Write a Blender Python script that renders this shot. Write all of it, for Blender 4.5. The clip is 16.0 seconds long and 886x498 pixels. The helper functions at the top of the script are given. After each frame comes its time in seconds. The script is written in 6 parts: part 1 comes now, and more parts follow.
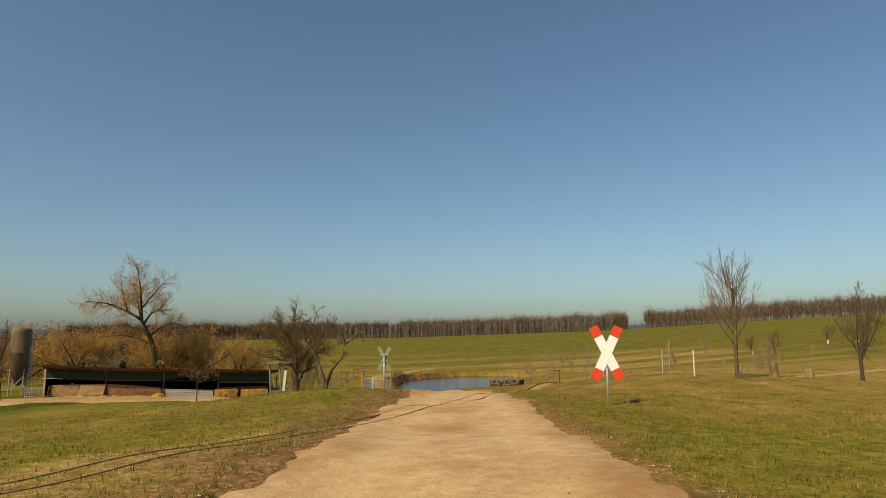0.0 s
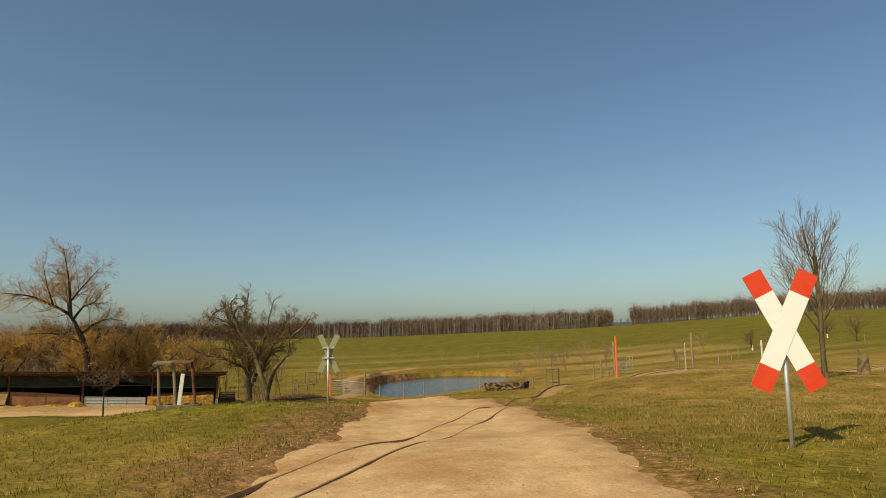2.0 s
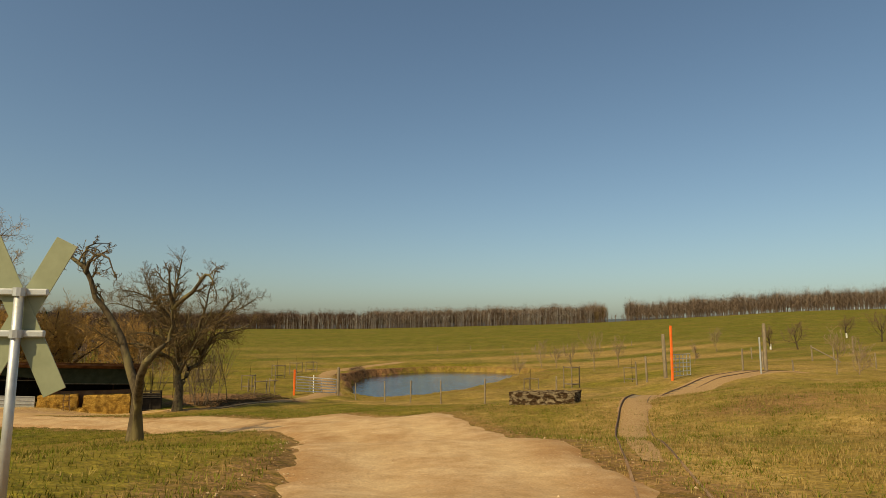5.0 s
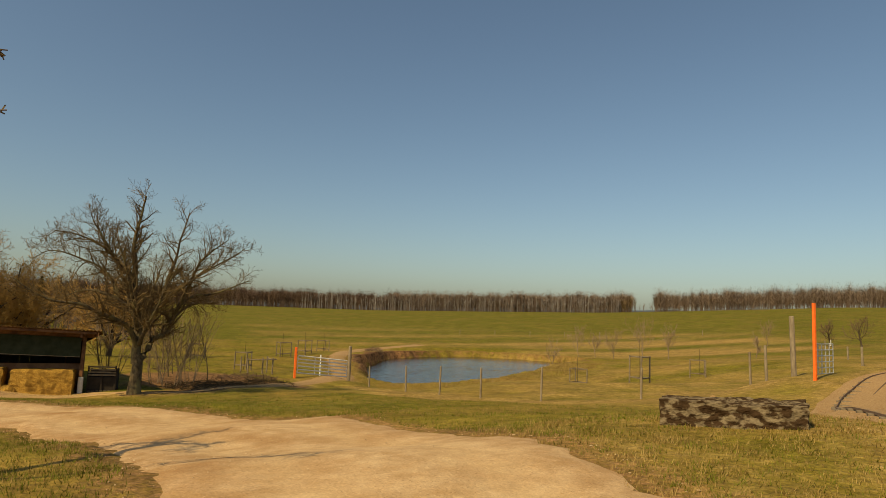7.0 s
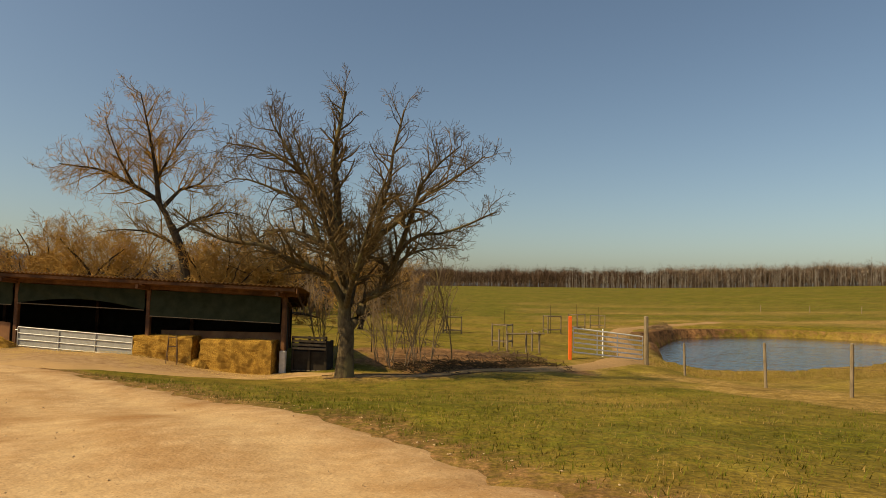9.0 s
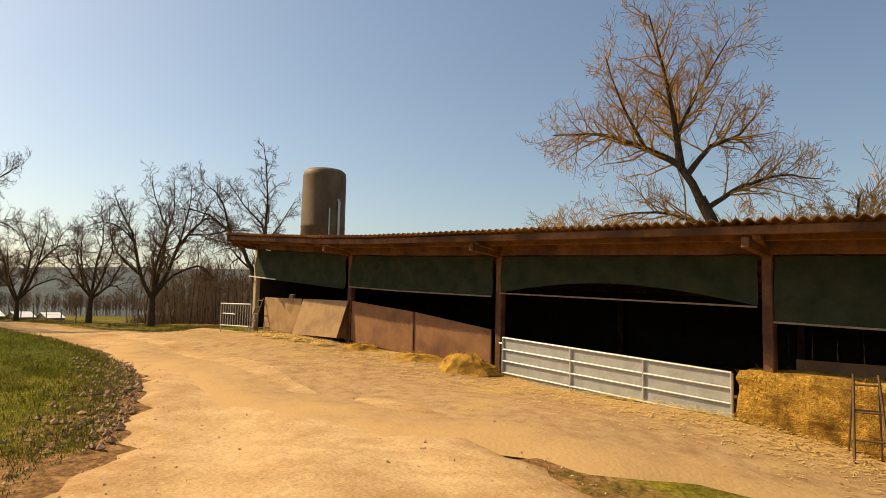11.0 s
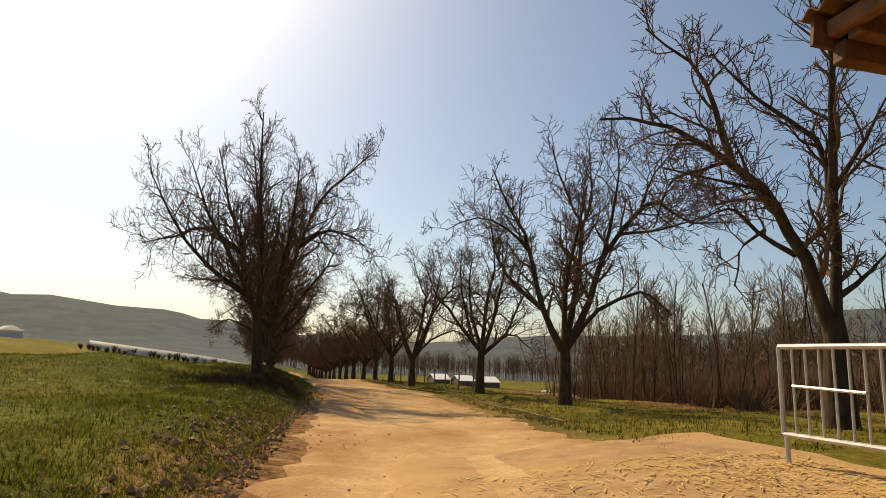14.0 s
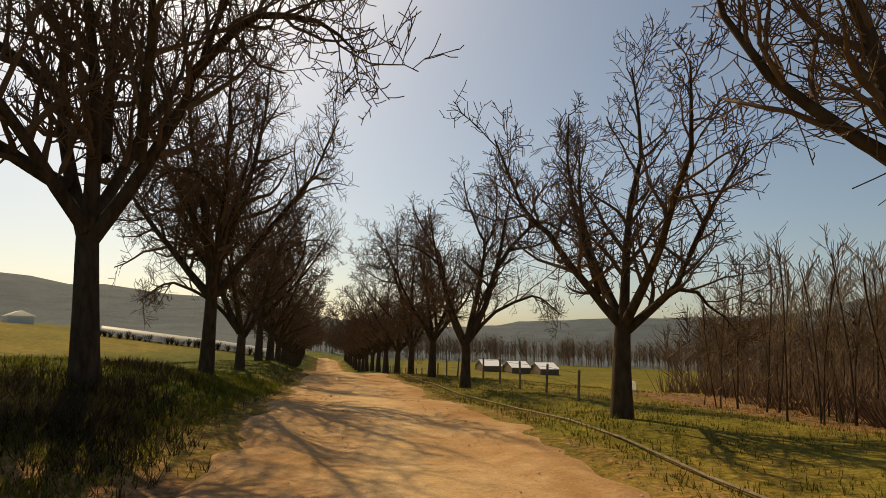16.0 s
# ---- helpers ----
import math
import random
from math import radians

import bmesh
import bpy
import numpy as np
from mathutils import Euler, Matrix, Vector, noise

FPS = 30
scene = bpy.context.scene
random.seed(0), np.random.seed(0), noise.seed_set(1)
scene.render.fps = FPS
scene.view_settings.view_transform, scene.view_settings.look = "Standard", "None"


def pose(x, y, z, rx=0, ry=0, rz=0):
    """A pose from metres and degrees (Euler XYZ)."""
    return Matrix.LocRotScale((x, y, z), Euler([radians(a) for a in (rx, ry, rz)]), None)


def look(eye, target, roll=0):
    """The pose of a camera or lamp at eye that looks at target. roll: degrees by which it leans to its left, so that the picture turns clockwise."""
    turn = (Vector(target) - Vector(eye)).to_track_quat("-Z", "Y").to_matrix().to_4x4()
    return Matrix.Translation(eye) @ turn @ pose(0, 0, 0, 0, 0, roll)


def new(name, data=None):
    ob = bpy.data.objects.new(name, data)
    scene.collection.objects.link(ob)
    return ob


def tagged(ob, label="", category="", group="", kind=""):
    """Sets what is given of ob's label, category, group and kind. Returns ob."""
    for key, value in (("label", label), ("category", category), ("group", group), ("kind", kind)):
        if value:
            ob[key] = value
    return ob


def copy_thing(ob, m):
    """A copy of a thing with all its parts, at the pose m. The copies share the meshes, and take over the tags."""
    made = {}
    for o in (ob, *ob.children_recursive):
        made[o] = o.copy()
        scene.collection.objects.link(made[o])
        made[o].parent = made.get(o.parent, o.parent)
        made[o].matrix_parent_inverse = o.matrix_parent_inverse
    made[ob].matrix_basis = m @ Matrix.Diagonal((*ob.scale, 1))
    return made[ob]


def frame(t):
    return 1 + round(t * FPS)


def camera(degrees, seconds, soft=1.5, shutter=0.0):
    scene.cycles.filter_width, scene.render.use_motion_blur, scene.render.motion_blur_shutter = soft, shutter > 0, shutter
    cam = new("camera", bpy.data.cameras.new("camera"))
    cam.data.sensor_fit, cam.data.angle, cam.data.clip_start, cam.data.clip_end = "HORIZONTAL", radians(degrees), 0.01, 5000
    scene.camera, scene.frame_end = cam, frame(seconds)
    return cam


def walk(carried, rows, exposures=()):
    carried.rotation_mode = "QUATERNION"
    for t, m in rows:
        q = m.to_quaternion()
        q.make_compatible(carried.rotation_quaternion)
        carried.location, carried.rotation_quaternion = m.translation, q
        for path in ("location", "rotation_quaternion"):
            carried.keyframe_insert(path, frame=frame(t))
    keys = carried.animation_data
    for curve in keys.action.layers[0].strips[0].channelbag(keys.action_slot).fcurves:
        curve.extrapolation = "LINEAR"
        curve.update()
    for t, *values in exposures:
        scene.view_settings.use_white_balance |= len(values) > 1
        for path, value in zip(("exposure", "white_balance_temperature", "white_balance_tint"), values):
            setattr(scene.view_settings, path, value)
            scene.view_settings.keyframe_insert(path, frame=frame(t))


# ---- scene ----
cam = camera(71.0, 16.0, soft=0.85)
PATH = [
    (0, (-5.46, -73.55, 7.257), (-4.797, -71.683, 7.529), -0.3),
    (0.5, (-4.405, -70.749, 7.107), (-3.734, -68.883, 7.372), 0.3),
    (1, (-3.421, -68.061, 6.956), (-2.736, -66.201, 7.222), 0.1),
    (1.5, (-2.493, -65.484, 6.801), (-1.788, -63.633, 7.075), -0.8),
    (2, (-1.639, -62.966, 6.657), (-0.92, -61.12, 6.927), -0.8),
    (2.5, (-0.866, -60.558, 6.535), (-0.122, -58.721, 6.801), -1.0),
    (3, (-0.062, -58.235, 6.447), (0.692, -56.401, 6.709), -0.8),
    (3.5, (0.719, -56.094, 6.381), (1.471, -54.258, 6.635), -0.7),
    (4, (1.428, -54.068, 6.321), (2.182, -52.234, 6.575), -0.5),
    (6.5, (5.468, -41.423, 5.382), (6.187, -39.57, 5.603), 1.9),
    (7, (6.17, -38.522, 5.143), (6.861, -36.656, 5.347), 2.3),
    (7.5, (7.289, -35.385, 4.834), (7.895, -33.488, 5.023), 2.5),
    (8, (8.045, -31.454, 4.446), (8.465, -29.506, 4.613), 2.2),
    (8.5, (8.201, -27.545, 4.005), (8.354, -25.555, 4.139), 1.7),
    (9, (7.651, -24.153, 3.553), (7.532, -22.16, 3.675), 1.1),
    (9.5, (6.125, -20.525, 3.091), (5.687, -18.578, 3.223), 0.8),
    (10, (3.972, -16.71, 2.636), (3.15, -14.893, 2.786), 0.4),
    (12.5, (-11.398, -5.552, 2.245), (-13.255, -4.839, 2.454), 2.3),
    (13, (-13.541, -4.971, 2.09), (-15.453, -4.446, 2.356), 1.7),
    (13.5, (-15.953, -4.595, 1.975), (-17.892, -4.22, 2.292), 1.8),
    (14, (-18.239, -4.213, 1.939), (-20.196, -3.983, 2.282), 1.7),
    (14.5, (-21.107, -4.066, 1.933), (-23.069, -3.887, 2.275), 1.7),
    (15, (-24.383, -3.849, 1.932), (-26.35, -3.672, 2.249), 2.0),
    (15.5, (-27.568, -3.722, 1.909), (-29.541, -3.564, 2.197), 1.9),
    (16, (-30.471, -3.575, 1.877), (-32.448, -3.479, 2.168), 1.2),
]
# seconds, stops, kelvin, tint
EXPOSURE = [(0, 0.0, 6600, -1), (4, 0.0, 6950, 0), (7, -0.03, 7450, 2), (8.5, 0.04, 7500, 5), (9.5, 0.12, 7800, 6), (10.0, 0.40, 8000, 7), (12.5, 0.45, 7250, 7), (13.5, 0.2, 7250, 7), (14.5, 0.1, 7500, 7), (16.0, -0.15, 7800, 7)]
walk(cam, [(t, look(eye, target, roll)) for t, eye, target, roll in PATH], EXPOSURE)

# ---------------------------------------------------------------- light
SUN_YAW, SUN_UP = 117.0, 43.0            # degrees: heading from +y towards -x, height
sun_way = Vector((-math.sin(radians(SUN_YAW)) * math.cos(radians(SUN_UP)),
                  math.cos(radians(SUN_YAW)) * math.cos(radians(SUN_UP)), math.sin(radians(SUN_UP))))
world = bpy.data.worlds.new("sky")
scene.world = world
world.use_nodes = True
wn = world.node_tree.nodes
sky = wn.new("ShaderNodeTexSky")
sky.sky_type, sky.sun_disc = "NISHITA", False
sky.sun_elevation, sky.sun_rotation = radians(SUN_UP), radians(-SUN_YAW)
sky.altitude, sky.air_density, sky.dust_density, sky.ozone_density = 200, 1.0, 1.9, 2.8
wn["Background"].inputs["Strength"].default_value = 0.105
world.node_tree.links.new(sky.outputs[0], wn["Background"].inputs["Color"])
sun = new("sun", bpy.data.lights.new("sun", "SUN"))
sun.data.energy, sun.data.angle, sun.data.color = 4.6, radians(0.53), (1.0, 0.80, 0.52)
sun.matrix_world = look(sun_way * 60, (0, 0, 0))


# ---------------------------------------------------------------- materials
def material(name, colour, other=None, scale=4.0, rough=0.85, bump=0.3, bump_scale=None, metal=0.0, third=None, third_scale=0.3,
             per_object=0.0, stretch=(1, 1, 1), distance=0.02, third_from=0.48, third_to=0.62):
    """Two colours mixed by noise at a fine scale and a third in larger patches, with relief."""
    m = bpy.data.materials.new(name)
    m.use_nodes = True
    n, l = m.node_tree.nodes, m.node_tree.links
    b = n["Principled BSDF"]
    b.inputs["Roughness"].default_value, b.inputs["Metallic"].default_value = rough, metal
    b.inputs["Specular IOR Level"].default_value = 0.3 if rough < 0.88 else 0.06
    geo = n.new("ShaderNodeTexCoord")
    mp = n.new("ShaderNodeMapping")
    mp.inputs["Scale"].default_value = stretch
    l.new(geo.outputs["Object"], mp.inputs["Vector"])
    fine = n.new("ShaderNodeTexNoise")
    fine.inputs["Scale"].default_value, fine.inputs["Detail"].default_value, fine.inputs["Roughness"].default_value = scale, 8, 0.65
    l.new(mp.outputs[0], fine.inputs["Vector"])
    ramp = n.new("ShaderNodeValToRGB")
    ramp.color_ramp.elements[0].position, ramp.color_ramp.elements[1].position = 0.34, 0.66
    ramp.color_ramp.elements[0].color = (*colour, 1)
    ramp.color_ramp.elements[1].color = (*(other or tuple(min(1, c * 1.35) for c in colour)), 1)
    l.new(fine.outputs["Fac"], ramp.inputs[0])
    out = ramp.outputs[0]
    if third:
        big = n.new("ShaderNodeTexNoise")
        big.inputs["Scale"].default_value, big.inputs["Detail"].default_value = third_scale, 7
        l.new(mp.outputs[0], big.inputs["Vector"])
        r2 = n.new("ShaderNodeValToRGB")
        r2.color_ramp.elements[0].position, r2.color_ramp.elements[1].position = third_from, third_to
        l.new(big.outputs["Fac"], r2.inputs[0])
        mix = n.new("ShaderNodeMix")
        mix.data_type = "RGBA"
        l.new(r2.outputs[0], mix.inputs[0])
        l.new(out, mix.inputs[6])
        mix.inputs[7].default_value = (*third, 1)
        out = mix.outputs[2]
    if per_object:
        info = n.new("ShaderNodeObjectInfo")
        hsv = n.new("ShaderNodeHueSaturation")
        mr = n.new("ShaderNodeMapRange")
        mr.inputs[3].default_value, mr.inputs[4].default_value = 1 - per_object, 1 + per_object
        l.new(info.outputs["Random"], mr.inputs[0])
        l.new(mr.outputs[0], hsv.inputs["Value"])
        l.new(out, hsv.inputs["Color"])
        out = hsv.outputs[0]
    l.new(out, b.inputs["Base Color"])
    if bump:
        rel = n.new("ShaderNodeTexNoise")
        rel.inputs["Scale"].default_value, rel.inputs["Detail"].default_value = bump_scale or scale * 2, 6
        l.new(mp.outputs[0], rel.inputs["Vector"])
        bp = n.new("ShaderNodeBump")
        bp.inputs["Strength"].default_value, bp.inputs["Distance"].default_value = bump, distance
        l.new(rel.outputs["Fac"], bp.inputs["Height"])
        l.new(bp.outputs[0], b.inputs["Normal"])
    return m




def grained(m, out, layers):
    """Lighter and darker grain over a colour, at several sizes: (scale, least, most)."""
    n, l = m.node_tree.nodes, m.node_tree.links
    tc = n.new("ShaderNodeTexCoord")
    for scale, lo, hi in layers:
        tex, mr, hsv = n.new("ShaderNodeTexNoise"), n.new("ShaderNodeMapRange"), n.new("ShaderNodeHueSaturation")
        tex.inputs["Scale"].default_value, tex.inputs["Detail"].default_value, tex.inputs["Roughness"].default_value = scale, 6, 0.72
        l.new(tc.outputs["Object"], tex.inputs["Vector"])
        mr.inputs[1].default_value, mr.inputs[2].default_value, mr.inputs[3].default_value, mr.inputs[4].default_value = 0.32, 0.68, lo, hi
        l.new(tex.outputs["Fac"], mr.inputs[0])
        l.new(mr.outputs[0], hsv.inputs["Value"])
        l.new(out, hsv.inputs["Color"])
        out = hsv.outputs[0]
    return out


def meadow():
    m = material("meadow", (0.100, 0.085, 0.008), (0.210, 0.170, 0.023), 2.6, 0.95, 1.0, 6, third=(0.265, 0.162, 0.042), third_scale=0.13, distance=0.085, third_from=0.42, third_to=0.82)
    n, l = m.node_tree.nodes, m.node_tree.links
    b = n["Principled BSDF"]
    out = b.inputs["Base Color"].links[0].from_socket
    tc = n.new("ShaderNodeTexCoord")
    # wood: far forested slopes, with the blue-grey haze of distance put into their colour
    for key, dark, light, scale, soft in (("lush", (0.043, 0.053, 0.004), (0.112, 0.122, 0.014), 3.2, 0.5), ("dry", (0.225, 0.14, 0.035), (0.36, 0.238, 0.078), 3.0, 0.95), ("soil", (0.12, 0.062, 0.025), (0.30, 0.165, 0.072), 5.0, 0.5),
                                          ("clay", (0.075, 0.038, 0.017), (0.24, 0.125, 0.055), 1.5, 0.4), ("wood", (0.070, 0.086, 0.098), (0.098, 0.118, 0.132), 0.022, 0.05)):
        at = n.new("ShaderNodeAttribute")
        at.attribute_name = key
        tex = n.new("ShaderNodeTexNoise")
        tex.inputs["Scale"].default_value, tex.inputs["Detail"].default_value, tex.inputs["Roughness"].default_value = scale, 8, 0.7
        l.new(tc.outputs["Object"], tex.inputs["Vector"])
        ramp = n.new("ShaderNodeValToRGB")
        ramp.color_ramp.elements[0].position, ramp.color_ramp.elements[1].position = 0.38, 0.62
        ramp.color_ramp.elements[0].color, ramp.color_ramp.elements[1].color = (*dark, 1), (*light, 1)
        l.new(tex.outputs["Fac"], ramp.inputs[0])
        # the mask's border is broken up by noise
        add = n.new("ShaderNodeMath")
        add.operation = "ADD"
        half = n.new("ShaderNodeMath")
        half.operation = "SUBTRACT"
        half.inputs[1].default_value = 0.5
        l.new(tex.outputs["Fac"], half.inputs[0])
        l.new(at.outputs["Fac"], add.inputs[0])
        l.new(half.outputs[0], add.inputs[1])
        mr = n.new("ShaderNodeMapRange")
        mr.inputs[1].default_value, mr.inputs[2].default_value = 0.5 - soft / 2, 0.5 + soft / 2
        l.new(add.outputs[0], mr.inputs[0])
        mix = n.new("ShaderNodeMix")
        mix.data_type = "RGBA"
        l.new(mr.outputs[0], mix.inputs[0])
        l.new(out, mix.inputs[6])
        l.new(ramp.outputs[0], mix.inputs[7])
        out = mix.outputs[2]
    out = grained(m, out, ((17.0, 0.6, 1.4), (1.1, 0.74, 1.26), (0.27, 0.78, 1.22)))
    l.new(out, b.inputs["Base Color"])
    return m


GRASS = meadow()
ROAD = material("packed_dirt", (0.42, 0.262, 0.122), (0.56, 0.385, 0.21), 2.2, 0.95, 0.8, 16, third=(0.33, 0.18, 0.072), third_scale=0.5, third_from=0.46, third_to=0.72, distance=0.018)


def wheel_worn(m):
    """Grit of all sizes, brown loose edges and paler, harder wheel tracks along the road."""
    n, l = m.node_tree.nodes, m.node_tree.links
    b = n["Principled BSDF"]
    out = b.inputs["Base Color"].links[0].from_socket
    tc, at = n.new("ShaderNodeTexCoord"), n.new("ShaderNodeAttribute")
    at.attribute_name = "across"
    for scale, lo, hi, colour, driver in ((38.0, 0.60, 0.70, (0.18, 0.095, 0.042), None), (24.0, 0.64, 0.72, (0.62, 0.46, 0.28), None), (3.0, 0.30, 0.75, (0.26, 0.13, 0.05), "edge"), (1.4, 0.25, 0.85, (0.60, 0.42, 0.22), "track")):
        tex = n.new("ShaderNodeTexNoise")
        tex.inputs["Scale"].default_value, tex.inputs["Detail"].default_value = scale, 4
        l.new(tc.outputs["Object"], tex.inputs["Vector"])
        mr = n.new("ShaderNodeMapRange")
        mr.inputs[1].default_value, mr.inputs[2].default_value, mr.inputs[4].default_value = lo, hi, 0.65
        l.new(tex.outputs["Fac"], mr.inputs[0])
        fac = mr.outputs[0]
        if driver:
            w = n.new("ShaderNodeMapRange")
            if driver == "edge":
                w.inputs[1].default_value, w.inputs[2].default_value = 0.55, 0.98
                l.new(at.outputs["Fac"], w.inputs[0])
            else:
                d, e = n.new("ShaderNodeMath"), n.new("ShaderNodeMath")
                d.operation, e.operation = "SUBTRACT", "ABSOLUTE"
                d.inputs[1].default_value = 0.42
                l.new(at.outputs["Fac"], d.inputs[0])
                l.new(d.outputs[0], e.inputs[0])
                w.inputs[1].default_value, w.inputs[2].default_value = 0.26, 0.03
                l.new(e.outputs[0], w.inputs[0])
            mul = n.new("ShaderNodeMath")
            mul.operation = "MULTIPLY"
            l.new(fac, mul.inputs[0])
            l.new(w.outputs[0], mul.inputs[1])
            fac = mul.outputs[0]
        mix = n.new("ShaderNodeMix")
        mix.data_type = "RGBA"
        l.new(fac, mix.inputs[0])
        l.new(out, mix.inputs[6])
        mix.inputs[7].default_value = (*colour, 1)
        out = mix.outputs[2]
    l.new(grained(m, out, ((30.0, 0.85, 1.15), (4.5, 0.89, 1.11))), b.inputs["Base Color"])


wheel_worn(ROAD)


def faded_edge(m, colour):
    """Towards the strip's edges the dirt takes on the road's colour, unevenly."""
    n, l = m.node_tree.nodes, m.node_tree.links
    b = n["Principled BSDF"]
    out = b.inputs["Base Color"].links[0].from_socket
    tc, at, tex = n.new("ShaderNodeTexCoord"), n.new("ShaderNodeAttribute"), n.new("ShaderNodeTexNoise")
    at.attribute_name = "across"
    tex.inputs["Scale"].default_value, tex.inputs["Detail"].default_value = 1.2, 8
    l.new(tc.outputs["Object"], tex.inputs["Vector"])
    add, mr, mix = n.new("ShaderNodeMath"), n.new("ShaderNodeMapRange"), n.new("ShaderNodeMix")
    l.new(at.outputs["Fac"], add.inputs[0])
    l.new(tex.outputs["Fac"], add.inputs[1])
    mr.inputs[1].default_value, mr.inputs[2].default_value = 0.95, 1.4
    l.new(add.outputs[0], mr.inputs[0])
    mix.data_type = "RGBA"
    l.new(mr.outputs[0], mix.inputs[0])
    l.new(out, mix.inputs[6])
    mix.inputs[7].default_value = (*colour, 1)
    l.new(mix.outputs[2], b.inputs["Base Color"])


STRAWDIRT = material("straw_littered_dirt", (0.29, 0.175, 0.088), (0.45, 0.30, 0.16), 3.5, 0.95, 0.6, 18, third=(0.46, 0.31, 0.12), third_scale=0.9, third_from=0.52, third_to=0.75, distance=0.018)
faded_edge(STRAWDIRT, (0.47, 0.30, 0.14))
SOIL = material("bare_soil", (0.10, 0.06, 0.033), (0.22, 0.14, 0.08), 5, 0.95, 1.0, 9, distance=0.06)
BARK = material("bark", (0.042, 0.030, 0.019), (0.105, 0.077, 0.049), 9, 0.95, 0.8, 18, stretch=(1, 1, 0.35))
BARK_LICHEN = material("lichened_bark", (0.048, 0.036, 0.022), (0.15, 0.112, 0.066), 9, 0.95, 1.0, 16, third=(0.18, 0.145, 0.066), third_scale=2.0, stretch=(1, 1, 0.4))
TWIG = material("twigs", (0.17, 0.12, 0.074), (0.28, 0.205, 0.125), 3, 0.95, 0)
TWIG_GOLD = material("willow_twigs", (0.34, 0.195, 0.055), (0.46, 0.28, 0.09), 2, 0.95, 0)
TWIG_TAN = material("tan_twigs", (0.105, 0.070, 0.032), (0.19, 0.13, 0.062), 3, 0.95, 0)
PALE_TWIG = material("pale_brown_twigs", (0.22, 0.155, 0.095), (0.33, 0.24, 0.15), 3, 0.95, 0)
TWIG_BLACK = material("bramble_stems", (0.050, 0.036, 0.020), (0.095, 0.066, 0.034), 3, 0.95, 0)
TWIG_DARK = material("dark_twigs", (0.115, 0.074, 0.047), (0.19, 0.127, 0.08), 3, 0.95, 0)
FOREST = material("bare_forest", (0.135, 0.094, 0.066), (0.23, 0.168, 0.122), 0.15, 1.0, 0)
FOREST_DARK = material("dense_bare_forest", (0.088, 0.055, 0.036), (0.155, 0.102, 0.070), 0.15, 1.0, 0)
FOREST_PALE = material("pale_trunks", (0.25, 0.22, 0.19), (0.36, 0.33, 0.29), 0.3, 1.0, 0)
TIMBER = material("brown_timber", (0.115, 0.050, 0.022), (0.21, 0.10, 0.045), 5, 0.8, 0.6, 18, third=(0.075, 0.035, 0.018), third_scale=1.3)
GREYWOOD = material("weathered_wood", (0.17, 0.13, 0.085), (0.30, 0.24, 0.16), 7, 0.9, 0.5, 25, stretch=(1, 1, 0.3))
OLDWOOD = material("dark_weathered_wood", (0.13, 0.10, 0.065), (0.24, 0.19, 0.125), 6, 0.9, 0.6, 22)
PLY = material("rust_brown_panel", (0.20, 0.092, 0.040), (0.29, 0.145, 0.066), 2.0, 0.75, 0.3, 30, third=(0.12, 0.055, 0.026), third_scale=1.3, third_from=0.5, third_to=0.75)
PLY_PALE = material("tan_panel", (0.30, 0.178, 0.082), (0.41, 0.26, 0.125), 1.6, 0.75, 0.25, 30, third=(0.19, 0.10, 0.05), third_scale=1.4, third_from=0.5, third_to=0.72)
TARP = material("green_tarp", (0.026, 0.032, 0.018), (0.043, 0.050, 0.030), 3, 0.92, 0.4, 3, distance=0.04)
ROOF = material("brown_fibre_cement", (0.17, 0.088, 0.036), (0.28, 0.155, 0.066), 3, 0.9, 0.4, 20, third=(0.13, 0.075, 0.035), third_scale=0.8)
STRAW_PALE = material("loose_straw", (0.50, 0.34, 0.12), (0.70, 0.50, 0.20), 20, 0.9, 0)
STRAW = material("straw", (0.27, 0.135, 0.024), (0.64, 0.39, 0.088), 24, 0.9, 1.0, 50, third=(0.24, 0.13, 0.028), third_scale=3.0, distance=0.03)
GALV = material("galvanised_steel", (0.46, 0.46, 0.44), (0.60, 0.60, 0.58), 8, 0.45, 0.1, 30, metal=0.6)
WORN_RAIL = material("dusty_rail", (0.20, 0.115, 0.052), (0.33, 0.20, 0.10), 6, 0.8, 0.3)
IRON = material("rusty_rail", (0.095, 0.055, 0.03), (0.16, 0.098, 0.055), 12, 0.8, 0.4, 40)
SILO = material("brown_fibreglass", (0.095, 0.058, 0.028), (0.16, 0.105, 0.052), 1.5, 0.6, 0.15, 8, third=(0.19, 0.145, 0.08), third_scale=0.7, stretch=(1, 1, 0.4))
WHITE = material("white_enamel", (0.86, 0.86, 0.84), (0.90, 0.90, 0.88), 6, 0.45, 0)
RED = material("red_enamel", (0.66, 0.055, 0.02), (0.72, 0.075, 0.03), 6, 0.45, 0)
ORANGE = material("orange_paint", (0.86, 0.13, 0.02), (0.92, 0.19, 0.03), 6, 0.5, 0.1)
SIGNBACK = material("grey_green_sign_back", (0.23, 0.245, 0.145), (0.285, 0.30, 0.185), 6, 0.6, 0)
CONCRETE = material("mossy_concrete", (0.16, 0.12, 0.068), (0.33, 0.26, 0.16), 9, 0.95, 0.9, 22, third=(0.05, 0.029, 0.014), third_scale=9.0, distance=0.04, third_from=0.42, third_to=0.53, stretch=(0.6, 1, 1))
# near-black: holds the shade inside the shed; also used on crate and machine
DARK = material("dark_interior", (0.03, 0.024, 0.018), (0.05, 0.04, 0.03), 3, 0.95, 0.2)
GRAVEL = material("track_ballast", (0.28, 0.165, 0.072), (0.44, 0.29, 0.14), 16, 0.95, 0.9, 30, distance=0.03)
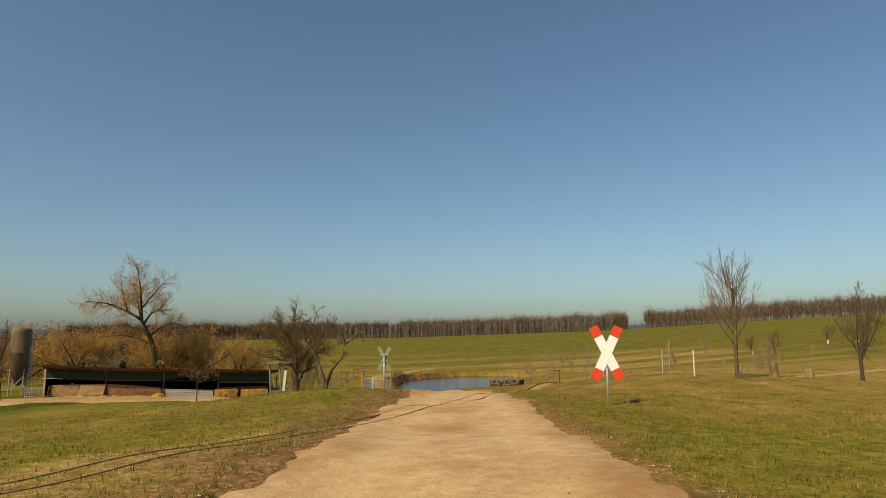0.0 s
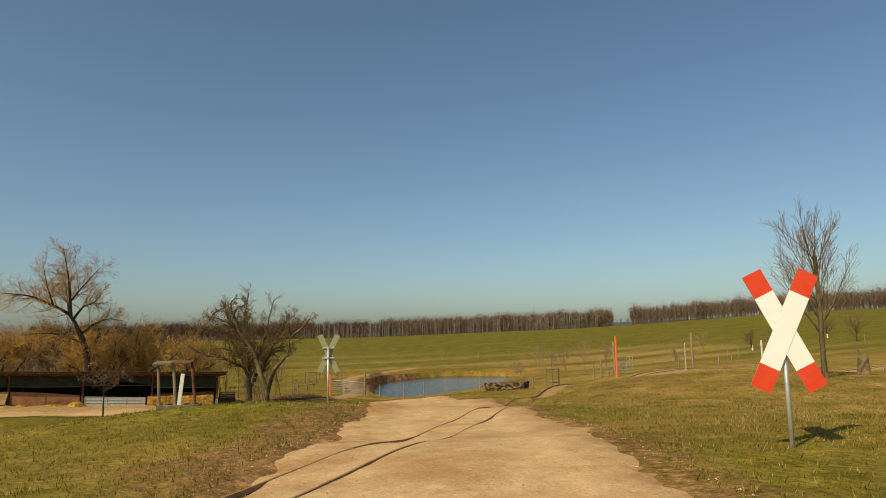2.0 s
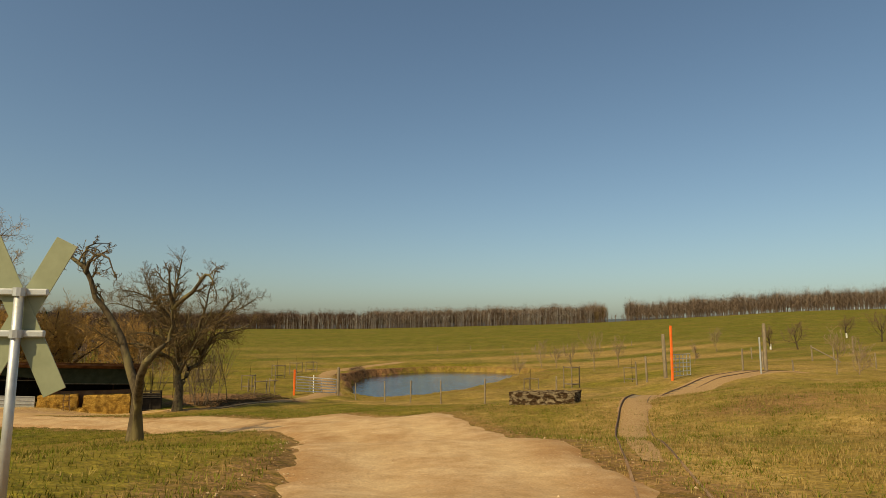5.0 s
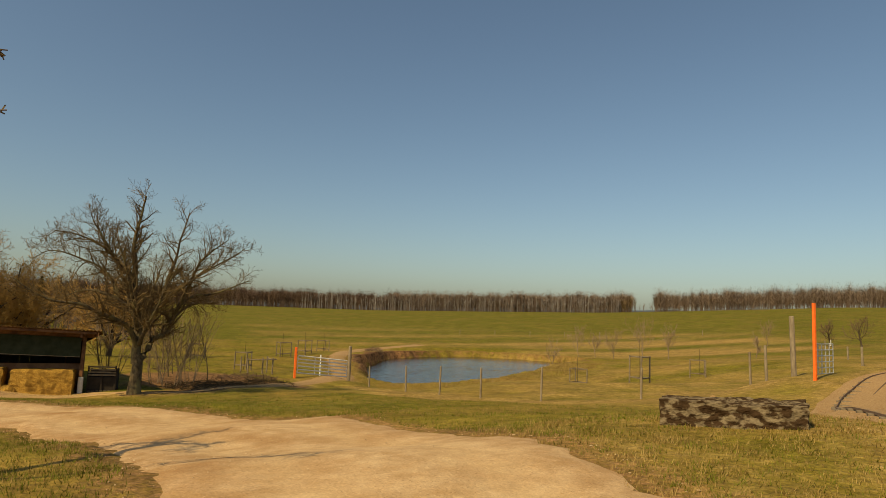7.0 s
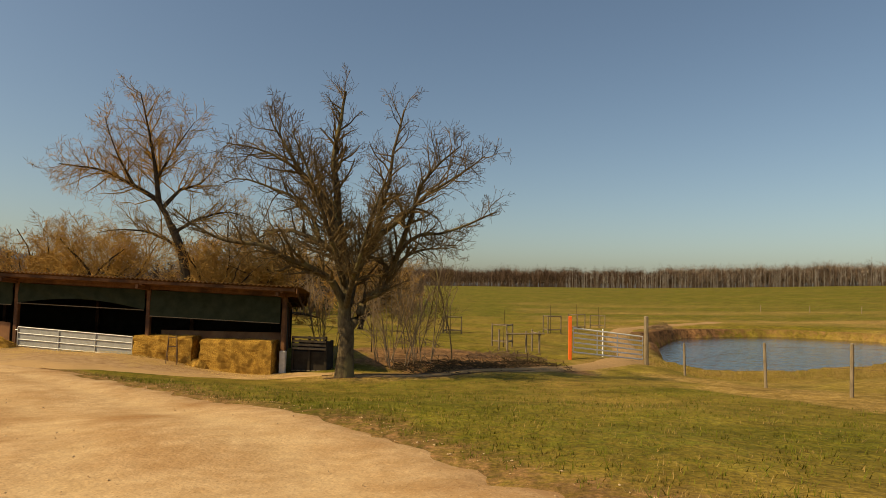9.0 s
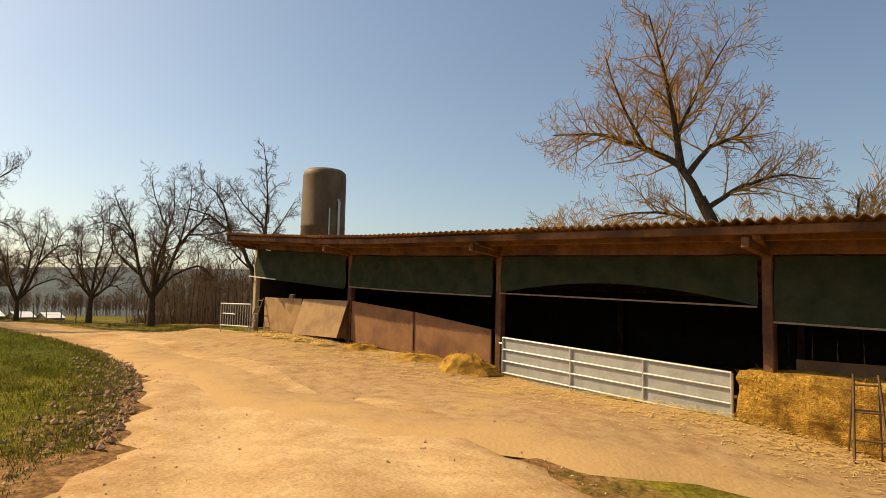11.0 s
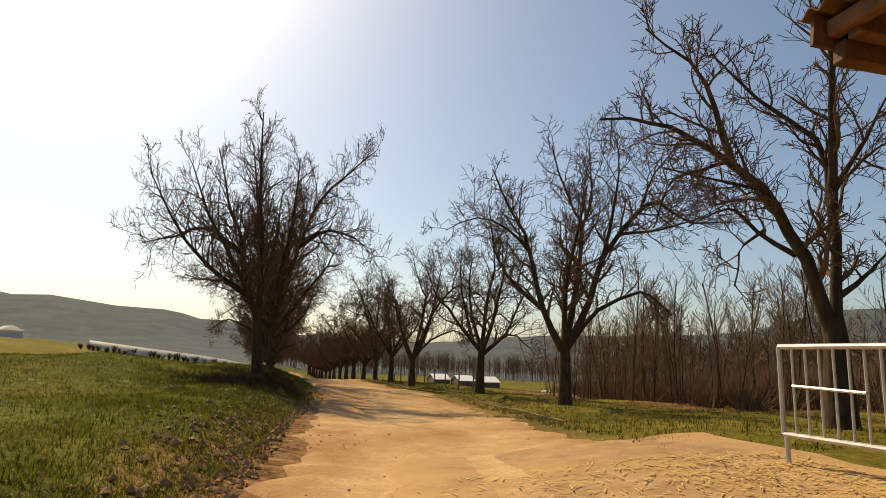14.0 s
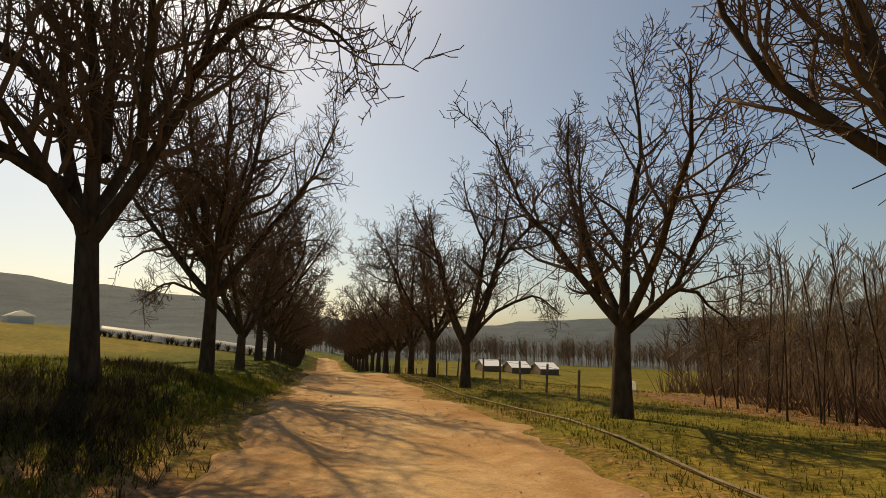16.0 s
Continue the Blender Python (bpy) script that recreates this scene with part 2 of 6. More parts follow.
FILM = material("white_foil", (0.80, 0.81, 0.83), (0.88, 0.88, 0.9), 2, 0.4, 0)
fb = FILM.node_tree.nodes["Principled BSDF"]
fb.inputs["Base Color"].default_value = (0.85, 0.84, 0.80, 1)
for old in fb.inputs["Base Color"].links[:]:
    FILM.node_tree.links.remove(old)
ft = FILM.node_tree.nodes.new("ShaderNodeBsdfTranslucent")
ft.inputs["Color"].default_value = (0.88, 0.86, 0.80, 1)
fm = FILM.node_tree.nodes.new("ShaderNodeMixShader")
fm.inputs[0].default_value = 0.6
FILM.node_tree.links.new(fb.outputs[0], fm.inputs[1])
FILM.node_tree.links.new(ft.outputs[0], fm.inputs[2])
FILM.node_tree.links.new(fm.outputs[0], FILM.node_tree.nodes["Material Output"].inputs["Surface"])
CLAY = material("clay_bank", (0.28, 0.17, 0.09), (0.42, 0.28, 0.16), 3, 0.95, 0.8, 8, distance=0.06)

WATER = bpy.data.materials.new("pond_water")
WATER.use_nodes = True
wb = WATER.node_tree.nodes["Principled BSDF"]
wb.inputs["Base Color"].default_value = (0.018, 0.028, 0.032, 1)
wb.inputs["Roughness"].default_value = 0.06
wt = WATER.node_tree.nodes.new("ShaderNodeTexNoise")
wt.inputs["Scale"].default_value, wt.inputs["Detail"].default_value = 1.4, 4
wbp = WATER.node_tree.nodes.new("ShaderNodeBump")
wbp.inputs["Strength"].default_value, wbp.inputs["Distance"].default_value = 0.8, 0.12
wtc = WATER.node_tree.nodes.new("ShaderNodeTexCoord")
WATER.node_tree.links.new(wtc.outputs["Object"], wt.inputs["Vector"])
WATER.node_tree.links.new(wt.outputs["Fac"], wbp.inputs["Height"])
WATER.node_tree.links.new(wbp.outputs[0], wb.inputs["Normal"])

# ---------------------------------------------------------------- the lie of the land
SPOTS = np.array([
    (-12, -92, 6.6), (-5.5, -73.5, 5.85), (-2.5, -65.5, 5.4), (0.7, -56, 4.95), (3.5, -48, 4.5), (5.5, -41.4, 4.0), (8, -31.5, 3.05),
    (7.6, -24, 2.2), (4, -16.7, 1.3), (-3, -10, 0.95), (-10.6, -5.8, 0.86), (-14.5, -4.8, 0.78), (-18.2, -4.3, 0.70), (-22, -4, 0.68), (-26, -3.9, 0.66), (-34, -3.4, 0.62), (-50, -4, 0.5),
    (24, -40, 4.4), (38, -19, 3.2), (0, 0, -0.04), (2.9, -1.5, 0.22), (-11, 0, 0.62), (-13.75, 0, 0.99), (-16.5, 0, 1.25), (-16.5, -0.7, 1.28), (-19, -0.7, 1.31), (-14, -0.9, 1.06), (-22, 1, 1.28), (-24, -0.6, 1.2), (29, 9, -0.9), (28, 0, 0.65), (13, 10, -0.2), (27, 16, -1.8), (33, -4.6, 0.9),
    (2, -44.7, 4.85), (6.2, -56.3, 5.05), (24, 14, -2.15), (31, 13, -1.9), (-12, -30, 3.0), (-35, -14, 1.7), (-20, 14, 0.6), (70, 0, 1.9), (20, 75, -1.7), (62, 70, -1.4), (0, 40, -0.8), (-80, -8, -0.1), (-105, 10, -2.8), (-75, 12, -1.5), (-58, 22, -1.6), (-48, 9, 0.2)], float)
POND_X, POND_Y, POND_Z = 40.0, 40.0, -2.3
SHORE = np.array([(22.0, 21.5), (25, 19.6), (31, 21.5), (40, 26.5), (48, 33), (58, 40), (62, 47), (60, 55), (53, 60.5), (45, 62.5), (38, 59.5), (31.5, 53.5), (27.5, 44), (23.5, 31)]) - (POND_X, POND_Y)


def shore_radius(a):
    """The pond's radius towards the angle a."""
    at, r = np.arctan2(SHORE[:, 1], SHORE[:, 0]), np.hypot(SHORE[:, 0], SHORE[:, 1])
    return sum(np.interp(np.asarray(a) + d, at, r, period=2 * np.pi) for d in (-0.08, 0, 0.08)) / 3 + 0.35 * np.sin(7 * np.asarray(a)) + 0.2 * np.sin(17 * np.asarray(a))


def step(a, b, v):
    k = np.clip((v - a) / (b - a), 0, 1)
    return k * k * (3 - 2 * k)


def pond_gap(x, y):
    """Metres outside the pond's shore (negative inside)."""
    a = np.arctan2(y - POND_Y, x - POND_X)
    return np.hypot(x - POND_X, y - POND_Y) - shore_radius(a)


def height(x, y):
    x, y = np.asarray(x, float), np.asarray(y, float)
    d2 = (x[..., None] - SPOTS[:, 0]) ** 2 + (y[..., None] - SPOTS[:, 1]) ** 2
    w = 1 / (d2 + 9.0) ** 1.75
    near = (w * SPOTS[:, 2]).sum(-1) / w.sum(-1)
    far_r = np.hypot(x - 5, y + 30)
    yaw = np.degrees(np.arctan2(-(x - 5), y + 30))      # 0 at +y, positive towards -x
    # fields: rising gently to the woods, more so to the east; falling towards the valley in the west
    rim = np.interp(yaw, (-180, -120, -75, -55, -36, -15, 10, 40, 60, 95, 105, 130, 180), (8, 12, 18, 16, 9, 5, 4, 0, -6, -5, 3, 5, 8))
    field = np.interp(yaw, (-180, -75, -40, 0, 60, 85, 89, 101, 110, 180), (6, 3.5, -1.2, -1.8, -3, -2.0, -0.3, 2.8, 4.2, 6))
    out = field + (rim - field) * step(110, 380, far_r)
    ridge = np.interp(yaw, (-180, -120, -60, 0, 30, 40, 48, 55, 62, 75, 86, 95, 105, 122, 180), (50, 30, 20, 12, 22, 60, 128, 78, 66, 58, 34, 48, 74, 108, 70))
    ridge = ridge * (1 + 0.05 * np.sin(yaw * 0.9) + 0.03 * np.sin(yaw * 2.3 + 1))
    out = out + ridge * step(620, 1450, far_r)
    near = near + 0.42 * np.exp(-((x - 15.2) ** 2 + (y + 28.6) ** 2) / 36)      # bank on the outside of the first bend
    z = near + (out - near) * step(62, 125, far_r)
    gap = pond_gap(x, y)
    z = np.where(gap < 0, POND_Z - 0.9 * step(0, -3, gap) - 0.02, np.maximum(z, POND_Z + 0.06 + np.where(y > 30, 0.28, 0.07) * np.minimum(gap, 4)) * (gap < 14) + z * (gap >= 14))
    return z + 0.05 * np.sin(x * 0.9 + 1.3 * np.sin(y * 0.5)) * np.cos(y * 0.8) * step(200, 60, far_r)


def h(x, y):
    return float(height(np.float64(x), np.float64(y)))


def smooth_line(pts, every=0.5):
    """Points along a soft curve (Catmull-Rom) through pts."""
    p = np.array(pts, float)
    p = np.vstack([2 * p[0] - p[1], p, 2 * p[-1] - p[-2]])
    out = []
    for i in range(1, len(p) - 2):
        a, b, c, d = p[i - 1:i + 3]
        m = max(2, int(np.linalg.norm(c[:2] - b[:2]) / every))
        for k in range(m):
            t = k / m
            out.append(0.5 * (2 * b + (c - a) * t + (2 * a - 5 * b + 4 * c - d) * t * t + (3 * b - a - 3 * c + d) * t ** 3))
    out.append(p[-2])
    return np.array(out)


# centre, half width
ROAD_LINE = smooth_line([(-22, -112, 3.1), (-12, -90, 3.1), (-5.4, -73.5, 2.8), (0.35, -58, 2.7), (5.8, -44, 2.45), (8.4, -33, 2.8), (7.8, -24.5, 3.3), (4.6, -17.2, 3.0),
                         (-1.3, -11.0, 2.3), (-9.5, -6.0, 2.1), (-18, -3.5, 1.85), (-28, -3.2, 2.0), (-36, -3.5, 2.05), (-42, -4.2, 1.85), (-50, -5.25, 1.75), (-68, -7.8, 1.75), (-100, -12.2, 1.75), (-150, -19.2, 1.75)], 0.25)
RAIL_A = smooth_line([(-14, -70.5), (-8, -63.8), (-3.5, -58.7), (0, -54.4), (3.1, -50.5), (5.5, -47.4), (8.8, -43.0), (11.4, -39.3), (14.6, -35.2), (18.4, -30.8), (23, -26.2), (28.5, -22.3), (34.5, -19.4), (40.5, -17.3), (56, -14), (90, -9)])
RAIL_B = smooth_line([(2, -1.6), (6, -0.2), (9.5, 2.2), (12.8, 6.6), (15.9, 11.6), (18.8, 22), (20.8, 36), (25.5, 51), (32, 61), (44, 74)])


def line_gap(x, y, line, reach):
    """Distance to a line past its half width (which may vary along it)."""
    best = np.full(x.shape, 99.0)
    for px, py, hw in line:
        if hw >= 0:
            near = (np.abs(x - px) < reach) & (np.abs(y - py) < reach)
            best[near] = np.minimum(best[near], np.hypot(x[near] - px, y[near] - py) - hw)
    return best


# ---------------------------------------------------------------- mesh helpers
class Geo:
    """Collects vertices and faces for one mesh."""

    def __init__(self):
        self.v, self.f = [], []

    def add(self, verts, faces):
        n = len(self.v)
        self.v.extend(verts)
        self.f.extend([tuple(i + n for i in q) for q in faces])
        return self

    def box(self, c, s, turn=None, bevel=0.0):
        """A box of size s about c; with bevel its edges are chamfered."""
        x, y, z = s[0] / 2, s[1] / 2, s[2] / 2
        m = (turn.to_matrix() if hasattr(turn, "to_matrix") else turn) if turn is not None else None
        if not bevel:
            p = [Vector((a * x, b * y, d * z)) for a in (-1, 1) for b in (-1, 1) for d in (-1, 1)]
            q = [(0, 1, 3, 2), (4, 6, 7, 5), (0, 4, 5, 1), (2, 3, 7, 6), (0, 2, 6, 4), (1, 5, 7, 3)]
        else:
            bm = bmesh.new()
            bmesh.ops.create_cube(bm, size=1.0)
            for v in bm.verts:
                v.co = Vector((v.co.x * s[0], v.co.y * s[1], v.co.z * s[2]))
            bmesh.ops.bevel(bm, geom=bm.edges[:], offset=bevel, segments=1, affect="EDGES")
            bm.verts.index_update()
            p, q = [v.co.copy() for v in bm.verts], [tuple(v.index for v in f.verts) for f in bm.faces]
            bm.free()
        c = Vector(c)
        return self.add([tuple((m @ a if m else a) + c) for a in p], q)

    def rod(self, a, b, r0, r1=None, n=8, caps=True):
        a, b = Vector(a), Vector(b)
        r1 = r0 if r1 is None else r1
        w = (b - a).normalized()
        u = w.cross(Vector((0, 0, 1)) if abs(w.z) < 0.9 else Vector((1, 0, 0))).normalized()
        k = w.cross(u)
        p = [tuple(c + (u * math.cos(t) + k * math.sin(t)) * r) for c, r in ((a, r0), (b, r1)) for t in [2 * math.pi * i / n for i in range(n)]]
        q = [(i, (i + 1) % n, n + (i + 1) % n, n + i) for i in range(n)]
        if caps:
            q += [tuple(reversed(range(n))), tuple(range(n, 2 * n))]
        return self.add(p, q)

    def pipe(self, pts, r, n=6):
        for a, b in zip(pts, pts[1:]):
            self.rod(a, b, r, r, n)
        return self

    def lathe(self, prof, n=24, at=(0, 0, 0)):
        """Turns a list of (radius, z) round the z axis."""
        p = [(at[0] + r * math.cos(2 * math.pi * i / n), at[1] + r * math.sin(2 * math.pi * i / n), at[2] + z) for r, z in prof for i in range(n)]
        q = [(k * n + i, k * n + (i + 1) % n, (k + 1) * n + (i + 1) % n, (k + 1) * n + i) for k in range(len(prof) - 1) for i in range(n)]
        return self.add(p, q)

    def mesh(self, name, mat, smooth=False):
        me = bpy.data.meshes.new(name)
        me.from_pydata(self.v, [], self.f)
        me.materials.append(mat)
        if smooth:
            me.polygons.foreach_set("use_smooth", [True] * len(me.polygons))
        me.update()
        return me


def part(name, geo, mat, parent=None, label="", smooth=False):
    ob = new(name, geo.mesh(name, mat, smooth) if isinstance(geo, Geo) else geo)
    if parent:
        ob.parent = parent
    return tagged(ob, label=label) if label else ob


def thing(name, at, label, category, turn=0.0, group="", kind=""):
    ob = new(name)
    ob.empty_display_size = 0.3
    ob.matrix_world = pose(*at, 0, 0, turn)
    return tagged(ob, label, category, group, kind)


def single(name, geo, mat, label, category, at=(0, 0, 0), turn=0.0, group="", kind="", smooth=False):
    ob = part(name, geo, mat, smooth=smooth)
    ob.matrix_world = pose(*at, 0, 0, turn)
    return tagged(ob, label, category, group, kind)


# ---------------------------------------------------------------- ground, road, water
def axis_lines(lo, hi, fine, far):
    mid = list(np.arange(lo, hi + fine / 2, fine))
    up, down, s = [], [], fine
    v = hi
    while v < far:
        s *= 1.13
        v += s
        up.append(v)
    v, s = lo, fine
    while v > -far:
        s *= 1.13
        v -= s
        down.append(v)
    return np.array(down[::-1] + mid + up)


gx, gy = axis_lines(-62, 62, 0.6, 3000), axis_lines(-86, 68, 0.6, 3000)
GX, GY = np.meshgrid(gx, gy)
GZ = height(GX, GY)
gap_road = line_gap(GX, GY, ROAD_LINE, 8)
gap_rail = np.minimum(line_gap(GX, GY, np.c_[RAIL_A, np.full(len(RAIL_A), 0.75)], 6), line_gap(GX, GY, np.c_[RAIL_B, np.full(len(RAIL_B), 0.4)], 6))
rough_z = np.array([[noise.noise((x * 0.45, y * 0.45, 1.7)) if abs(x) < 80 and abs(y) < 110 else 0 for x in gx] for y in gy])
apron = (GX > -25) & (GX < 0.6) & (GY > -6.6) & (GY < 8.5)
GZ = GZ + 0.07 * rough_z * step(0.2, 2.0, gap_road) * step(0.2, 1.6, gap_rail) * (~apron)
GZ = GZ - 0.14 * step(-0.15, -0.7, gap_road) - 0.05 * apron
bed = RAIL_A[102:]
GZ = GZ - 0.11 * step(1.0, 0.1, line_gap(GX, GY, np.c_[bed, np.full(len(bed), 0.75)], 6))
# the bank on the inside of the avenue's bend
bank = step(0.1, 1.4, gap_road) * step(9, 2.5, gap_road) * step(-12, -20, GX) * (GY < -4.5)
GZ = GZ + 0.32 * bank * (1 + 0.5 * rough_z)
nx, ny = len(gx), len(gy)
gm = bpy.data.meshes.new("ground")
idx = np.arange(nx * ny).reshape(ny, nx)
quads = np.stack([idx[:-1, :-1], idx[:-1, 1:], idx[1:, 1:], idx[1:, :-1]], -1).reshape(-1, 4)
gm.from_pydata(np.stack([GX, GY, GZ], -1).reshape(-1, 3).tolist(), [], quads.tolist())
gm.materials.append(GRASS)
soil = step(1.3, 0.2, gap_road + 0.9 * rough_z) * step(-0.9, -0.4, gap_road) * np.where((GX < -6) & (GX > -36) & (GY < -4), 0.95, np.where(GX < -10, 0.45, 0.62))
soil = np.maximum(soil, 0.85 * step(8.0, 4.5, np.hypot((GX - 6.4) / 0.8, (GY - 6.4) / 1.0) + 3.2 * rough_z))
west = GX < np.interp(GY, (-112, -90, -73.5, -58, -44), (-22, -12, -5.2, 0.4, 5.5))
soil = np.maximum(soil, 0.72 * step(2.6, 0.5, gap_road + 1.4 * rough_z) * west * step(-40, -46, GY) * step(-0.9, -0.4, gap_road))
soil = np.maximum(soil, 0.8 * step(-30, -34, GX + 3 * rough_z) * step(-60, -52, GX) * step(3.0, 4.6, GY + 1.6 * rough_z) * step(24, 16, GY))
pg = pond_gap(GX, GY)
soil = np.maximum(soil, 0.62 * step(3.2, 0.8, np.hypot((GX - 18.2) / 1.3, GY - (-37.3)) + 2.2 * rough_z))
soil = np.maximum(soil, 0.62 * step(2.8, 0.6, np.hypot((GX - 19.1) / 1.3, GY - (-38.2)) + 2.2 * rough_z))
clay = (0.5 + 0.5 * step(44, 34, GX)) * step(2.4, 0.6, pg + 2.0 * rough_z) * step(-1.0, 0.2, pg) * step(22, 34, GY)
dry = step(3.5, 0.5, np.abs(pg - 7.0 + 3 * rough_z)) * step(20, 10, GY) * (GX > 14) * step(-8, 4, GY) * 0.9
dry = np.maximum(dry, (0.44 + 0.75 * rough_z) * step(8, 12, GX) * step(-22, -30, GY))
dry = np.maximum(dry, (0.52 + 0.7 * rough_z) * step(18, 26, GX) * step(-34, -24, GY) * step(14, 4, GY))
bands = np.sin(GY * 0.21 + 0.04 * GX + 1.3 * np.sin(GX * 0.045)) + 0.6 * np.sin(GY * 0.47 - 0.05 * GX + 2) + 1.2 * rough_z
dry = np.maximum(dry, (0.20 + 0.36 * bands) * step(12, 22, GX) * step(-8, 4, GY) * step(190, 120, np.hypot(GX, GY)))
dry = np.maximum(dry, (0.62 + 0.55 * bands) * step(1.0, 0.55, np.hypot((GX - 100 - 0.4 * (GY - 75)) / 52, (GY - 75) / 46) + 0.25 * rough_z) * (GX > 40))
dry = np.maximum(dry, 0.9 * step(1.5, 0.2, gap_rail + 0.9 * rough_z) * (gap_road > 0))
verge = np.array([(p[0], p[1], 0.3) for p in smooth_line([(16.6, 4.0), (17.6, -3.0), (19.5, -8.6), (22.0, -11.2), (26.4, -13.8), (31.0, -15.4)])])
dry = np.maximum(dry, 0.95 * step(2.8, 0.4, line_gap(GX, GY, verge, 6) + 1.8 * rough_z))
lushness = 0.62 * step(2.6, 0.8, np.hypot((GX - 15.0) / 1.6, GY - (-40.0)) + 2.0 * rough_z)
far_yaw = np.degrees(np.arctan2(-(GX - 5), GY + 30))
# distance, by heading, from which the haze-tinted wood colour begins
hazed_from = np.interp(far_yaw, (-180, 44, 52, 84, 100, 128, 140, 180), (600, 600, 175, 165, 160, 165, 600, 600))
wood = step(0, 40, np.hypot(GX - 5, GY + 30) - hazed_from)
lush = np.maximum(step(-8, -19, GX + 5 * rough_z) * step(0.5, 1.0, gap_road) * (GY < -4.5) * step(-40, -24, GY + 6 * rough_z), 0.5 * step(22, 10, GX) * step(-20, -15, GY) * step(13, 2, GY))
lush = np.maximum(lush, lushness)
lush = np.maximum(lush, 0.62 * step(85, 130, np.hypot(GX - 5, GY + 30))) * (0.8 + 0.4 * rough_z)
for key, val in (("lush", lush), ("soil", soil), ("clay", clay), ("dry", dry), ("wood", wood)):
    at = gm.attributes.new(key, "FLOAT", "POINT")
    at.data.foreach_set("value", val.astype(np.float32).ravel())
gm.polygons.foreach_set("use_smooth", [True] * len(quads))
ground = tagged(new("ground", gm), "spring meadow with short green and straw-yellow grass", "ground", kind="structure")


def surface(x, y):
    """Height of the ground sheet itself, banks and bumps included."""
    x, y = np.asarray(x, float), np.asarray(y, float)
    i, j = np.clip(np.searchsorted(gx, x) - 1, 0, nx - 2), np.clip(np.searchsorted(gy, y) - 1, 0, ny - 2)
    u, v = (x - gx[i]) / (gx[i + 1] - gx[i]), (y - gy[j]) / (gy[j + 1] - gy[j])
    return (GZ[j, i] * (1 - u) + GZ[j, i + 1] * u) * (1 - v) + (GZ[j + 1, i] * (1 - u) + GZ[j + 1, i + 1] * u) * v


def strip(name, line, mat, lift, label, category, jag=0.0, across=15, seed=3):
    """A band of ground laid along a line of (x, y, half width)."""
    rnd = random.Random(seed)
    verts, faces = [], []
    for i in range(len(line)):
        d = line[min(i + 1, len(line) - 1)][:2] - line[max(i - 1, 0)][:2]
        d = d / np.linalg.norm(d)
        side = np.array((-d[1], d[0]))
        wl, wr = [line[i][2] + jag * (0.8 * noise.noise((i * 0.11, s, 4.0)) + 0.7 * noise.noise((i * 0.45, s, 9.0)) + 0.4 * noise.noise((i * 1.37, s, 2.0))) for s in (1.0, 7.0)]
        for k in range(across):
            u = 2 * k / (across - 1) - 1
            p = line[i][:2] + side * (u * (wr if u > 0 else wl))
            rut = -0.035 * (math.exp(-((abs(u) - 0.42) / 0.13) ** 2)) + 0.02 * noise.noise((p[0] * 0.8, p[1] * 0.8, 2.0))
            edge = -0.09 if k in (0, across - 1) else 0.0
            verts.append((p[0], p[1], h(*p) + lift + rut + edge))
    for i in range(len(line) - 1):
        for k in range(across - 1):
            a = i * across + k
            faces.append((a, a + 1, a + across + 1, a + across))
    ob = single(name, Geo().add(verts, faces), mat, label, category, kind="structure", smooth=True)
    at = ob.data.attributes.new("across", "FLOAT", "POINT")
    at.data.foreach_set("value", [abs(2 * k / (across - 1) - 1) + (0.45 * float(step(-26, -33, p[0])) if name == "road" else 0) for p in line for k in range(across)])
    return ob


road = strip("road", ROAD_LINE, ROAD, 0.015, "pale orange-beige packed dirt farm road with wheel ruts", "road", jag=0.55)
apron_line = smooth_line([(2.4, -0.75, 0.4), (-1.5, -1.1, 0.95), (-5.0, -2.1, 1.9), (-9, -3.2, 3.1), (-14, -2.8, 3.4), (-20, -2.2, 3.0), (-25.5, -1.9, 2.0)])
yard = strip("yard", apron_line, STRAWDIRT, 0.03, "trodden dirt forecourt littered with loose straw", "yard", jag=0.5, seed=8)

pts = [(POND_X + math.cos(a) * (r := float(shore_radius(a)) + 3.0), POND_Y + math.sin(a) * r, POND_Z) for a in [2 * math.pi * i / 72 for i in range(72)]]
water = single("water", Geo().add(pts, [tuple(range(72))]), WATER, "still dark blue farm pond", "pond", kind="structure")


# ---------------------------------------------------------------- trees
def limb_tubes(lines, sides):
    """Tapered tubes along polylines of (point, radius)."""
    v, f = [], []
    for line in lines:
        n, base = sides, len(v)
        w = None
        for i, (p, r) in enumerate(line):
            a, b = line[max(i - 1, 0)][0], line[min(i + 1, len(line) - 1)][0]
            w = (b - a).normalized()
            u = w.cross(Vector((0.31, 0.17, 0.93)) if abs(w.z) < 0.85 else Vector((1, 0.2, 0))).normalized()
            k = w.cross(u)
            for j in range(n):
                t = 2 * math.pi * j / n
                v.append(tuple(p + (u * math.cos(t) + k * math.sin(t)) * r))
        for i in range(len(line) - 1):
            for j in range(n):
                f.append((base + i * n + j, base + i * n + (j + 1) % n, base + (i + 1) * n + (j + 1) % n, base + (i + 1) * n + j))
    g = Geo()
    g.v, g.f = v, f
    return g


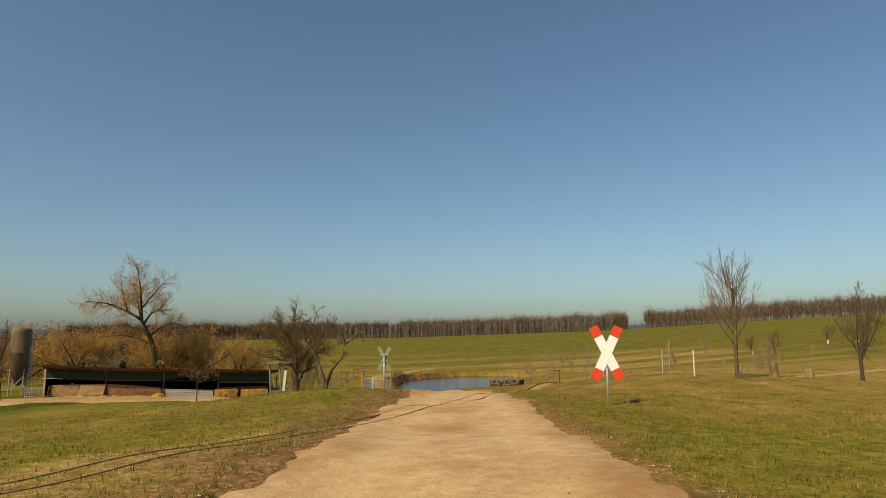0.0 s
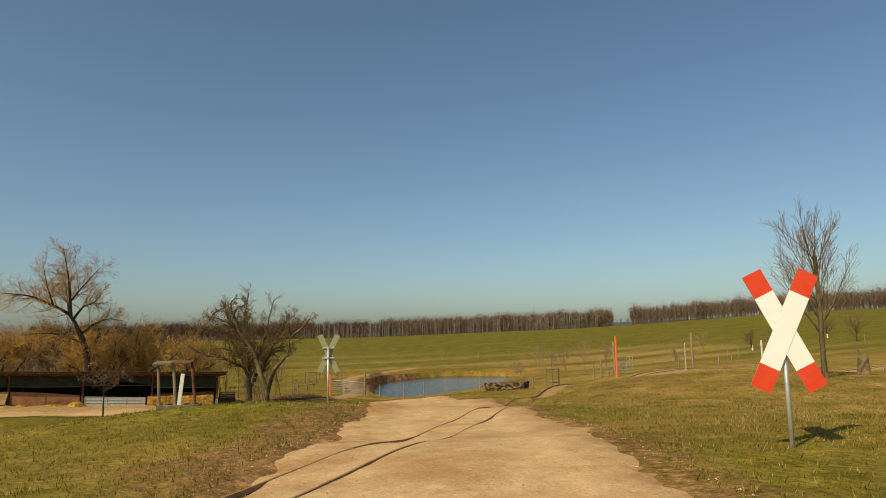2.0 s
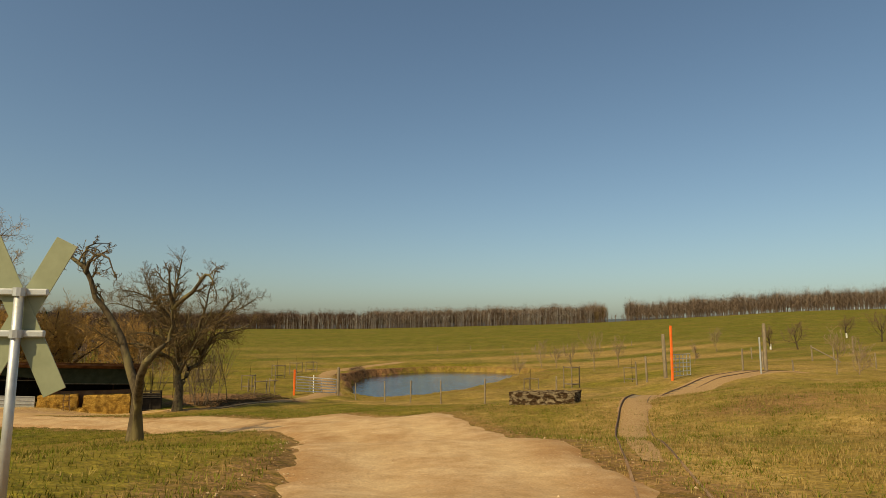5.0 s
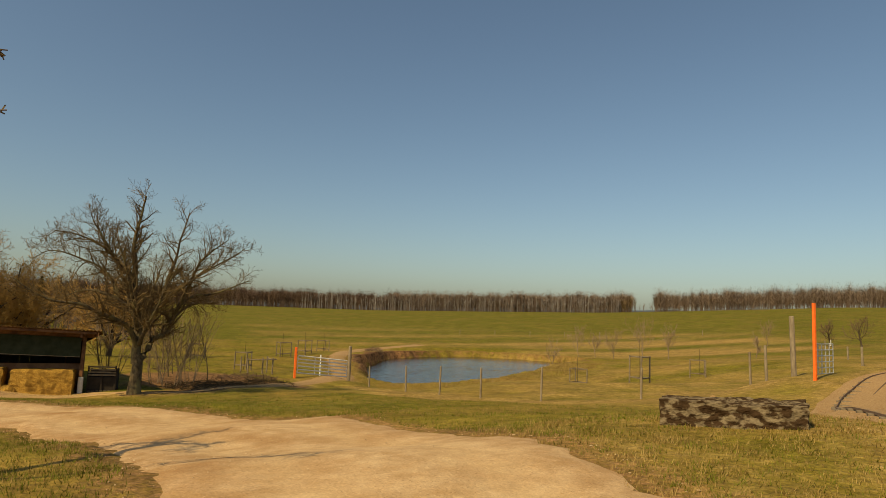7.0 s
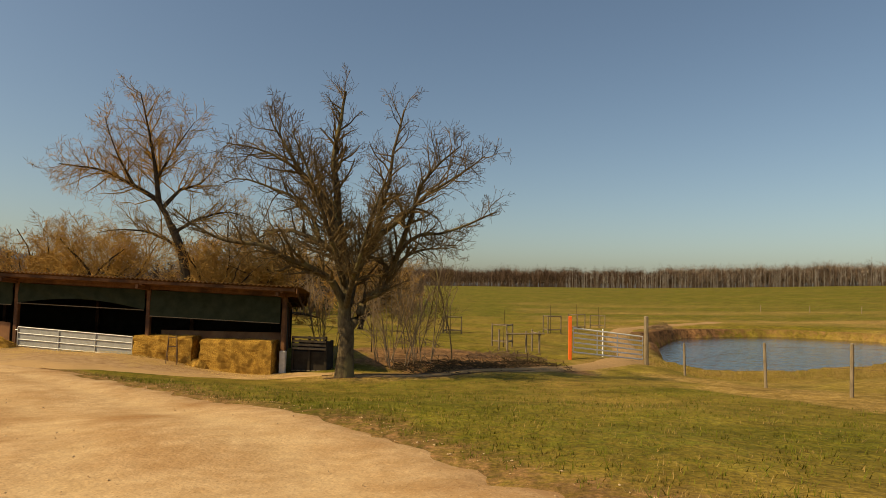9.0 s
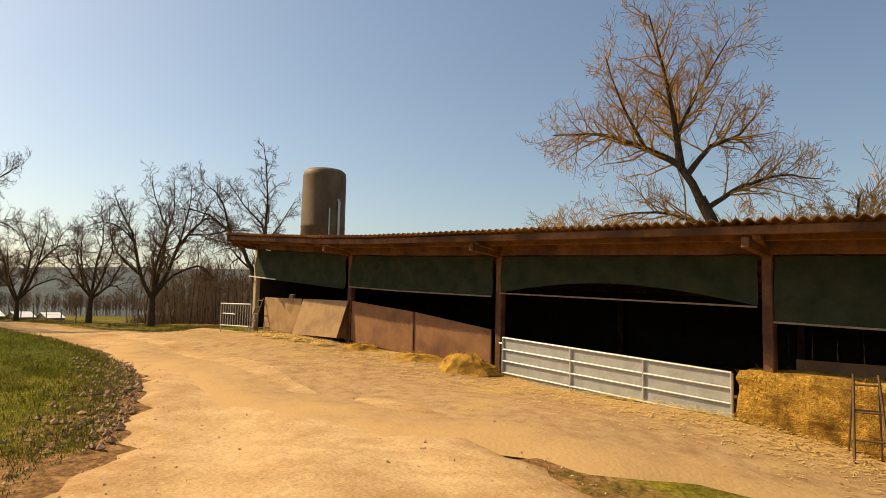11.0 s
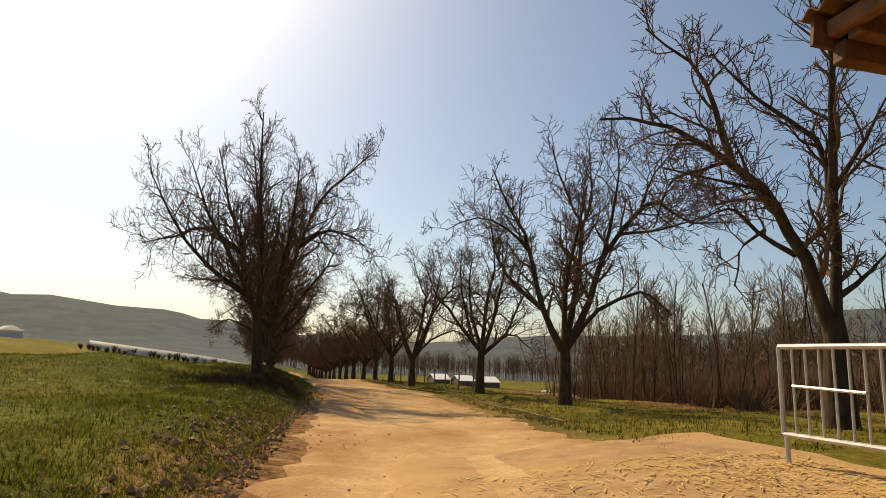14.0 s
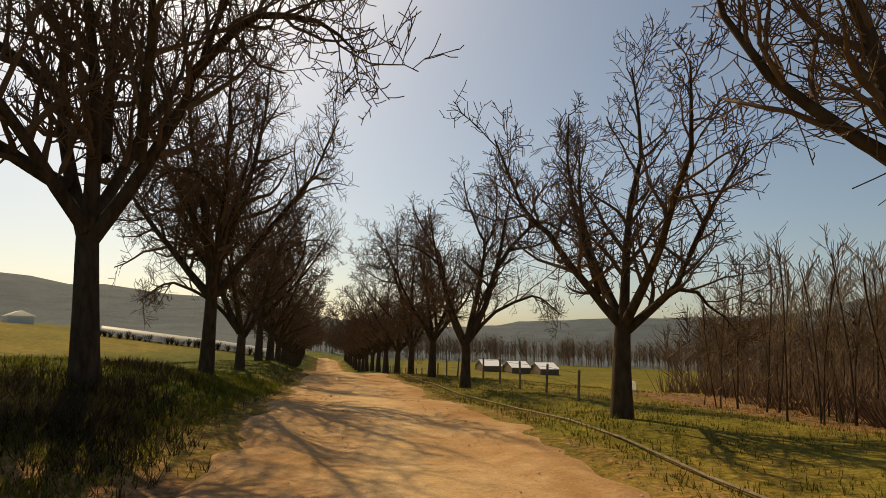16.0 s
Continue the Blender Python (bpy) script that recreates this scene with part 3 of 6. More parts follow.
def grow(rnd, p, way, length, r, level, spec, out):
    """One branch and, along it, its children."""
    steps = spec["steps"][level]
    line, seg = [(p.copy(), r)], length / steps
    tip = r * spec["taper"][level]
    d = way.normalized()
    kids = []
    for i in range(steps):
        d = (d + Vector((rnd.gauss(0, 1), rnd.gauss(0, 1), rnd.gauss(0, 1))) * spec["wander"][level] + Vector((0, 0, spec["rise"][level]))).normalized()
        p = p + d * seg
        rr = r + (tip - r) * (i + 1) / steps
        line.append((p.copy(), rr))
        kids.append((p.copy(), d.copy(), rr, (i + 1) / steps))
    out[level].append(line)
    if level + 1 >= len(spec["steps"]):
        return
    count = spec["kids"][level]
    for c in range(count):
        f = spec["from"][level] + (1 - spec["from"][level]) * (c + rnd.random()) / count
        k = min(int(f * steps), steps - 1)
        q, dd, rr, at = kids[k]
        prev = line[k][0]
        q = prev + (q - prev) * (f * steps - k)
        side = Vector((rnd.gauss(0, 1), rnd.gauss(0, 1), rnd.gauss(0, 0.6))).cross(dd)
        if side.length < 1e-3:
            continue
        side.normalize()
        ang = radians(rnd.uniform(*spec["angle"][level]))
        cd = dd * math.cos(ang) + side * math.sin(ang)
        ln = length * rnd.uniform(*spec["ratio"][level]) * (1.15 - 0.5 * f)
        grow(rnd, q, cd, ln, max(rr * spec["thin"][level], 0.006), level + 1, spec, out)


def spec(kids, angle, rise, wander, ratio, first=0.7, steps=(5, 9, 7, 5, 3), thin=(0.58, 0.52, 0.5, 0.6)):
    d = dict(steps=steps, taper=(0.8, 0.3, 0.32, 0.4, 0.5), wander=wander, rise=rise, kids=kids, ratio=ratio, angle=angle, thin=thin)
    d["from"] = (first, 0.22, 0.15, 0.12)
    return d


AVENUE = spec((6, 9, 8, 5), ((22, 60), (30, 72), (30, 78), (30, 80)), (0.03, 0.075, 0.06, 0.09, 0.12), (0.015, 0.18, 0.24, 0.28, 0.3),
              ((1.5, 2.1), (0.38, 0.6), (0.34, 0.55), (0.32, 0.52)), first=0.72)
BUSHY = spec((9, 9, 9, 8), ((25, 75), (30, 70), (25, 70), (20, 60)), (0.03, 0.06, 0.04, 0.03, 0.02), (0.06, 0.17, 0.2, 0.22, 0.2),
             ((1.4, 2.2), (0.42, 0.66), (0.38, 0.58), (0.4, 0.62)), first=0.4)
SLIM = spec((26, 9, 5), ((20, 42), (18, 40), (18, 45)), (0.0, 0.03, 0.04, 0.05), (0.015, 0.05, 0.08, 0.1), ((0.4, 0.66), (0.34, 0.6), (0.35, 0.6)), first=0.36, steps=(9, 9, 6, 4), thin=(0.24, 0.5, 0.6))
HAZEL = spec((9, 6), ((20, 55), (25, 65)), (0.0, 0.05, 0.07), (0.05, 0.15, 0.2), ((0.2, 0.42), (0.3, 0.55)), first=0.25, steps=(9, 7, 4), thin=(0.5, 0.6))
THICKET = spec((15, 8), ((16, 42), (20, 50)), (0.0, 0.06, 0.08), (0.05, 0.10, 0.12), ((0.16, 0.42), (0.3, 0.6)), first=0.28, steps=(9, 6, 4), thin=(0.45, 0.6))
ORCHARD = spec((9, 7, 5), ((22, 60), (25, 60), (25, 65)), (0.02, 0.05, 0.05, 0.05), (0.05, 0.13, 0.17, 0.2), ((0.7, 1.3), (0.36, 0.6), (0.36, 0.6)), first=0.4, steps=(7, 7, 5, 3), thin=(0.42, 0.5, 0.55))


def tree(name, seed, at, tall, trunk, kind, bark, twig, label, category="tree", lean=(0, 0), turn=0.0, base_r=0.3, group="", wide=1.0, fine=0.0075):
    """A leafless tree: the trunk, each limb, and all finer branches as a crown."""
    rnd = random.Random(seed)
    out = [[] for _ in kind["steps"]]
    grow(rnd, Vector((0, 0, -0.15)), Vector((lean[0], lean[1], 1)), trunk, base_r, 0, kind, out)
    top = max(p.z for lv in out for ln in lv for p, _ in ln)
    side = wide * tall / top
    for n, lv in enumerate(out):
        for ln in lv:
            for i, (p, r) in enumerate(ln):
                z = p.z
                if z > trunk * 0.6:
                    z = trunk * 0.6 + (z - trunk * 0.6) * (tall - trunk * 0.6) / (top - trunk * 0.6)
                ln[i] = (Vector((p.x * side, p.y * side, z)), max(r, fine))
    foot = out[0][0]
    foot[0] = (foot[0][0], foot[0][1] * 1.5)
    foot[1] = (foot[1][0], foot[1][1] * 1.08)
    ob = thing(name, at, label, category, turn, group)
    part("trunk", limb_tubes(out[0], 10), bark, ob, smooth=True)
    if len(out) > 3:
        for ln in out[1]:
            part("bough", limb_tubes([ln], 7), bark, ob, smooth=True)
    crown = Geo()
    for n, lv in enumerate(out[2 if len(out) > 3 else 1:]):
        t = limb_tubes(lv, 5 if n == 0 else 3)
        crown.add(t.v, t.f)
    part("crown", crown, twig, ob)
    return ob


def bough_line(pts, r, seed, jitter=0.10):
    """A limb along a soft curve through a few points, tapering from r."""
    p = smooth_line([q[:3] for q in pts], 0.45)
    n = len(p)
    return [(Vector(q) + Vector((noise.noise((i * 0.6, seed, 1)), noise.noise((i * 0.6, seed, 5)), noise.noise((i * 0.6, seed, 9)))) * jitter * min(1, i / 3),
             max(r * (1 - 0.84 * (i / (n - 1)) ** 0.8), 0.012)) for i, q in enumerate(p)]


def drawn_tree(name, seed, at, turn, trunk, boughs, bark, twig, label, dense=2.2, reach=1.5, lift=0.05, wander=0.26, group="", size=1.0, fine=0.0085):
    """A leafless tree whose trunk and boughs follow given curves; branches and twigs grow from the boughs."""
    rnd = random.Random(seed)
    kind = spec((0, 0, 7, 4), ((30, 70), (30, 72), (30, 78), (30, 80)), (0, lift, lift + 0.02, lift + 0.05, lift + 0.08), (0, 0.1, wander * 0.72, wander * 0.6, wander * 0.5),
                ((1, 1), (1, 1), (0.38, 0.66), (0.34, 0.62)), steps=(5, 9, 6, 3, 2))
    out = [[], [], [], [], []]
    bole = []
    for pts, r in trunk:
        ln = bough_line(pts, r, seed, 0.03)
        n = len(ln)
        ln = [(p, r * (1 - 0.30 * i / (n - 1))) for i, (p, _) in enumerate(ln)]
        ln[0] = (ln[0][0], r * 1.22)
        ln[1] = (ln[1][0], ln[1][1] * 1.08)
        bole.append(ln)
    for k, (pts, r) in enumerate(boughs):
        ln = bough_line(pts, r, seed + 3.7 * k)
        out[1].append(ln)
        length = sum((b[0] - a[0]).length for a, b in zip(ln, ln[1:]))
        count = int(length * dense)
        for c in range(count):
            f = 0.14 + 0.86 * (c + rnd.random()) / count
            q = min(int(f * (len(ln) - 1)), len(ln) - 2)
            p, rr = ln[q]
            dd = (ln[q + 1][0] - p).normalized()
            p = p + (ln[q + 1][0] - p) * (f * (len(ln) - 1) - q)
            side = Vector((rnd.gauss(0, 1), rnd.gauss(0, 1), rnd.gauss(0, 0.7))).cross(dd).normalized()
            ang = radians(rnd.uniform(30, 72))
            grow(rnd, p, dd * math.cos(ang) + side * math.sin(ang) + Vector((0, 0, 0.15)), reach * rnd.uniform(0.55, 1.25) * (1.15 - 0.5 * f), max(min(rr * 0.55, 0.06), 0.012), 2, kind, out)
    for lv in out:
        for ln in lv:
            for i, (p, r) in enumerate(ln):
                ln[i] = (p, max(r, fine))
    ob = thing(name, at, label, "tree", turn, group)
    ob.matrix_world = pose(*at, 0, 0, turn) @ Matrix.Scale(size, 4)
    for ln in bole:
        part("trunk", limb_tubes([ln], 12), bark, ob, smooth=True)
    for ln in out[1]:
        part("bough", limb_tubes([ln], 8), bark, ob, smooth=True)
    crown = Geo()
    for n, lv in enumerate(out[2:]):
        t = limb_tubes(lv, 5 if n == 0 else 3)
        crown.add(t.v, t.f)
    part("crown", crown, twig, ob)
    return ob


def place(x, y, dz=0.0):
    return (x, y, h(x, y) + dz)


# ---------------------------------------------------------------- the shed and what is in it
def z_floor(x):
    return float(np.interp(-x, (-2, 0, 5.5, 11, 13.75, 16.5, 22, 24), (-0.15, -0.08, 0.26, 0.62, 1.02, 1.26, 1.31, 1.33)))


def z_eave(x):
    return float(np.interp(-x, (-1, 14.3, 16.5, 22.2), (3.44, 3.95, 4.06, 4.48)))


def z_board(x):
    return float(np.interp(-x, (11, 13.75, 16.4, 21.5), (1.76, 2.10, 2.33, 2.38)))


def corrugated(x0, x1, y0, y1, z_of, drop, pitch=0.177, deep=0.055, thick=0.014):
    """A corrugated sheet roof between x0 and x1 whose waves run along y, falling by drop from y0 to y1."""
    n = int(abs(x1 - x0) / pitch * 8)
    top, low = [], []
    for i in range(n + 1):
        x = x0 + (x1 - x0) * i / n
        w = deep / 2 * math.sin(2 * math.pi * (x - x0) / pitch)
        for k in range(5):
            f = k / 4
            z = z_of(x) - drop * f + w + 0.02 * noise.noise((x * 0.6, k * 1.3, 3.0))
            top.append((x, y0 + (y1 - y0) * f, z + thick))
            low.append((x, y0 + (y1 - y0) * f, z))
    g = Geo()
    m = len(top)
    f = []
    for i in range(n):
        for k in range(4):
            a = i * 5 + k
            f.append((a, a + 5, a + 6, a + 1))
            f.append((m + a, m + a + 1, m + a + 6, m + a + 5))
        f.append((i * 5, m + i * 5, m + i * 5 + 5, i * 5 + 5))
        f.append((i * 5 + 4, i * 5 + 9, m + i * 5 + 9, m + i * 5 + 4))
    return g.add(top + low, f)


def slope_box(x0, x1, y, z_of, size_y, size_z, bevel=0.0):
    """A beam along x that follows the sag of z_of."""
    n = 12
    v = []
    for k in range(n + 1):
        x = x0 + (x1 - x0) * k / n
        z = z_of(x)
        c = bevel
        v += [(x, y + a * size_y / 2, z + b * size_z / 2) for a, b in ((-1, -1 + 2 * c / size_z), (-1 + 2 * c / size_y, -1), (1, -1), (1, 1), (-1 + 2 * c / size_y, 1), (-1, 1 - 2 * c / size_z))]
    f = [(k * 6 + a, k * 6 + (a + 1) % 6, k * 6 + 6 + (a + 1) % 6, k * 6 + 6 + a) for k in range(n) for a in range(6)] + [tuple(range(6)), tuple(range(n * 6 + 5, n * 6 - 1, -1))]
    return Geo().add(v, f)


def build_shed():
    ob = thing("shed", (0, 0, 0), "long open-fronted timber cattle shed with a corrugated brown roof", "shed")
    for i in range(5):
        x = -5.5 * i
        p = part("post", Geo().box((x, 0.02, (z_floor(x) - 0.3 + z_eave(x) - 0.12) / 2), (0.17, 0.17, z_eave(x) - 0.12 - z_floor(x) + 0.3), Euler((0, 0, 0.03 * (i - 2))), 0.018), TIMBER if i < 4 else CREAM, ob)
        if i == 0:
            part("concrete_foot", Geo().box((x, 0.0, z_floor(x) + 0.37), (0.235, 0.235, 1.3), None, 0.03), WHITE_OLD, p, "whitewashed concrete post foot")
        part("bracket", Geo().box((x, -0.5, z_eave(x) - 0.34), (0.12, 0.95, 0.17), Euler((radians(-5), 0, 0)), 0.012), TIMBER, ob)
        part("back_post", Geo().box((x, 7.0, (z_floor(x) - 0.3 + z_eave(x) - 0.95) / 2), (0.2, 0.2, z_eave(x) - 0.65 - z_floor(x)), None, 0.015), TIMBER, ob)
        part("rafter", Geo().box((x + 0.16, 3.3, z_eave(x) - 0.64), (0.12, 8.6, 0.22), Euler((radians(-6.6), 0, 0)), 0.01), TIMBER, ob)
    part("front_beam", slope_box(0.5, -22.1, -0.02, lambda x: z_eave(x) - 0.30, 0.16, 0.24, 0.012), TIMBER, ob)
    part("eave_purlin", slope_box(0.7, -22.0, -1.0, lambda x: z_eave(x) - 0.125, 0.09, 0.13, 0.012), TIMBER, ob)
    part("middle_purlin", slope_box(0.7, -22.0, -0.55, lambda x: z_eave(x) - 0.18, 0.08, 0.14, 0.01), TIMBER, ob)
    for k in range(5):
        part("purlin", slope_box(0.7, -22.0, 1.2 + 1.4 * k, lambda x: z_eave(x) - 0.36 - 0.16 * k, 0.08, 0.14), TIMBER, ob)
    part("roof", corrugated(0.95, -22.15, -1.16, 7.6, z_eave, 1.02), ROOF, ob)
    for x, y in ((0.8, 0.0), (-22.05, 0.0)):
        part("barge_board", Geo().box((x, 3.2, z_eave(x) - 0.60), (0.035, 8.7, 0.30), Euler((radians(-6.7), 0, 0))), TIMBER, ob)
    # back and side walls carry the shade of the interior in their near-black colour
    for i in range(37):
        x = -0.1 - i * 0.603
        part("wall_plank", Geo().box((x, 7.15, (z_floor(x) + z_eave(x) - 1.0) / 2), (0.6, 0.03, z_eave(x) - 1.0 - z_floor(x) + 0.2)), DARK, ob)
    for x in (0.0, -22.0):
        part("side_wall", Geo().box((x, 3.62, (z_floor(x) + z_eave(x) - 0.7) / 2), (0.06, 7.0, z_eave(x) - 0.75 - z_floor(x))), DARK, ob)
    fx = [0.2 - 1.4 * k for k in range(17)]
    part("earth_floor", Geo().add([(x, y, z_floor(x)) for x in fx for y in (-0.1, 7.3)], [(2 * k, 2 * k + 1, 2 * k + 3, 2 * k + 2) for k in range(16)]), SOIL, ob)
    for i in range(4):
        x0, x1 = -5.5 * i - 0.12, -5.5 * (i + 1) + 0.12
        g, nn = Geo(), 26
        deep = (1.0, 0.78, 0.86, 0.92)[i]
        verts = []
        for a in range(nn + 1):
            x = x0 + (x1 - x0) * a / nn
            for b in range(7):
                f = b / 6
                sag = 0.05 * math.sin(math.pi * a / nn) * f + (0.22 * math.sin(math.pi * a / nn) * f if i == 1 else 0)
                verts.append((x, -0.09 - 0.03 * math.sin(a * 0.9 + b) - 0.05 * f, z_eave(x) - 0.45 - deep * f + (sag if i == 1 else -sag * 0.5)))
        g.add(verts, [(a * 7 + b, a * 7 + b + 1, a * 7 + b + 8, a * 7 + b + 7) for a in range(nn) for b in range(6)])
        t = part("tarp", g, TARP, ob, "dark green roller tarpaulin", smooth=True)
        part("tarp_pipe", slope_box(x0, x1 - (0.35 if i == 3 else 0), -0.16, lambda x: z_eave(x) - 0.47 - deep, 0.03, 0.03), GREYWOOD if i < 3 else TARP, t)
        if i == 3:
            part("pipe_end", slope_box(-20.4, x1 - 0.35, -0.165, lambda x: z_eave(x) - 0.465 - deep, 0.036, 0.036), WHITE_OLD, t, "pale bare end of the roller pipe")
    # boarding along the front of the two western bays
    for x0, x1, m in ((-11.2, -13.72, PLY), (-13.78, -16.35, PLY), (-16.6, -18.9, PLY_PALE), (-18.91, -21.25, PLY_PALE)):
        xs = [x0 + (x1 - x0) * k / 4 for k in range(5)]
        v = [(x, y, z) for x in xs for y, z in ((-0.06, z_floor(x) - 0.02), (-0.06, z_board(x)), (-0.02, z_board(x)), (-0.02, z_floor(x) - 0.02))]
        f = [(k * 4 + a, k * 4 + (a + 1) % 4, k * 4 + 4 + (a + 1) % 4, k * 4 + 4 + a) for k in range(4) for a in range(4)] + [(3, 2, 1, 0), (16, 17, 18, 19)]
        part("front_board", Geo().add(v, f), m, ob, "rust-brown plywood feed barrier")
    for x in (-13.75, -18.905):
        part("seam_batten", Geo().box((x, -0.075, (z_floor(x) + z_board(x)) / 2), (0.045, 0.03, z_board(x) - z_floor(x))), TIMBER, ob)
    for child in ob.children:
        for v in child.data.vertices:
            v.co.x -= 0.30 * max(0.0, v.co.y - 0.3) * min(1.0, max(0.0, 1 + v.co.x / 22))
    part("bale_wall", Geo().box((-2.75, 0.8, 0.85), (5.2, 0.05, 1.45)), PLY, ob)
    return ob


WHITE_OLD = material("old_whitewash", (0.55, 0.52, 0.46), (0.70, 0.68, 0.62), 7, 0.8, 0.3)
CREAM = material("cream_concrete", (0.42, 0.33, 0.21), (0.54, 0.44, 0.30), 7, 0.85, 0.4)
shed = build_shed()

zf = z_floor
# top edge rests on the barrier, the foot stands out on the straw
lean_board = thing("leaning_board", (-17.75, -0.1, 0), "large tan plywood sheet leaning against the shed front", "board")
top_l, top_r, low_l, low_r = Vector((-1.0, 0.0, 2.36)), Vector((1.30, 0.0, 2.335)), Vector((-1.25, -0.20, 1.29)), Vector((1.12, -0.22, 1.30))
thick = Vector((0, -0.03, -0.008))
quad = [top_l, top_r, low_r, low_l] + [p + thick for p in (top_l, top_r, low_r, low_l)]
part("sheet", Geo().add([tuple(p) for p in quad], [(0, 1, 2, 3), (7, 6, 5, 4), (0, 4, 5, 1), (1, 5, 6, 2), (2, 6, 7, 3), (3, 7, 4, 0)]), PLY_PALE, lean_board)
part("edge_batten", Geo().rod(top_r + Vector((0.02, -0.02, 0)), low_r + Vector((0.02, -0.02, 0)), 0.022, n=6), TIMBER, lean_board)


def wall_ladder(at, wide, tall, out, mat, label):
    """A plain ladder with its foot standing out from the wall."""
    ob = thing("ladder", at, label, "ladder")
    for q in (-1, 1):
        part("stile", Geo().rod((q * wide / 2, -out, 0), (q * wide * 0.42, 0, tall), 0.02, n=6), mat, ob)
    for k in range(5):
        f = (k + 0.35) / 4.7
        w = wide / 2 * (1 - 0.16 * f)
        part("rung", Geo().rod((-w, -out * (1 - f), tall * f), (w, -out * (1 - f), tall * f), 0.016, n=6), mat, ob)
    return ob


wall_ladder((-21.42, -0.1, zf(-21.4) - 0.02), 0.34, 1.06, 0.36, GREYWOOD, "short weathered wooden ladder leaning at the boards")


def ladder(name, at, turn, tall, lean, mat, label, rungs=4):
    """A small step ladder: two stiles and rungs in front, a stay frame behind."""
    ob = thing(name, at, label, "ladder", turn)
    t = math.tan(radians(lean))
    for s in (-1, 1):
        part("stile", Geo().rod((0.2 * s, -t * tall, 0), (0.14 * s, 0, tall), 0.018, n=6), mat, ob)
        part("stay", Geo().rod((0.2 * s, t * tall * 0.9, 0), (0.14 * s, 0, tall), 0.014, n=6), mat, ob)
    for i in range(rungs):
        f = (i + 0.6) / rungs
        part("rung", Geo().rod((-0.2 + 0.06 * f, -t * tall * (1 - f), tall * f), (0.2 - 0.06 * f, -t * tall * (1 - f), tall * f), 0.014, n=6), mat, ob)
        if i % 2 == 0:
            part("cross_bar", Geo().rod((-0.2 + 0.06 * f, t * tall * 0.9 * (1 - f), tall * f), (0.2 - 0.06 * f, t * tall * 0.9 * (1 - f), tall * f), 0.011, n=6), mat, ob)
    return ob


ladder("step_ladder", (-4.1, -0.72, zf(-4.1)), 20, 1.38, 13, IRON, "rusty steel step ladder against the straw")

fence_unit = thing("fence_energiser", (-19.55, -0.04, z_board(-19.55)), "small grey electric fence box on the barrier", "box")
part("case", Geo().box((0, 0, 0.05), (0.22, 0.12, 0.10), None, 0.015), OLDWOOD, fence_unit)
part("lid", Geo().box((0.02, 0, 0.118), (0.17, 0.10, 0.03), None, 0.01), WHITE_OLD, fence_unit)
part("terminal", Geo().rod((-0.14, 0, 0.06), (-0.10, 0, 0.06), 0.02), IRON, fence_unit)


def field_gate(name, at, turn, length, tall, label, rails=5, uprights=(0.0, 0.36, 0.68, 1.0), sheet=None, mat=None, rise=0.0, r=0.024):
    """A tubular gate: frame with a rounded corner, rails, uprights, and boards where it is sheeted."""
    ob = thing(name, at, label, "gate", turn)
    mat = mat or GALV
    for i in range(rails):
        z = tall * i / (rails - 1)
        part("rail", Geo().rod((0.0, 0, z), (length, 0, z + rise), r, n=8), mat, ob)
    for u in uprights:
        part("upright", Geo().rod((length * u, 0, rise * u), (length * u, 0, tall + rise * u), 0.026, n=8), mat, ob)
    for z in (0.12, tall - 0.12):
        part("hinge", Geo().rod((-0.1, 0, z), (0.02, 0, z), 0.02, n=6), mat, ob)
    part("latch", Geo().box((length + 0.03, 0, tall * 0.62 + rise), (0.12, 0.03, 0.05), None, 0.008), IRON, ob)
    if sheet:
        for i in range(rails - 1):
            z = tall * (i + 0.5) / (rails - 1)
            g = Geo().box((length / 2, 0.02, z + rise / 2), (math.hypot(length, rise) - 0.05, 0.012, tall / (rails - 1) - 0.05), Euler((0, -math.atan2(rise, length), 0)))
            part("infill_sheet", g, sheet, ob)
    return ob


GALV_DULL = material("dull_zinc_sheet", (0.34, 0.34, 0.32), (0.46, 0.46, 0.43), 4, 0.6, 0.15, 20, metal=0.25)
field_gate("cattle_gate", (-10.78, -0.14, zf(-10.75) + 0.05), 0, 4.75, 0.98, "galvanised sheeted cattle gate closing a bay of the shed", sheet=GALV_DULL, rise=-0.285)


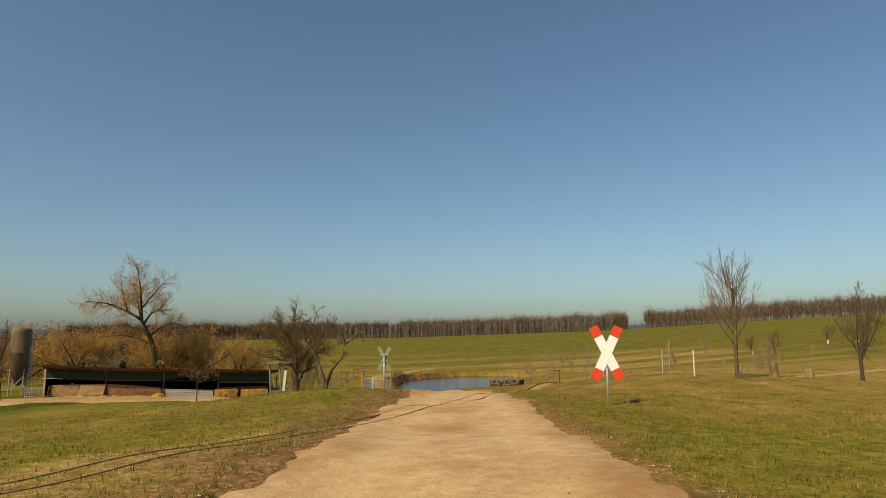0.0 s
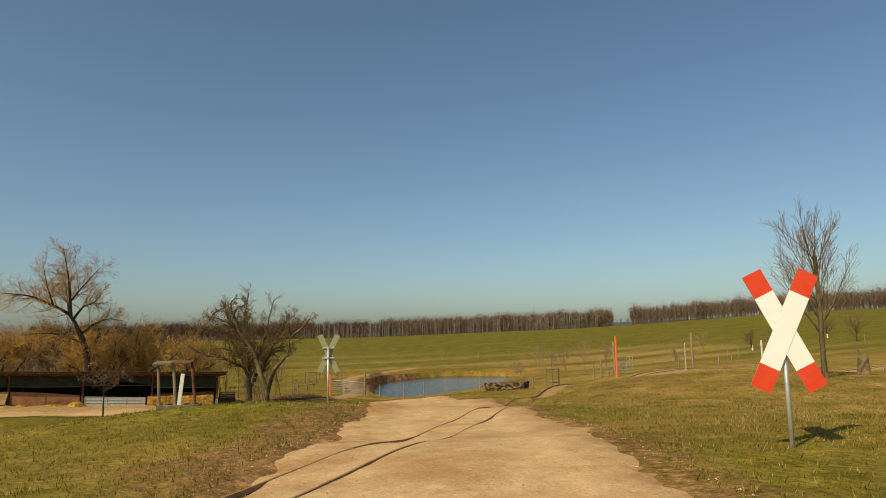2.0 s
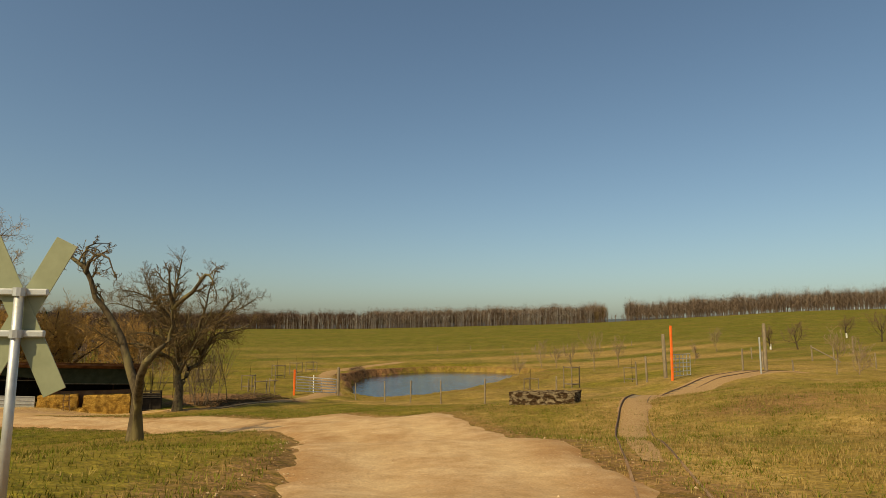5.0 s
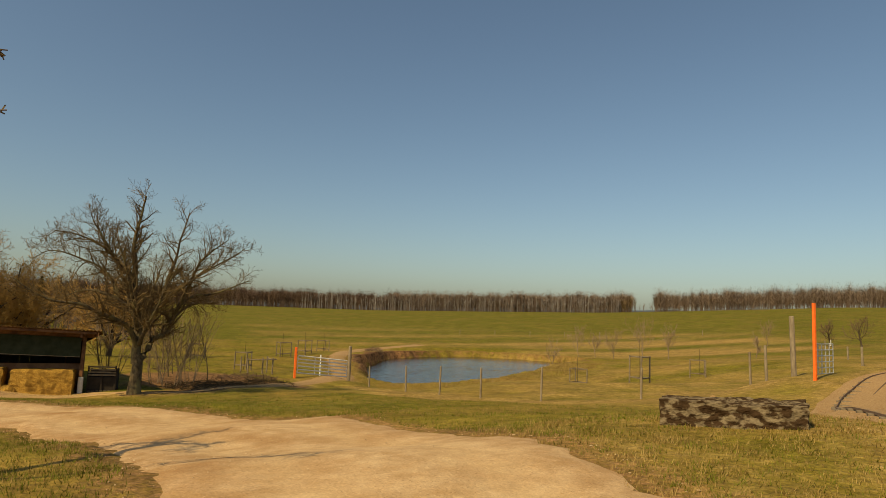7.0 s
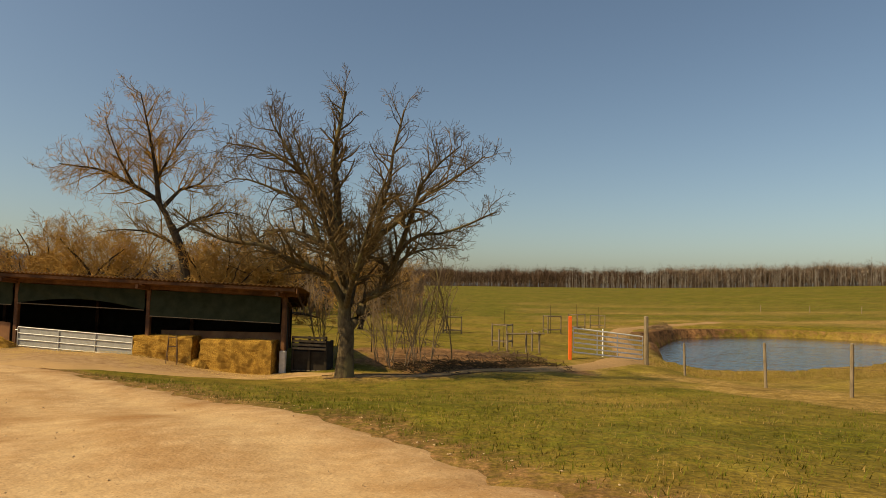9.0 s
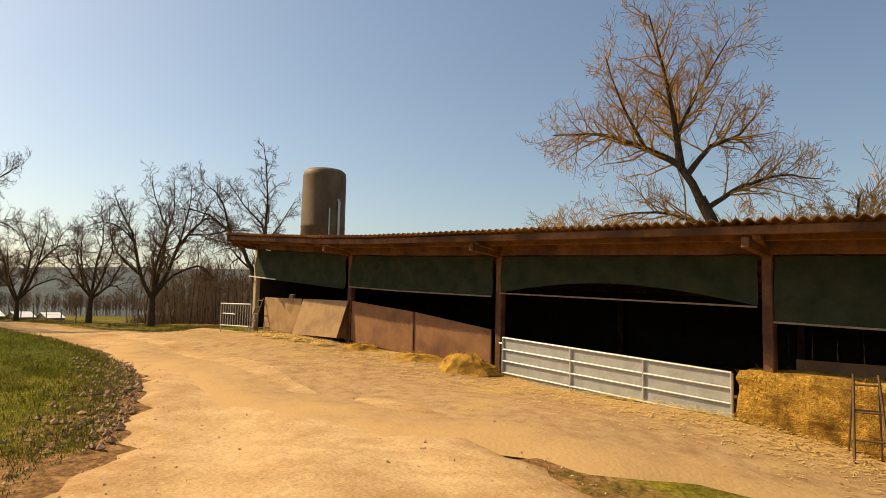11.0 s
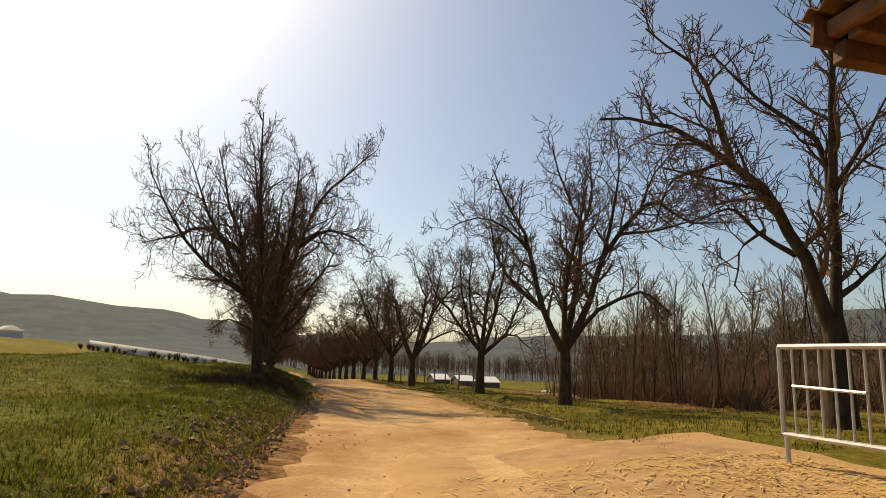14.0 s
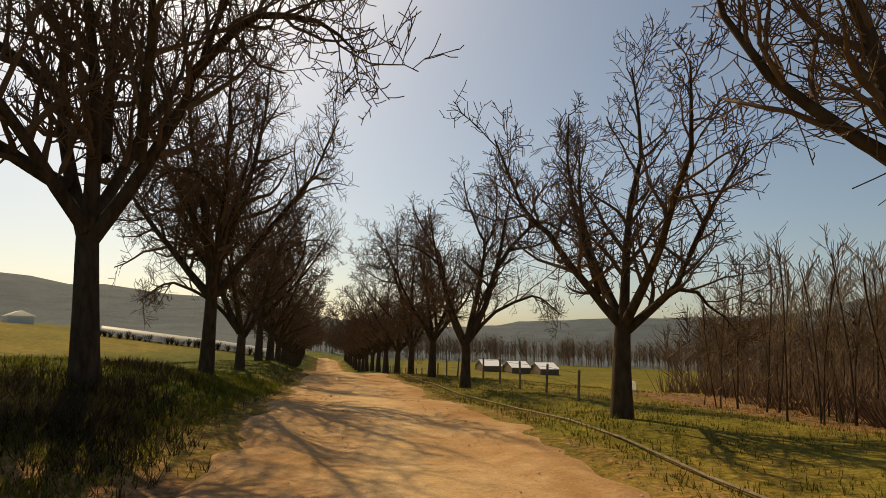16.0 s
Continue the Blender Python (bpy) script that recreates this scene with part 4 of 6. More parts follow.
def bale(seed, size, name="straw_bale", label="large golden straw bale standing in the shed front"):
    """A square straw bale with a shaggy surface and pressed strings."""
    bm = bmesh.new()
    bmesh.ops.create_cube(bm, size=1.0)
    bmesh.ops.subdivide_edges(bm, edges=bm.edges[:], cuts=11, use_grid_fill=True)
    for v in bm.verts:
        c = v.co
        r = Vector((c.x * size[0], c.y * size[1], (c.z + 0.5) * size[2]))
        k = 0.5 - max(abs(c.x), 0)
        w = 0.055 * noise.noise((r.x * 2.2 + seed, r.y * 2.2, r.z * 2.2)) + 0.03 * noise.noise((r.x * 9, r.y * 9 + seed, r.z * 9))
        n = Vector((c.x if abs(c.x) > 0.45 else 0, c.y if abs(c.y) > 0.45 else 0, c.z if c.z > 0.45 else 0))
        v.co = r + n * 2 * w - Vector((c.x, c.y, 0)) * (0.1 if c.z > 0.45 else 0)
    me = bpy.data.meshes.new(name)
    bm.to_mesh(me)
    bm.free()
    me.materials.append(STRAW)
    ob = thing(name, (0, 0, 0), label, "straw bale", group="straw bales")
    part("straw", me, None, ob)
    rnd = random.Random(seed)
    v, f = [], []
    for i in range(900):
        x, z = rnd.uniform(-0.5, 0.5) * size[0], rnd.uniform(0.02, 1.0) * size[2]
        top = rnd.random() < 0.25
        p = Vector((x, rnd.uniform(-0.5, 0.5) * size[1], size[2])) if top else Vector((x, -size[1] / 2, z))
        d = Vector((rnd.gauss(0, 1), -abs(rnd.gauss(0, 0.5)) if not top else rnd.gauss(0, 1), rnd.gauss(0, 0.7) + (0.4 if top else -0.2))).normalized() * rnd.uniform(0.06, 0.16)
        s = Vector((rnd.gauss(0, 1), rnd.gauss(0, 1), rnd.gauss(0, 1))).normalized() * 0.006
        n = len(v)
        v += [tuple(p - s), tuple(p + s), tuple(p + d)]
        f.append((n, n + 1, n + 2))
    g = Geo()
    g.v, g.f = v, f
    tagged(part("loose_straws", g, STRAW, ob), kind="stuff")
    return ob


for i, (x, w, t, y, turn) in enumerate(((-4.68, 2.35, 1.20, 0.06, 1.0), (-1.72, 2.85, 1.30, 0.02, -1.2))):
    b = bale(3 + i, (w, 0.95, t))
    b.matrix_world = pose(x, y, zf(x) + 0.0, 0, 0, turn)


def straw_heap(seed, at, r, tall, label, mat=None):
    rnd = random.Random(seed)
    g = Geo()
    n = 20
    ring = []
    for k in range(6):
        f = k / 5
        for i in range(n):
            a = 2 * math.pi * i / n
            rr = r * (1 - f) ** 0.8 * (1 + 0.25 * noise.noise((math.cos(a) * 1.5 + seed, math.sin(a) * 1.5, f * 3)))
            ring.append((math.cos(a) * rr, math.sin(a) * rr * 0.7, -0.03 + tall * (1 - (1 - f) ** 2) + 0.04 * noise.noise((i * 0.8, k * 1.1, seed))))
    g.add(ring, [(k * n + i, k * n + (i + 1) % n, (k + 1) * n + (i + 1) % n, (k + 1) * n + i) for k in range(5) for i in range(n)])
    for i in range(500):
        a, q = rnd.uniform(0, 6.28), r * math.sqrt(rnd.random()) * 1.25
        z = max(0.0, tall * (1 - (q / r) ** 2)) + 0.02
        p = Vector((math.cos(a) * q, math.sin(a) * q * 0.7, z))
        d = Vector((rnd.gauss(0, 1), rnd.gauss(0, 1), rnd.gauss(0, 0.3))).normalized() * rnd.uniform(0.06, 0.16)
        s = Vector((-d.y, d.x, 0)).normalized() * 0.006
        g.add([tuple(p - s), tuple(p + s), tuple(p + d)], [(0, 1, 2)])
    return single("straw_heap", g, mat or STRAW, label, "straw heap", at, kind="stuff")


straw_heap(1, place(-11.35, -0.7, 0.02), 0.8, 0.40, "loose heap of yellow straw beside the gate")
straw_heap(2, place(-15.4, -0.42, 0.02), 0.75, 0.16, "low scatter of yellow straw along the boards")
for k, (x, y, r, t) in enumerate(((-19.6, -0.62, 0.42, 0.08), (-18.6, -0.85, 0.45, 0.09), (-17.6, -0.92, 0.4, 0.08), (-16.6, -0.85, 0.45, 0.08), (-20.7, -0.5, 0.4, 0.08))):
    straw_heap(10 + k, place(x, y, 0.03), r, t, "low scatter of yellow straw along the boards", STRAW_PALE)
straw_heap(4, (-3.25, -0.35, zf(-3.25) - 0.04), 0.55, 0.5, "loose straw fallen between two bales")
straw_heap(3, place(-13.2, -0.45, 0.02), 0.9, 0.13, "low scatter of yellow straw along the boards")

# straw trodden into the forecourt
rnd = random.Random(77)
g = Geo()
for _ in range(11000):
    x = rnd.uniform(-24, 0.5)
    y = -0.2 - abs(rnd.gauss(0, 1.0)) * (1.5 if x < -11 else 1.0)
    z = h(x, y) + 0.037
    a, ln = rnd.uniform(0, 6.28), rnd.uniform(0.06, 0.2)
    d, s = Vector((math.cos(a), math.sin(a), abs(rnd.gauss(0, 0.04)))) * ln, Vector((-math.sin(a), math.cos(a), 0)) * 0.009
    p = Vector((x, y, z))
    g.add([tuple(p - s), tuple(p + s), tuple(p + d)], [(0, 1, 2)])
single("straw_litter", g, STRAW_PALE, "yellow straws scattered over the forecourt", "straw", kind="stuff")

# barrier at the western end of the shed
barrier = thing("steel_barrier", (-23.5, -0.52, 1.36), "galvanised steel yard barrier with upright bars", "barrier", 11)
for z in (0.0, 0.76):
    part("rail", Geo().rod((0, 0, z), (1.62, 0, z), 0.024, n=8), GALV, barrier)
for i in range(13):
    part("bar", Geo().rod((0.135 * i, 0, 0), (0.135 * i, 0, 0.76), 0.012 if 0 < i < 12 else 0.022, n=6), GALV, barrier)
part("middle_rail", Geo().rod((0.14, -0.02, 0.42), (0.82, -0.02, 0.40), 0.015, n=6), GALV, barrier)
for x in (0.03, 1.58):
    part("foot", Geo().rod((x, 0, -0.45), (x, 0, 0.0), 0.022, n=8), GALV, barrier)

# hay rack and dark crate at the eastern end
rack = thing("pallet_rack", (0.95, 0.75, h(0.95, 0.75) - 0.08), "grey slatted pallet crate beside the shed post", "crate")
for i in range(4):
    part("slat", Geo().box((0, -0.45, 0.98 + 0.145 * i), (1.35, 0.03, 0.085), Euler((0, 0.02, 0)), 0.006), OLDWOOD, rack)
for x in (-0.66, 0.0, 0.66):
    part("upright", Geo().box((x, -0.40, 0.72), (0.09, 0.09, 1.5), None, 0.008), DARK, rack)
    part("back_upright", Geo().box((x, 0.55, 0.6), (0.09, 0.09, 1.3), None, 0.008), DARK, rack)
part("front_panel", Geo().box((0, -0.36, 0.45), (1.3, 0.03, 0.8)), DARK, rack)
part("back_panel", Geo().box((0, 0.62, 0.6), (1.45, 0.03, 1.2)), DARK, rack)
for i in range(7):
    part("floor_board", Geo().box((-0.6 + 0.2 * i, 0.1, 0.12), (0.15, 1.2, 0.03)), OLDWOOD, rack)
part("side_panel", Geo().box((0.70, 0.1, 0.62), (0.03, 1.1, 1.25)), DARK, rack)
part("dark_sheet", Geo().add([(-0.68, -0.38, 0.86), (0.66, -0.38, 0.86), (0.66, 0.55, 1.05), (-0.68, 0.55, 1.05), (-0.68, -0.38, 0.82), (0.66, -0.38, 0.82), (0.66, 0.55, 1.01), (-0.68, 0.55, 1.01)],
                             [(0, 1, 2, 3), (7, 6, 5, 4), (0, 4, 5, 1), (1, 5, 6, 2), (2, 6, 7, 3), (3, 7, 4, 0)]), DARK, rack)

# feed silo with its legs, and the small hopper beside it
silo = thing("feed_silo", (-25.6, 5.0, h(-25.6, 5.0)), "tall brown fibreglass feed silo on legs", "silo")
part("tank", Geo().lathe([(0.16, 1.0), (0.28, 1.15), (0.93, 2.7), (0.97, 2.8), (0.97, 4.4), (0.99, 4.45), (0.97, 4.5), (0.96, 6.7), (0.93, 6.9), (0.8, 7.02), (0.35, 7.12), (0.0, 7.14)], 32), SILO, silo, smooth=True)
for i in range(4):
    a = math.pi / 4 + i * math.pi / 2
    part("leg", Geo().rod((0.9 * math.cos(a), 0.9 * math.sin(a), -0.2), (0.9 * math.cos(a), 0.9 * math.sin(a), 2.9), 0.06), GALV, silo)
    b = a + math.pi / 2
    part("leg_brace", Geo().rod((0.9 * math.cos(a), 0.9 * math.sin(a), 0.5), (0.9 * math.cos(b), 0.9 * math.sin(b), 2.0), 0.025), GALV, silo)
part("filling_pipe", Geo().pipe([(1.05, 0.1, 0.4), (1.05, 0.1, 5.5), (0.95, 0.1, 5.65)], 0.055, 8), GALV, silo, "pale steel filling pipe")
part("second_pipe", Geo().pipe([(1.0, -0.35, 0.4), (1.0, -0.35, 5.2)], 0.03, 8), GALV, silo)
cabin = thing("machine_cab", (-33.5, 13.0, h(-33.5, 13)), "yellow-green roof of a farm machine behind the shed", "machine")
part("body", Geo().box((0, 0, 2.0), (2.2, 1.8, 3.4), None, 0.15), DARK, cabin)
part("cab", Geo().box((0, 0, 4.15), (1.7, 1.6, 1.0), None, 0.18), material("machine_paint", (0.35, 0.36, 0.10), (0.42, 0.43, 0.14), 3, 0.5, 0.1), cabin)
part("grab_rail", Geo().pipe([(0.9, -0.5, 4.2), (1.3, -0.5, 4.6), (1.7, -0.5, 3.9)], 0.05), DARK, cabin)


# ---------------------------------------------------------------- railway
def railway(name, line, label, ballast, seed):
    ob = thing(name, (0, 0, 0), label, "railway", kind="structure")
    pts = [Vector((p[0], p[1], h(p[0], p[1]))) for p in line]
    sides = []
    for i, p in enumerate(pts):
        d = (pts[min(i + 1, len(pts) - 1)] - pts[max(i - 1, 0)])
        d.z = 0
        d.normalize()
        sides.append(Vector((-d.y, d.x, 0)))
    if ballast:
        g, v = Geo(), []
        for i, (p, s) in enumerate(zip(pts, sides)):
            for u, dz in ((-1.25, -0.12), (-0.7, 0.04), (0, 0.06), (0.7, 0.04), (1.25, -0.12)):
                q = p + s * (u * min(1, 0.12 + i * 0.022) * (1 + 0.22 * noise.noise((i * 0.3, u, seed))))
                v.append((q.x, q.y, h(q.x, q.y) + (dz + (0.05 if seed == 2 else -0.012)) * min(1.0, i / 22) + 0.012 + 0.02 * noise.noise((i * 1.7, u * 3, 5))))
        g.add(v, [(i * 5 + k, i * 5 + k + 1, i * 5 + k + 6, i * 5 + k + 5) for i in range(len(pts) - 1) for k in range(4)])
        part("ballast", g, GRAVEL, ob, "sandy gravel ballast", smooth=True)
    for s in (-1, 1):
        g, v = Geo(), []
        for k0, (p, n) in enumerate(zip(pts, sides)):
            for u, z in ((-0.022, 0.0), (-0.012, 0.05), (0.012, 0.05), (0.022, 0.0)):
                q = p + n * (0.40 * s + u)
                rise = min(1.0, k0 / 26) if ballast else 1.0
                v.append((q.x, q.y, p.z + (0.024 if z else -0.04) * (1 - rise) + (z + (0.035 if ballast else 0.02)) * rise))
        g.add(v, [(i * 4 + k, i * 4 + k + 1, i * 4 + k + 5, i * 4 + k + 4) for i in range(len(pts) - 1) for k in range(3)])
        part("rail", g, IRON, ob, "rusty narrow-gauge rail")
    length, last = 0.0, -1.0
    tie = Geo().box((0, 0, 0), (1.05, 0.15, 0.09), None, 0.01).mesh("sleeper", OLDWOOD)
    for i in range(1, len(pts)):
        length += (pts[i] - pts[i - 1]).length
        if length - last > 0.9 and i % 2 == 0 and i > 26:
            last = length
            o = new("sleeper", tie)
            o.parent = ob
            o.matrix_world = Matrix.Translation(pts[i] + Vector((0, 0, 0.004 if ballast else -0.03))) @ Matrix.Rotation(math.atan2(sides[i].y, sides[i].x), 4, "Z")
    return ob


railway("railway_1", RAIL_A[70:], "narrow-gauge field railway on a sandy bed curving over the meadow", True, 1)
railway("railway_2", RAIL_B, "overgrown narrow-gauge field railway through a pasture gate", True, 2)


def crossing_rails():
    """The rails sunk in the road, level with the dirt."""
    ob = thing("railway_3", (0, 0, 0), "rails sunk into the dirt road at the crossing", "railway", kind="structure")
    line = RAIL_A[:92]
    for s in (-1, 1):
        g, v = Geo(), []
        for i, p in enumerate(line):
            d = line[min(i + 1, len(line) - 1)] - line[max(i - 1, 0)]
            d = d / np.linalg.norm(d)
            n = np.array((-d[1], d[0]))
            for u, z in ((-0.026, -0.04), (-0.018, 0.02), (0.018, 0.02), (0.026, -0.04)):
                q = p + n * (0.40 * s + u)
                v.append((q[0], q[1], h(*q) + z))
        g.add(v, [(i * 4 + k, i * 4 + k + 1, i * 4 + k + 5, i * 4 + k + 4) for i in range(len(line) - 1) for k in range(3)])
        part("rail", g, WORN_RAIL, ob)


crossing_rails()


# ---------------------------------------------------------------- signs, posts, gates, fences
def crossing_sign(at, turn, centre, arm, wide, label, front, spread=26):
    """A level crossing cross: two barred arms on a tube, seen from its painted side (front) or from behind."""
    ob = thing("crossing_sign", at, label, "sign", turn, group="crossing signs")
    part("pole", Geo().rod((0, 0, -0.4), (0, 0, centre + 0.18), 0.032, n=12), GALV, ob, smooth=True)
    face = -1 if front else 1
    for s in (-1, 1):
        turn_arm = Euler((0, radians(spread * s), 0))
        y = face * (0.055 + (0.007 if s > 0 else 0))
        a = part("arm", Geo().box((0, y, centre), (wide, 0.006, arm), turn_arm, 0.002), SIGNBACK, ob, "grey-green back of the sign arm")
        for lo, hi, m, nm in ((-0.5, -0.31, RED, "red_end"), (-0.31, 0.31, WHITE, "white_field"), (0.31, 0.5, RED, "red_end")):
            c = turn_arm.to_matrix() @ Vector((0, 0, arm * (lo + hi) / 2))
            part(nm, Geo().box((c.x, y + face * 0.005, centre + c.z), (wide - 0.004, 0.003, arm * (hi - lo)), turn_arm), m, a)
    for z in (-0.13, 0.17):
        part("bracket", Geo().box((0, face * 0.03, centre + z), (0.36, 0.035, 0.05), None, 0.008), GALV, ob)
        part("clamp", Geo().rod((0, 0, centre + z - 0.03), (0, 0, centre + z + 0.03), 0.045, n=10), GALV, ob)
    return ob


crossing_sign(place(6.2, -56.3, 0.05), -24, 1.58, 1.84, 0.30, "red and white level crossing cross on a steel pole", True)
crossing_sign(place(1.95, -44.2, 0.08), -16, 1.36, 1.22, 0.165, "level crossing cross seen from its grey-green back", False)


def post(name, at, tall, r, mat, label, lean=(0, 0), square=False, group=""):
    top = Vector((lean[0] * tall, lean[1] * tall, tall))
    if square:
        g = Geo().box((0, 0, tall / 2 - 0.15), (2 * r, 2 * r, tall + 0.3), None, r * 0.2)
    else:
        g = Geo().rod((0, 0, -0.3), top * 0.985, r, r * 0.93, 9).rod(top * 0.985, top, r * 0.93, r * 0.6, 9)
    return single(name, g, mat, label, "post", at, group=group)


orange = post("marker_post", place(31.55, -18.15), 3.45, 0.06, ORANGE, "tall orange-painted marker post beside the railway", square=True)
post("timber_post", place(33.2, -15.7), 2.95, 0.13, GREYWOOD, "tall weathered round timber post", lean=(-0.03, 0.01))
post("timber_post", place(32.3, -14.9), 1.75, 0.075, GREYWOOD, "leaning weathered fence post", lean=(-0.05, 0))
post("timber_post", place(40.3, -17.6), 3.3, 0.12, GREYWOOD, "tall weathered round timber post")
post("white_post", place(38.2, -19.0), 2.35, 0.055, GALV, "pale grey tubular steel post beside the railway")
post("white_post", place(23.9, -40.0), 1.7, 0.036, WHITE_OLD, "white-painted post in the meadow", square=True)
field_gate("mesh_gate", place(31.75, -17.95, 0.25), 20, 2.4, 1.35, "pale blue-grey field gate standing open by the orange post", rails=6, uprights=(0, 0.2, 0.4, 0.6, 0.8, 1.0))
post("marker_post", place(12.6, 10.1), 2.3, 0.085, ORANGE, "orange-painted gate post beside the railway", square=True)
post("timber_post", place(17.3, 12.55), 2.9, 0.14, GREYWOOD, "stout weathered round gate post")
WHITE_GATE = material("pale_gate_paint", (0.78, 0.77, 0.72), (0.84, 0.83, 0.78), 6, 0.6, 0.1)
field_gate("pasture_gate", (12.8, 10.25, h(12.8, 10.25) + 0.35), 28.5, 4.9, 1.3, "pale five-barred pasture gate, closed", rails=6, uprights=(0.0, 0.33, 0.62, 1.0), mat=WHITE_GATE, rise=-0.55, r=0.045)
post("white_post", place(15.6, 16.5), 1.9, 0.05, WHITE, "white-painted post behind the pasture gate")


def fence(name, spots, label, wires=2, tall=1.25, r=0.055, mat=None):
    ob = thing(name, (0, 0, 0), label, "fence")
    tops = []
    rnd = random.Random(len(spots) * 7 + int(spots[0][0]))
    for x, y in spots:
        z = h(x, y)
        t = tall * rnd.uniform(0.92, 1.08)
        lx, ly = rnd.gauss(0, 0.04), rnd.gauss(0, 0.04)
        part("post", Geo().rod((x, y, z - 0.3), (x + lx, y + ly, z + t), r, r * 0.92, 8).rod((x + lx, y + ly, z + t), (x + lx, y + ly, z + t + 0.03), r * 0.92, r * 0.5, 8), mat or GREYWOOD, ob)
        tops.append((Vector((x, y, z)), Vector((x + lx, y + ly, z + t))))
    for k in range(wires):
        f = 0.92 - 0.38 * k
        for (a0, a1), (b0, b1) in zip(tops, tops[1:]):
            part("wire", Geo().rod(a0 + (a1 - a0) * f, b0 + (b1 - b0) * f, 0.004, n=3, caps=False), IRON, ob)
    return ob


fence("pond_fence", [(17.5, 6.4), (18.0, -0.9), (18.9, -4.5), (20.1, -7.6), (22.4, -10.0), (26.4, -12.8), (32.0, -14.2)], "weathered post and wire fence round the pond", tall=1.6, r=0.06)
fence("avenue_fence", [(-45.5 - 2.05 * i, 0.46 - 0.33 * i) for i in range(26)], "grey post and wire pasture fence beside the avenue", tall=0.78, r=0.036)
fence("far_fence", [(70 + 9 * i, 118 - 3 * i) for i in range(8)], "thin fence line across the far pasture", tall=1.5, r=0.09)
fence("meadow_fence", [(41, -15), (50, -12), (60, -8.5), (71, -5)], "weathered post and wire fence in the meadow", tall=1.6, r=0.07)


def tree_guard(at, turn, size, tall, label="three-post timber frame guarding a young tree"):
    """Posts joined by rails round a sapling."""
    ob = thing("tree_guard", at, label, "tree guard", turn, group="tree guards")
    c = [(size * math.cos(a), size * math.sin(a)) for a in (0.5, 2.6, 4.7)]
    for x, y in c:
        part("post", Geo().rod((x, y, -0.25), (x, y, tall), 0.06, 0.055, 7), OLDWOOD, ob)
    for z in (0.35, tall - 0.08):
        for (ax, ay), (bx, by) in zip(c, c[1:] + c[:1]):
            part("rail", Geo().rod((ax, ay, z), (bx, by, z), 0.042, n=6), OLDWOOD, ob)
    part("sapling_stem", Geo().rod((0, 0, -0.1), (0.05, 0.02, tall * 1.6), 0.03, 0.012, 6), BARK, ob)
    return ob


for x, y, s, t in ((40, 14, 0.95, 1.7), (35.2, -1.5, 0.8, 1.9), (50.8, 9.5, 0.9, 1.7), (9.3, 17.5, 0.8, 1.5), (14.5, 36, 1.0, 1.7), (17.9, 42, 1.0, 1.7), (5.1, 32, 1.0, 1.6), (22, 52, 1.0, 1.6)):
    tree_guard(place(x, y), 40 * x % 120, s, t)
pen = thing("timber_pen", place(10.3, 13.0), "low timber pen of weathered rails", "pen", 15)
for x, y in ((-1.0, 0), (0.2, 0.1), (1.0, 0.05), (1.1, 1.6), (-1.0, 1.7)):
    part("post", Geo().rod((x, y, -0.2), (x, y, 1.25), 0.06, n=7), GREYWOOD, pen)
part("rail", Geo().rod((-1.1, -0.05, 1.1), (1.3, -0.02, 1.12), 0.05, n=7), GREYWOOD, pen)
part("side_rail", Geo().rod((1.05, 0, 1.05), (1.15, 1.7, 1.1), 0.05, n=7), GREYWOOD, pen)

# slanting board frame on the inside of the bend
board = thing("notice_frame", place(-2.3, -39.1), "leaning weathered timber frame round a white marker board", "frame", -14)
part("roof_board", Geo().box((-0.5, 0, 1.60), (0.62, 0.5, 0.07), Euler((radians(8), radians(-2), 0)), 0.008), OLDWOOD, board)
part("rear_board", Geo().box((0.12, 0.06, 1.62), (0.66, 0.45, 0.05), Euler((radians(8), radians(2), 0)), 0.008), TIMBER, board)
part("post", Geo().rod((-0.56, 0, -0.3), (-0.68, 0, 1.58), 0.05, n=8), GREYWOOD, board)
part("post", Geo().rod((0.0, -0.05, -0.3), (-0.17, 0, 1.6), 0.055, n=8), GREYWOOD, board)
part("post", Geo().rod((0.65, 0, -0.3), (0.44, 0, 1.6), 0.05, n=8), TIMBER, board)
part("marker_board", Geo().box((0.14, -0.12, 0.66), (0.13, 0.03, 1.15), Euler((0, radians(5), 0)), 0.006), WHITE_OLD, board, "white-painted marker board")
part("green_tip", Geo().box((0.195, -0.12, 1.29), (0.13, 0.032, 0.12), Euler((0, radians(5), 0)), 0.006), TARP, board)
for y in (-0.28, 0.28):
    part("curb_plank", Geo().box((0.08, y, 0.08), (1.35, 0.05, 0.22), None, 0.01), OLDWOOD, board)
for x in (-0.58, 0.74):
    part("curb_end", Geo().box((x, 0, 0.08), (0.05, 0.5, 0.21), None, 0.01), OLDWOOD, board)

# mossy concrete block and the sand heap behind it
bm = bmesh.new()
bmesh.ops.create_cube(bm, size=1.0)
bmesh.ops.subdivide_edges(bm, edges=bm.edges[:], cuts=22, use_grid_fill=True)
for v in bm.verts:
    c = v.co.copy()
    r = Vector((c.x * 2.4, c.y * 1.05, (c.z + 0.5) * 0.58))
    w = 0.06 * noise.noise(r * 1.2) + 0.05 * noise.noise(r * 4.5) + 0.05 * noise.noise(r * 11)
    v.co = r + c.normalized() * w
me = bpy.data.meshes.new("concrete_block")
bm.to_mesh(me)
bm.free()
me.materials.append(CONCRETE)
tagged(part("concrete_block", me, None), "long weathered concrete block with dark moss and rubble", "block").matrix_world = pose(15.35, -29.5, h(15.35, -29.5) - 0.12, 0, -3, -46.7)
